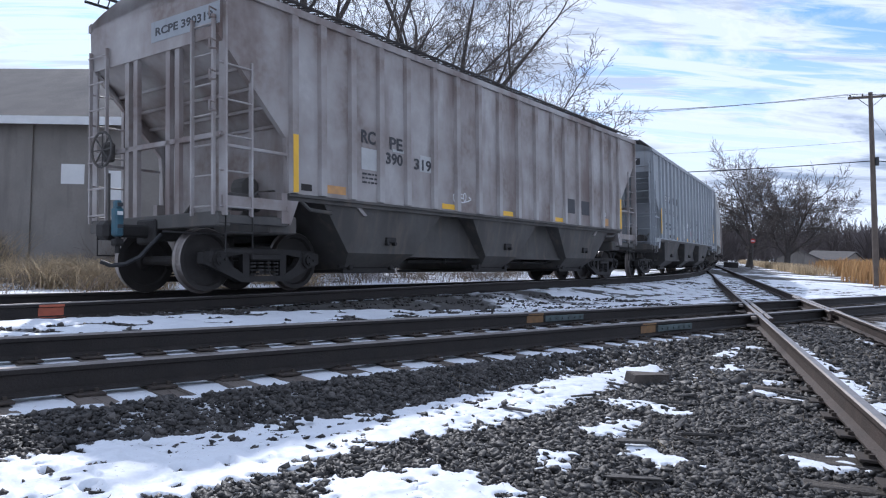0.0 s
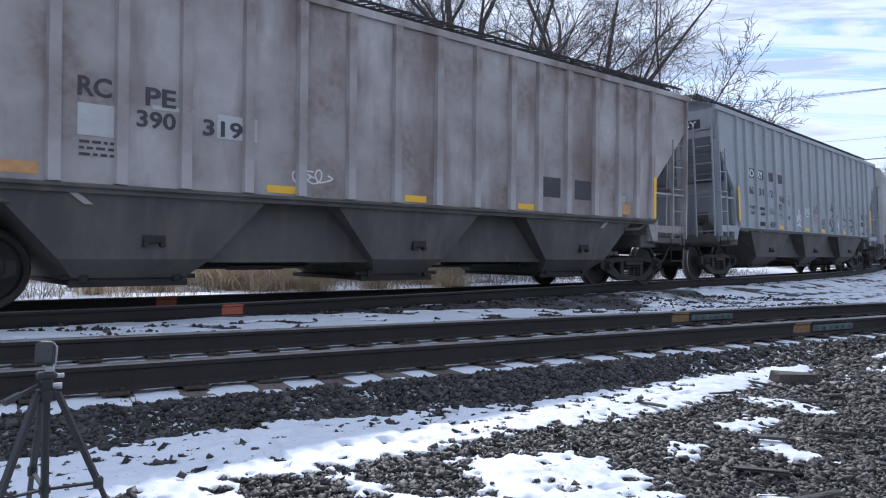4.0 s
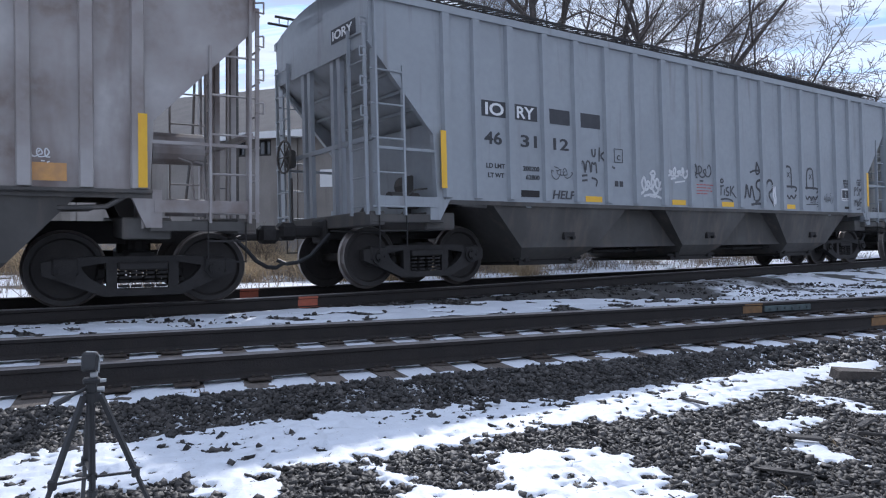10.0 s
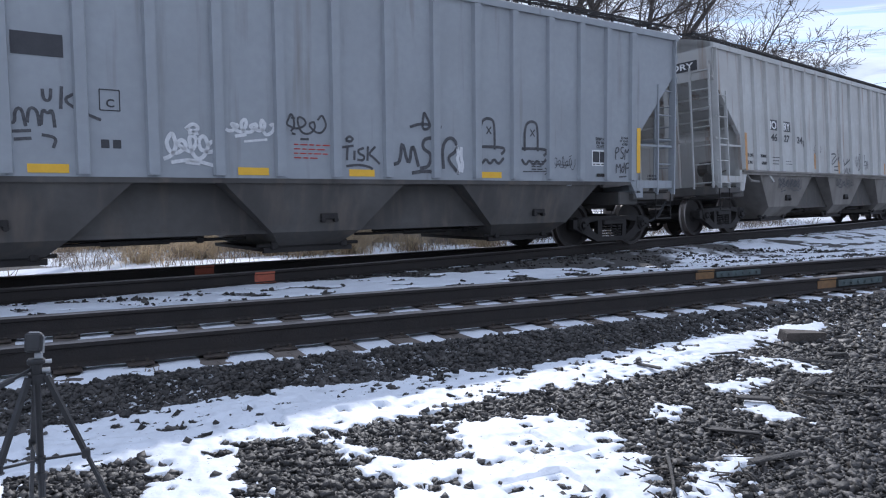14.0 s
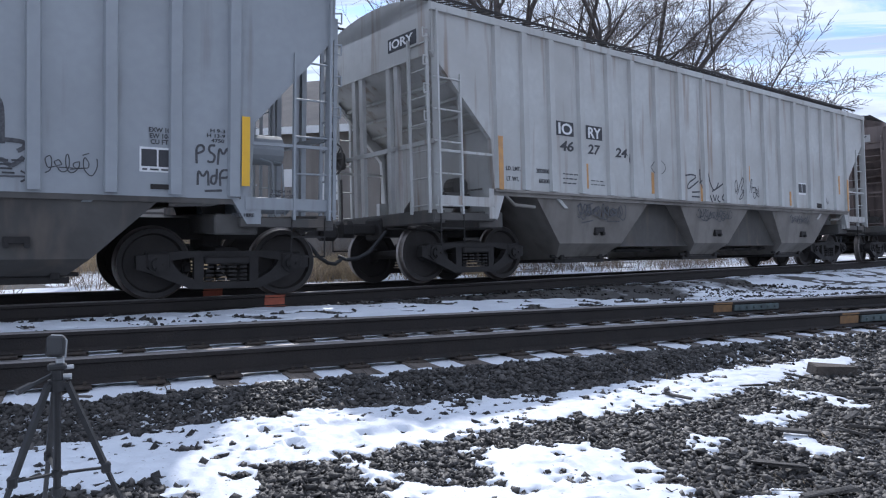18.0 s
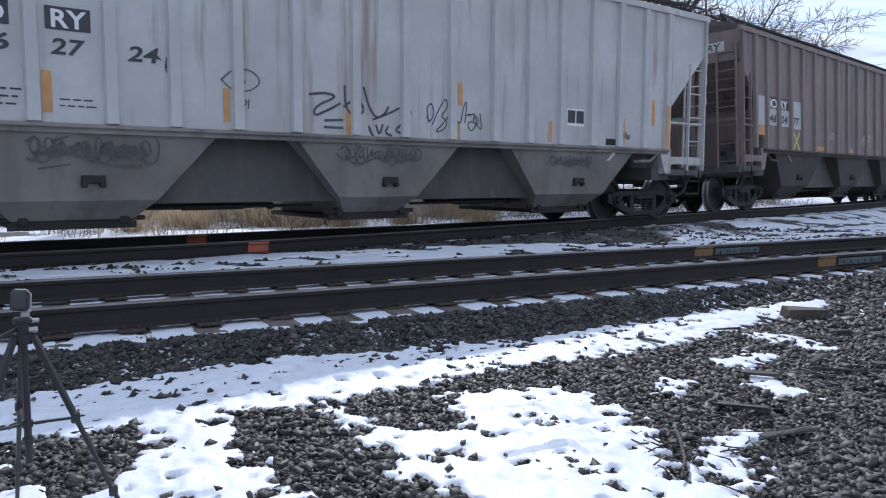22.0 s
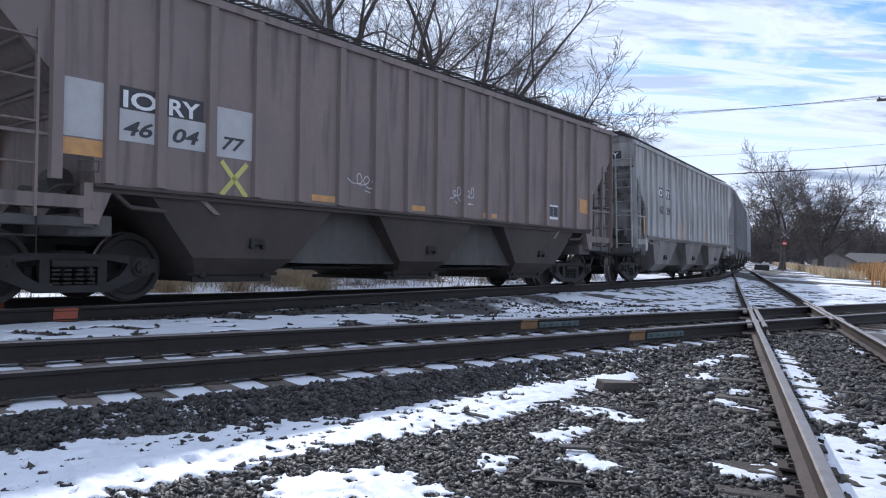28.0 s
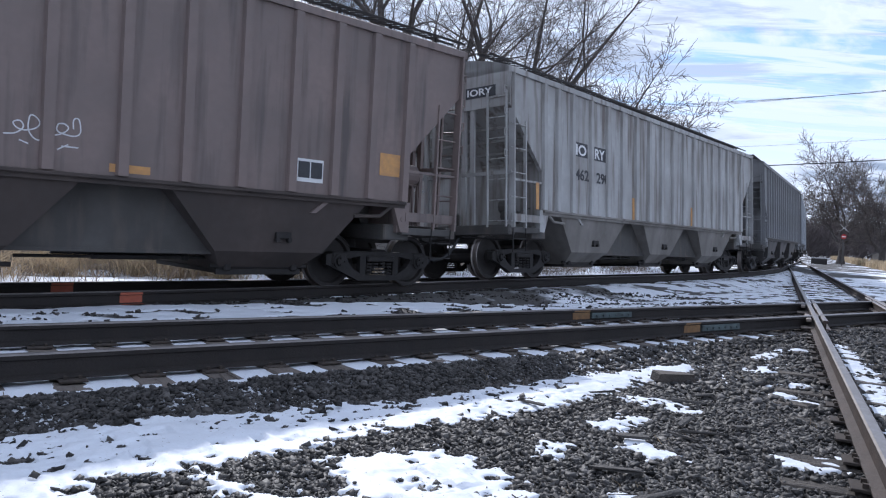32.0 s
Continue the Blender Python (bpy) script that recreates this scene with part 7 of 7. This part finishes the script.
def build_mast():
    """A railway signal mast on a concrete foot, with its ladder standing off to one side."""
    root = tagged(new("signal_mast"), "tall dark steel signal mast with a ladder and concrete foot", "signal mast")
    x, y = 2.28, 19.95
    root.location = (x, y, float(ground_z(x, y)))
    bm = bmesh.new()
    box(bm, (0, 0, 0.17), (0.86, 0.86, 0.42), bevel=0.025)
    part("concrete_foot", bm, M["concrete"], root, "grey concrete foot")
    bm = bmesh.new()
    box(bm, (0, 0, 0.40), (0.52, 0.52, 0.05), bevel=0.008)
    part("base_plate", bm, M["mast"], root)
    for sx in (-1, 1):
        for sy in (-1, 1):
            bm = bmesh.new()
            tube(bm, (sx * 0.21, sy * 0.21, 0.42), (sx * 0.21, sy * 0.21, 0.49), 0.025, 6)
            part("anchor_bolt", bm, M["mast"], root)
    bm = bmesh.new()
    tube(bm, (0, 0, 0.42), (0, 0, 6.85), 0.14, 16)
    tube(bm, (0, 0, 6.85), (0, 0, 6.97), 0.14, 16, 0.11)
    part("lower_tube", bm, M["mast"], root)
    bm = bmesh.new()
    tube(bm, (0, 0, 6.9), (0, 0, 10.4), 0.11, 16)
    part("upper_tube", bm, M["mast"], root)
    bm = bmesh.new()
    tube(bm, (0, 0, 5.52), (0, 0, 5.66), 0.165, 16)
    for s in (-1, 1):
        box(bm, (s * 0.25, 0, 5.59), (0.16, 0.06, 0.10), bevel=0.01)
    part("collar", bm, M["mast"], root)
    # ladder, turned nearly edge on to the railway
    d = Vector((0.24, 0.97, 0)) * 0.20
    foot = Vector((0.60, -0.70, -0.02))
    for s in (-1, 1):
        bm = bmesh.new()
        bar(bm, foot + d * s, foot + d * s + Vector((0, 0.25, 10.2)), 0.05, 0.02)
        part("ladder_stile", bm, M["mast"], root)
    for k in range(32):
        p = foot + Vector((0, 0.25 * k / 32, 0.35 + 0.305 * k))
        bm = bmesh.new()
        tube(bm, p - d, p + d, 0.011, 6)
        part("ladder_rung", bm, M["mast"], root)
    for z in (2.2, 7.2, 9.6):
        for s in (-1, 1):
            bm = bmesh.new()
            bar(bm, (0.08, -0.08 + 0.1 * s, z), foot + d * s + Vector((0, 0.25 * z / 10.2, z)), 0.035, 0.02)
            part("ladder_bracket", bm, M["mast"], root)
    bm = bmesh.new()
    bent_tube(bm, [(-0.30, 0, 10.3), (-0.34, -0.02, 5.6), (-0.42, -0.05, 3.5), (-0.62, -0.1, 1.6)], 0.035, 8)
    part("conduit", bm, M["mast"], root)
    bm = bmesh.new()
    box(bm, (-0.45, -0.12, 1.52), (0.55, 0.35, 0.05))
    part("step", bm, M["mast"], root)
    for k, ch in enumerate("DAR K"):
        if ch != " ":
            words(ch, 0.19, M["patch"], root, pose(-0.05, -0.142, 2.66 - 0.21 * k, 90, 0, 0), "graffiti", "white sprayed capital letter", 0.10)


def build_far_houses():
    for x, y, rz, w, d, h in ((142, 56, 20, 11, 7, 1.5), (165, 58, 75, 9, 7, 1.7), (186, 61, 10, 12, 7, 1.6)):
        root = tagged(new("house"), "low far house with a snow-dusted roof beyond the field", "house", "far houses")
        root.matrix_basis = pose(x, y, 0, 0, 0, rz)
        bm = bmesh.new()
        prism(bm, [(-d / 2, 0), (d / 2, 0), (d / 2, h), (0, h + 1.6), (-d / 2, h)], -w / 2, w / 2, "x")
        part("wall", bm, M["wall"], root)
        for s in (-1, 1):
            bm = bmesh.new()
            prism(bm, [(s * (d / 2 + 0.5), h - 0.25), (0, h + 1.65), (0, h + 1.85), (s * (d / 2 + 0.5), h - 0.02)], -w / 2 - 0.4, w / 2 + 0.4, "x")
            part("roof_slope", bm, M["roof"], root)
        for k in (-0.3, 0.0, 0.3):
            for s in (-1, 1):
                bm = bmesh.new()
                box(bm, (k * w, s * d / 2, h * 0.55), (1.1, 0.08, 1.1))
                part("window", bm, M["glass"], root)


def build_pole():
    def one(x, y, h, tilt, label):
        root = tagged(new("utility_pole"), label, "utility pole", "utility poles")
        root.matrix_basis = pose(x, y, -0.2, tilt, 0, 0)
        bm = bmesh.new()
        tube(bm, (0, 0, 0), (0, 0, h), 0.17, 12, 0.11)
        part("shaft", bm, M["pole"], root)
        bm = bmesh.new()
        bar(bm, (-0.55, 0.95, h - 0.25), (0.55, -0.95, h - 0.25), 0.10, 0.12)
        for s in (-1, 1):
            bar(bm, (s * 0.30, -s * 0.52, h - 0.3), (0, 0, h - 0.85), 0.03, 0.03)
        part("cross_arm", bm, M["pole"], root)
        for k in (-0.9, -0.35, 0.9):
            bm = bmesh.new()
            lathe_z(bm, [(0.03, 0), (0.055, 0.03), (0.035, 0.06), (0.055, 0.09), (0.02, 0.14)], (0.55 * k, -0.95 * k, h - 0.20))
            part("insulator", bm, M["plastic"], root)
        bm = bmesh.new()
        tube(bm, (0.0, -0.22, h - 4.0), (0.0, -0.22, h - 3.55), 0.10, 10)
        box(bm, (0, -0.12, h - 3.8), (0.1, 0.2, 0.3))
        part("cable_bracket", bm, M["plastic"], root)
        return root

    def lathe_z(bm, prof, at):
        rows = [[bm.verts.new((at[0] + r * math.cos(k * 1.0472), at[1] + r * math.sin(k * 1.0472), at[2] + z)) for k in range(6)] for r, z in prof]
        for a, b in zip(rows, rows[1:]):
            for k in range(6):
                bm.faces.new((a[k], a[(k + 1) % 6], b[(k + 1) % 6], b[k]))
        bm.faces.new(rows[-1])
    px, py, h = 43.65, 13.7, 10.7
    one(px, py, h, -4.0, "leaning weathered wooden utility pole in the field")
    one(20.5, 57.0, h + 0.5, 1, "wooden utility pole behind the trees")
    one(62.0, -26.0, h, 1, "wooden utility pole beyond the field")
    # cables
    top = Vector((px, py + 0.74, h - 0.2))
    for a, b, drop, r in ((Vector((0.45, -0.8, -0.1)), Vector((20.8, 56.4, h)), 1.0, 0.012), (Vector((-0.2, 0.3, -0.1)), Vector((20.4, 57.3, h)), 1.15, 0.012), (Vector((-0.5, 0.85, -0.1)), Vector((20.1, 57.8, h)), 1.3, 0.012),
                           (Vector((0.25, -0.1, -2.6)), Vector((20.4, 57, h - 2.4)), 1.2, 0.008), (Vector((0.30, -0.2, -3.7)), Vector((20.4, 57, h - 3.6)), 1.2, 0.030),
                           (Vector((0.45, -0.8, -0.1)), Vector((62.3, -26.8, h)), 0.7, 0.012), (Vector((-0.5, 0.85, -0.1)), Vector((61.6, -25.2, h)), 0.7, 0.012), (Vector((0.30, -0.2, -3.7)), Vector((62, -26, h - 3.6)), 0.9, 0.030)):
        p0 = top + a
        pts = [p0.lerp(b, k / 16) - Vector((0, 0, drop * 4 * (k / 16) * (1 - k / 16))) for k in range(17)]
        tagged(new("overhead_cable", boughs_mesh("overhead_cable", [(3, [(p, r) for p in pts])], M["wire"])), "thin black overhead cable hung between poles", "cable", "overhead cables")
    bm = bmesh.new()
    bar(bm, (px, py + 0.6, h - 1.6), (px + 4.5, py - 5.0, 0), 0.012, 0.012)
    tagged(mesh_ob("guy_wire", bm, M["wire"]), "steel guy wire staying the leaning pole", "cable")


def build_crossbuck():
    root = tagged(new("crossing_sign"), "level crossing post with crossed white boards and a red plate", "sign")
    x, y = 83.3, 38.4
    root.matrix_basis = pose(x, y, 0, 0, 0, -62)
    bm = bmesh.new()
    tube(bm, (0, 0, -0.1), (0, 0, 4.6), 0.07, 10)
    part("post", bm, M["mast"], root)
    for s in (-1, 1):
        bm = bmesh.new()
        bar(bm, (-0.40, -0.09 - 0.01 * s, 4.2 - s * 0.36), (0.40, -0.09 - 0.01 * s, 4.2 + s * 0.36), 0.02, 0.17, (0, 1, 0))
        part("cross_board", bm, M["white"], root)
    bm = bmesh.new()
    tube(bm, (0, -0.11, 3.25), (0, -0.09, 3.25), 0.28, 8)
    part("stop_plate", bm, M["sign_red"], root, "red eight-sided plate")
    bm = bmesh.new()
    box(bm, (0, -0.116, 3.25), (0.34, 0.006, 0.11))
    part("plate_mark", bm, M["white"], root)
    bm = bmesh.new()
    box(bm, (-2.2, 1.0, 0.35), (1.6, 0.9, 0.7), bevel=0.08)
    ob = mesh_ob("switch_stand", bm, M["iron"])
    ob.matrix_basis = root.matrix_basis.copy()
    tagged(ob, "squat dark relay box beside the crossing", "box")


# ---------------------------------------------------------------- small things in the foreground
def build_tripod():
    x, y = -0.128, 2.95
    K = 1.45                       # drawn at two thirds of its size, then enlarged
    z0 = float(ground_z(x, y))
    root = tagged(new("tripod"), "small black camera tripod standing in the snow", "tripod")
    root.location = (x, y, z0)
    hub = (0.772 - z0) / K
    for a in (100, 218, 338):
        c, s = math.cos(radians(a)), math.sin(radians(a))
        d = Vector((c, s, 0))
        top, k1, k2, foot = [d * (0.022 + 0.22 * (1 - f)) + Vector((0, 0, hub * f)) for f in (1.0, 0.61, 0.25, 0.0)]
        bm = bmesh.new()
        bar(bm, top, k1, 0.013, 0.011)
        bar(bm, k1, k2, 0.010, 0.008)
        bar(bm, k2, foot, 0.009, 0.008)
        leg = part("leg", bm, M["plastic"], root)
        for p in (k1, k2):
            bm = bmesh.new()
            box(bm, p, (0.020, 0.018, 0.026), bevel=0.004)
            part("clamp", bm, M["plastic"], leg)
        bm = bmesh.new()
        tube(bm, foot - Vector((0, 0, 0.005)), foot + Vector((0, 0, 0.02)), 0.009, 8)
        part("rubber_foot", bm, M["rubber"], leg)
        bm = bmesh.new()
        bar(bm, (0, 0, hub * 0.585), k1, 0.008, 0.005)
        part("brace", bm, M["plastic"], root)
    bm = bmesh.new()
    tube(bm, (0, 0, hub * 0.40), (0, 0, hub + 0.03), 0.0085, 10)
    part("centre_column", bm, M["plastic"], root)
    for a, b, r in ((0.49, 0.52, 0.013), (0.57, 0.60, 0.012)):
        bm = bmesh.new()
        tube(bm, (0, 0, hub * a), (0, 0, hub * b), r, 10)
        part("column_collar", bm, M["plastic"], root)
    bm = bmesh.new()
    tube(bm, (0, 0, hub - 0.018), (0, 0, hub + 0.006), 0.020, 14)
    tube(bm, (0, 0, hub + 0.006), (0, 0, hub + 0.030), 0.013, 12)
    box(bm, (0, 0, hub + 0.036), (0.040, 0.034, 0.014), bevel=0.004)
    part("head", bm, M["plastic"], root)
    bm = bmesh.new()
    bar(bm, (-0.01, 0, hub + 0.018), (-0.050, -0.03, hub + 0.004), 0.007)
    tube(bm, (-0.050, -0.03, hub + 0.004), (-0.078, -0.05, hub - 0.006), 0.008, 8)
    part("pan_handle", bm, M["plastic"], root)
    bm = bmesh.new()
    tube(bm, (0.012, 0, hub + 0.012), (0.030, 0, hub + 0.012), 0.007, 8)
    tube(bm, (0.012, 0, hub + 0.034), (0.034, 0, hub + 0.034), 0.005, 8)
    part("crank", bm, M["galv"], root)
    bm = bmesh.new()
    box(bm, (0.006, 0.0, hub + 0.050), (0.018, 0.018, 0.016), bevel=0.003)
    bent_tube(bm, [(0.016, 0, hub + 0.055), (0.019, 0, hub + 0.095), (0.010, 0, hub + 0.106), (-0.012, 0, hub + 0.108)], 0.0025, 6)
    part("clip", bm, M["galv"], root, "thin bright metal clip")
    ph = tagged(new("small_camera"), "small black camera clipped on the tripod's head", "camera")
    ph.matrix_basis = pose(x - 0.004, y, z0 + (hub + 0.083) * K, -4, 2, -12)
    bm = bmesh.new()
    box(bm, (0, 0, 0), (0.038, 0.024, 0.048), bevel=0.005)
    part("case", bm, M["plastic"], ph)
    bm = bmesh.new()
    box(bm, (0, -0.0125, 0.002), (0.030, 0.001, 0.036))
    part("screen", bm, M["phone"], ph)
    bm = bmesh.new()
    tube(bm, (0, 0.010, 0.010), (0, 0.018, 0.010), 0.009, 14)
    part("lens", bm, M["phone"], ph)
    for thing in (root, ph):
        for ob in thing.children_recursive:
            ob.data.transform(Matrix.Scale(K, 4))


def build_bits():
    bm = bmesh.new()
    box(bm, (0, 0, 0), (0.37, 0.18, 0.10), bevel=0.010)
    rng = random.Random(3)
    for v in bm.verts:
        v.co += Vector([rng.uniform(-0.01, 0.01) for _ in range(3)])
    ob = mesh_ob("wood_block", bm, M["tie"])
    ob.matrix_basis = pose(5.98, 4.42, 0.085, 2, 1, -22)
    tagged(ob, "weathered grey timber offcut lying in the snow", "wood block")

    def stick(pts, r, label, mat="driftwood"):
        ob = new("stick", boughs_mesh("stick", [(1, [(Vector(p), r * (1 - 0.12 * i)) for i, p in enumerate(pts)])], M[mat]))
        tagged(ob, label, "stick", "sticks and chips")
    stick([(2.62, 2.68, 0.085), (2.55, 2.60, 0.10), (2.47, 2.51, 0.115), (2.36, 2.38, 0.10), (2.23, 2.27, 0.08)], 0.011, "pale crooked stick lying on the ballast")
    for k in range(34):
        x, y = rng.gauss(2.55, 0.17), rng.gauss(2.52, 0.17)
        a, l, z = rng.uniform(0, 6.28), rng.uniform(0.05, 0.16), float(ground_z(x, y)) + 0.02
        stick([(x + l * f * math.cos(a + 0.4 * f), y + l * f * math.sin(a + 0.4 * f), z + rng.uniform(0, 0.022)) for f in (-0.5, 0, 0.5)], rng.uniform(0.003, 0.006), "dark broken twig lying on the ballast", "old_tie")
    for i in range(16):
        x, y = rng.uniform(2.5, 9), rng.uniform(1.8, 4.4)
        a, l = rng.uniform(0, 6.28), rng.uniform(0.15, 0.5)
        z = float(ground_z(x, y)) + 0.045
        bm = bmesh.new()
        box(bm, (0, 0, 0), (l * 0.7, rng.uniform(0.02, 0.045), 0.018), bevel=0.004)
        for v in bm.verts:
            v.co += Vector((rng.uniform(-0.05, 0.05) * l, rng.uniform(-0.009, 0.009), rng.uniform(-0.005, 0.005)))
        ob = mesh_ob("wood_splinter", bm, M["driftwood"])
        ob.matrix_basis = pose(x, y, z, rng.uniform(-8, 8), rng.uniform(-6, 6), math.degrees(a))
        tagged(ob, "splintered old tie timber on the ballast", "wood splinter", "sticks and chips")


build_trees()
build_plants()
build_shed()
build_annex()
build_mast()
build_far_houses()
build_pole()
build_crossbuck()
build_tripod()
build_bits()

# ---------------------------------------------------------------- what moves
# how far the train has rolled, by the second
ROLL = [
    (0.0, 0.00), (0.5, 0.81), (1.0, 1.61), (1.5, 2.44), (2.0, 3.31), (2.5, 4.20), (3.0, 5.07), (3.5, 5.90), (5.5, 9.31),
    (6.0, 10.22), (6.5, 11.15), (7.0, 12.13), (7.5, 13.14), (8.0, 14.13), (8.5, 15.09), (9.0, 16.06), (9.5, 17.07), (10.0, 18.06),
    (10.5, 19.01), (11.0, 19.97), (11.5, 20.98), (12.0, 22.01), (12.5, 23.01), (13.0, 23.96), (13.5, 24.91), (14.0, 25.91), (14.5, 26.95),
    (15.0, 27.93), (15.5, 28.87), (17.5, 32.96), (18.0, 33.92), (18.5, 34.88), (19.0, 35.88), (19.5, 36.93), (20.0, 37.98), (20.5, 38.99),
    (21.0, 40.04), (21.5, 41.17), (22.0, 42.25), (22.5, 43.28), (23.0, 44.33), (23.5, 45.42), (24.0, 46.50), (24.5, 47.55), (25.0, 48.59),
    (25.5, 49.65), (27.5, 53.69), (28.0, 54.78), (28.5, 55.89), (29.0, 57.00), (29.5, 58.07), (30.0, 59.14), (30.5, 60.22), (31.0, 61.31),
    (31.5, 62.39), (32.0, 63.44),
]


def rolled(t):
    return float(np.interp(t, [r[0] for r in ROLL], [r[1] for r in ROLL]))


def car_pose(s, half):
    """A car with its trucks on the track at s - half and s + half."""
    x0, y0, _ = track_at(s - half)
    x1, y1, _ = track_at(s + half)
    up = float(cant(s))
    return pose((x0 + x1) / 2, (y0 + y1) / 2, RAIL + up / 2, 0, 0, math.degrees(math.atan2(y1 - y0, x1 - x0))) @ pose(0, 0, 0, -math.degrees(up / GAUGE))


def motions():
    times = [r[0] for r in ROLL]
    for n, (car, wheels, mid, half) in enumerate(CARS):
        walk(car, [(t, car_pose(mid - rolled(t), half)) for t in times])
        if n > 4:
            continue
        steps = sorted({round(min(32.0, k * 0.3), 1) for k in range(108)})
        for wheel, u in wheels:
            turn = random.Random(int(u * 100) + n).uniform(0, 360)
            walk(wheel, [(t, pose(u, 0, WHEEL_R, 0, turn - math.degrees(rolled(t) / WHEEL_R), 0)) for t in steps])


motions()
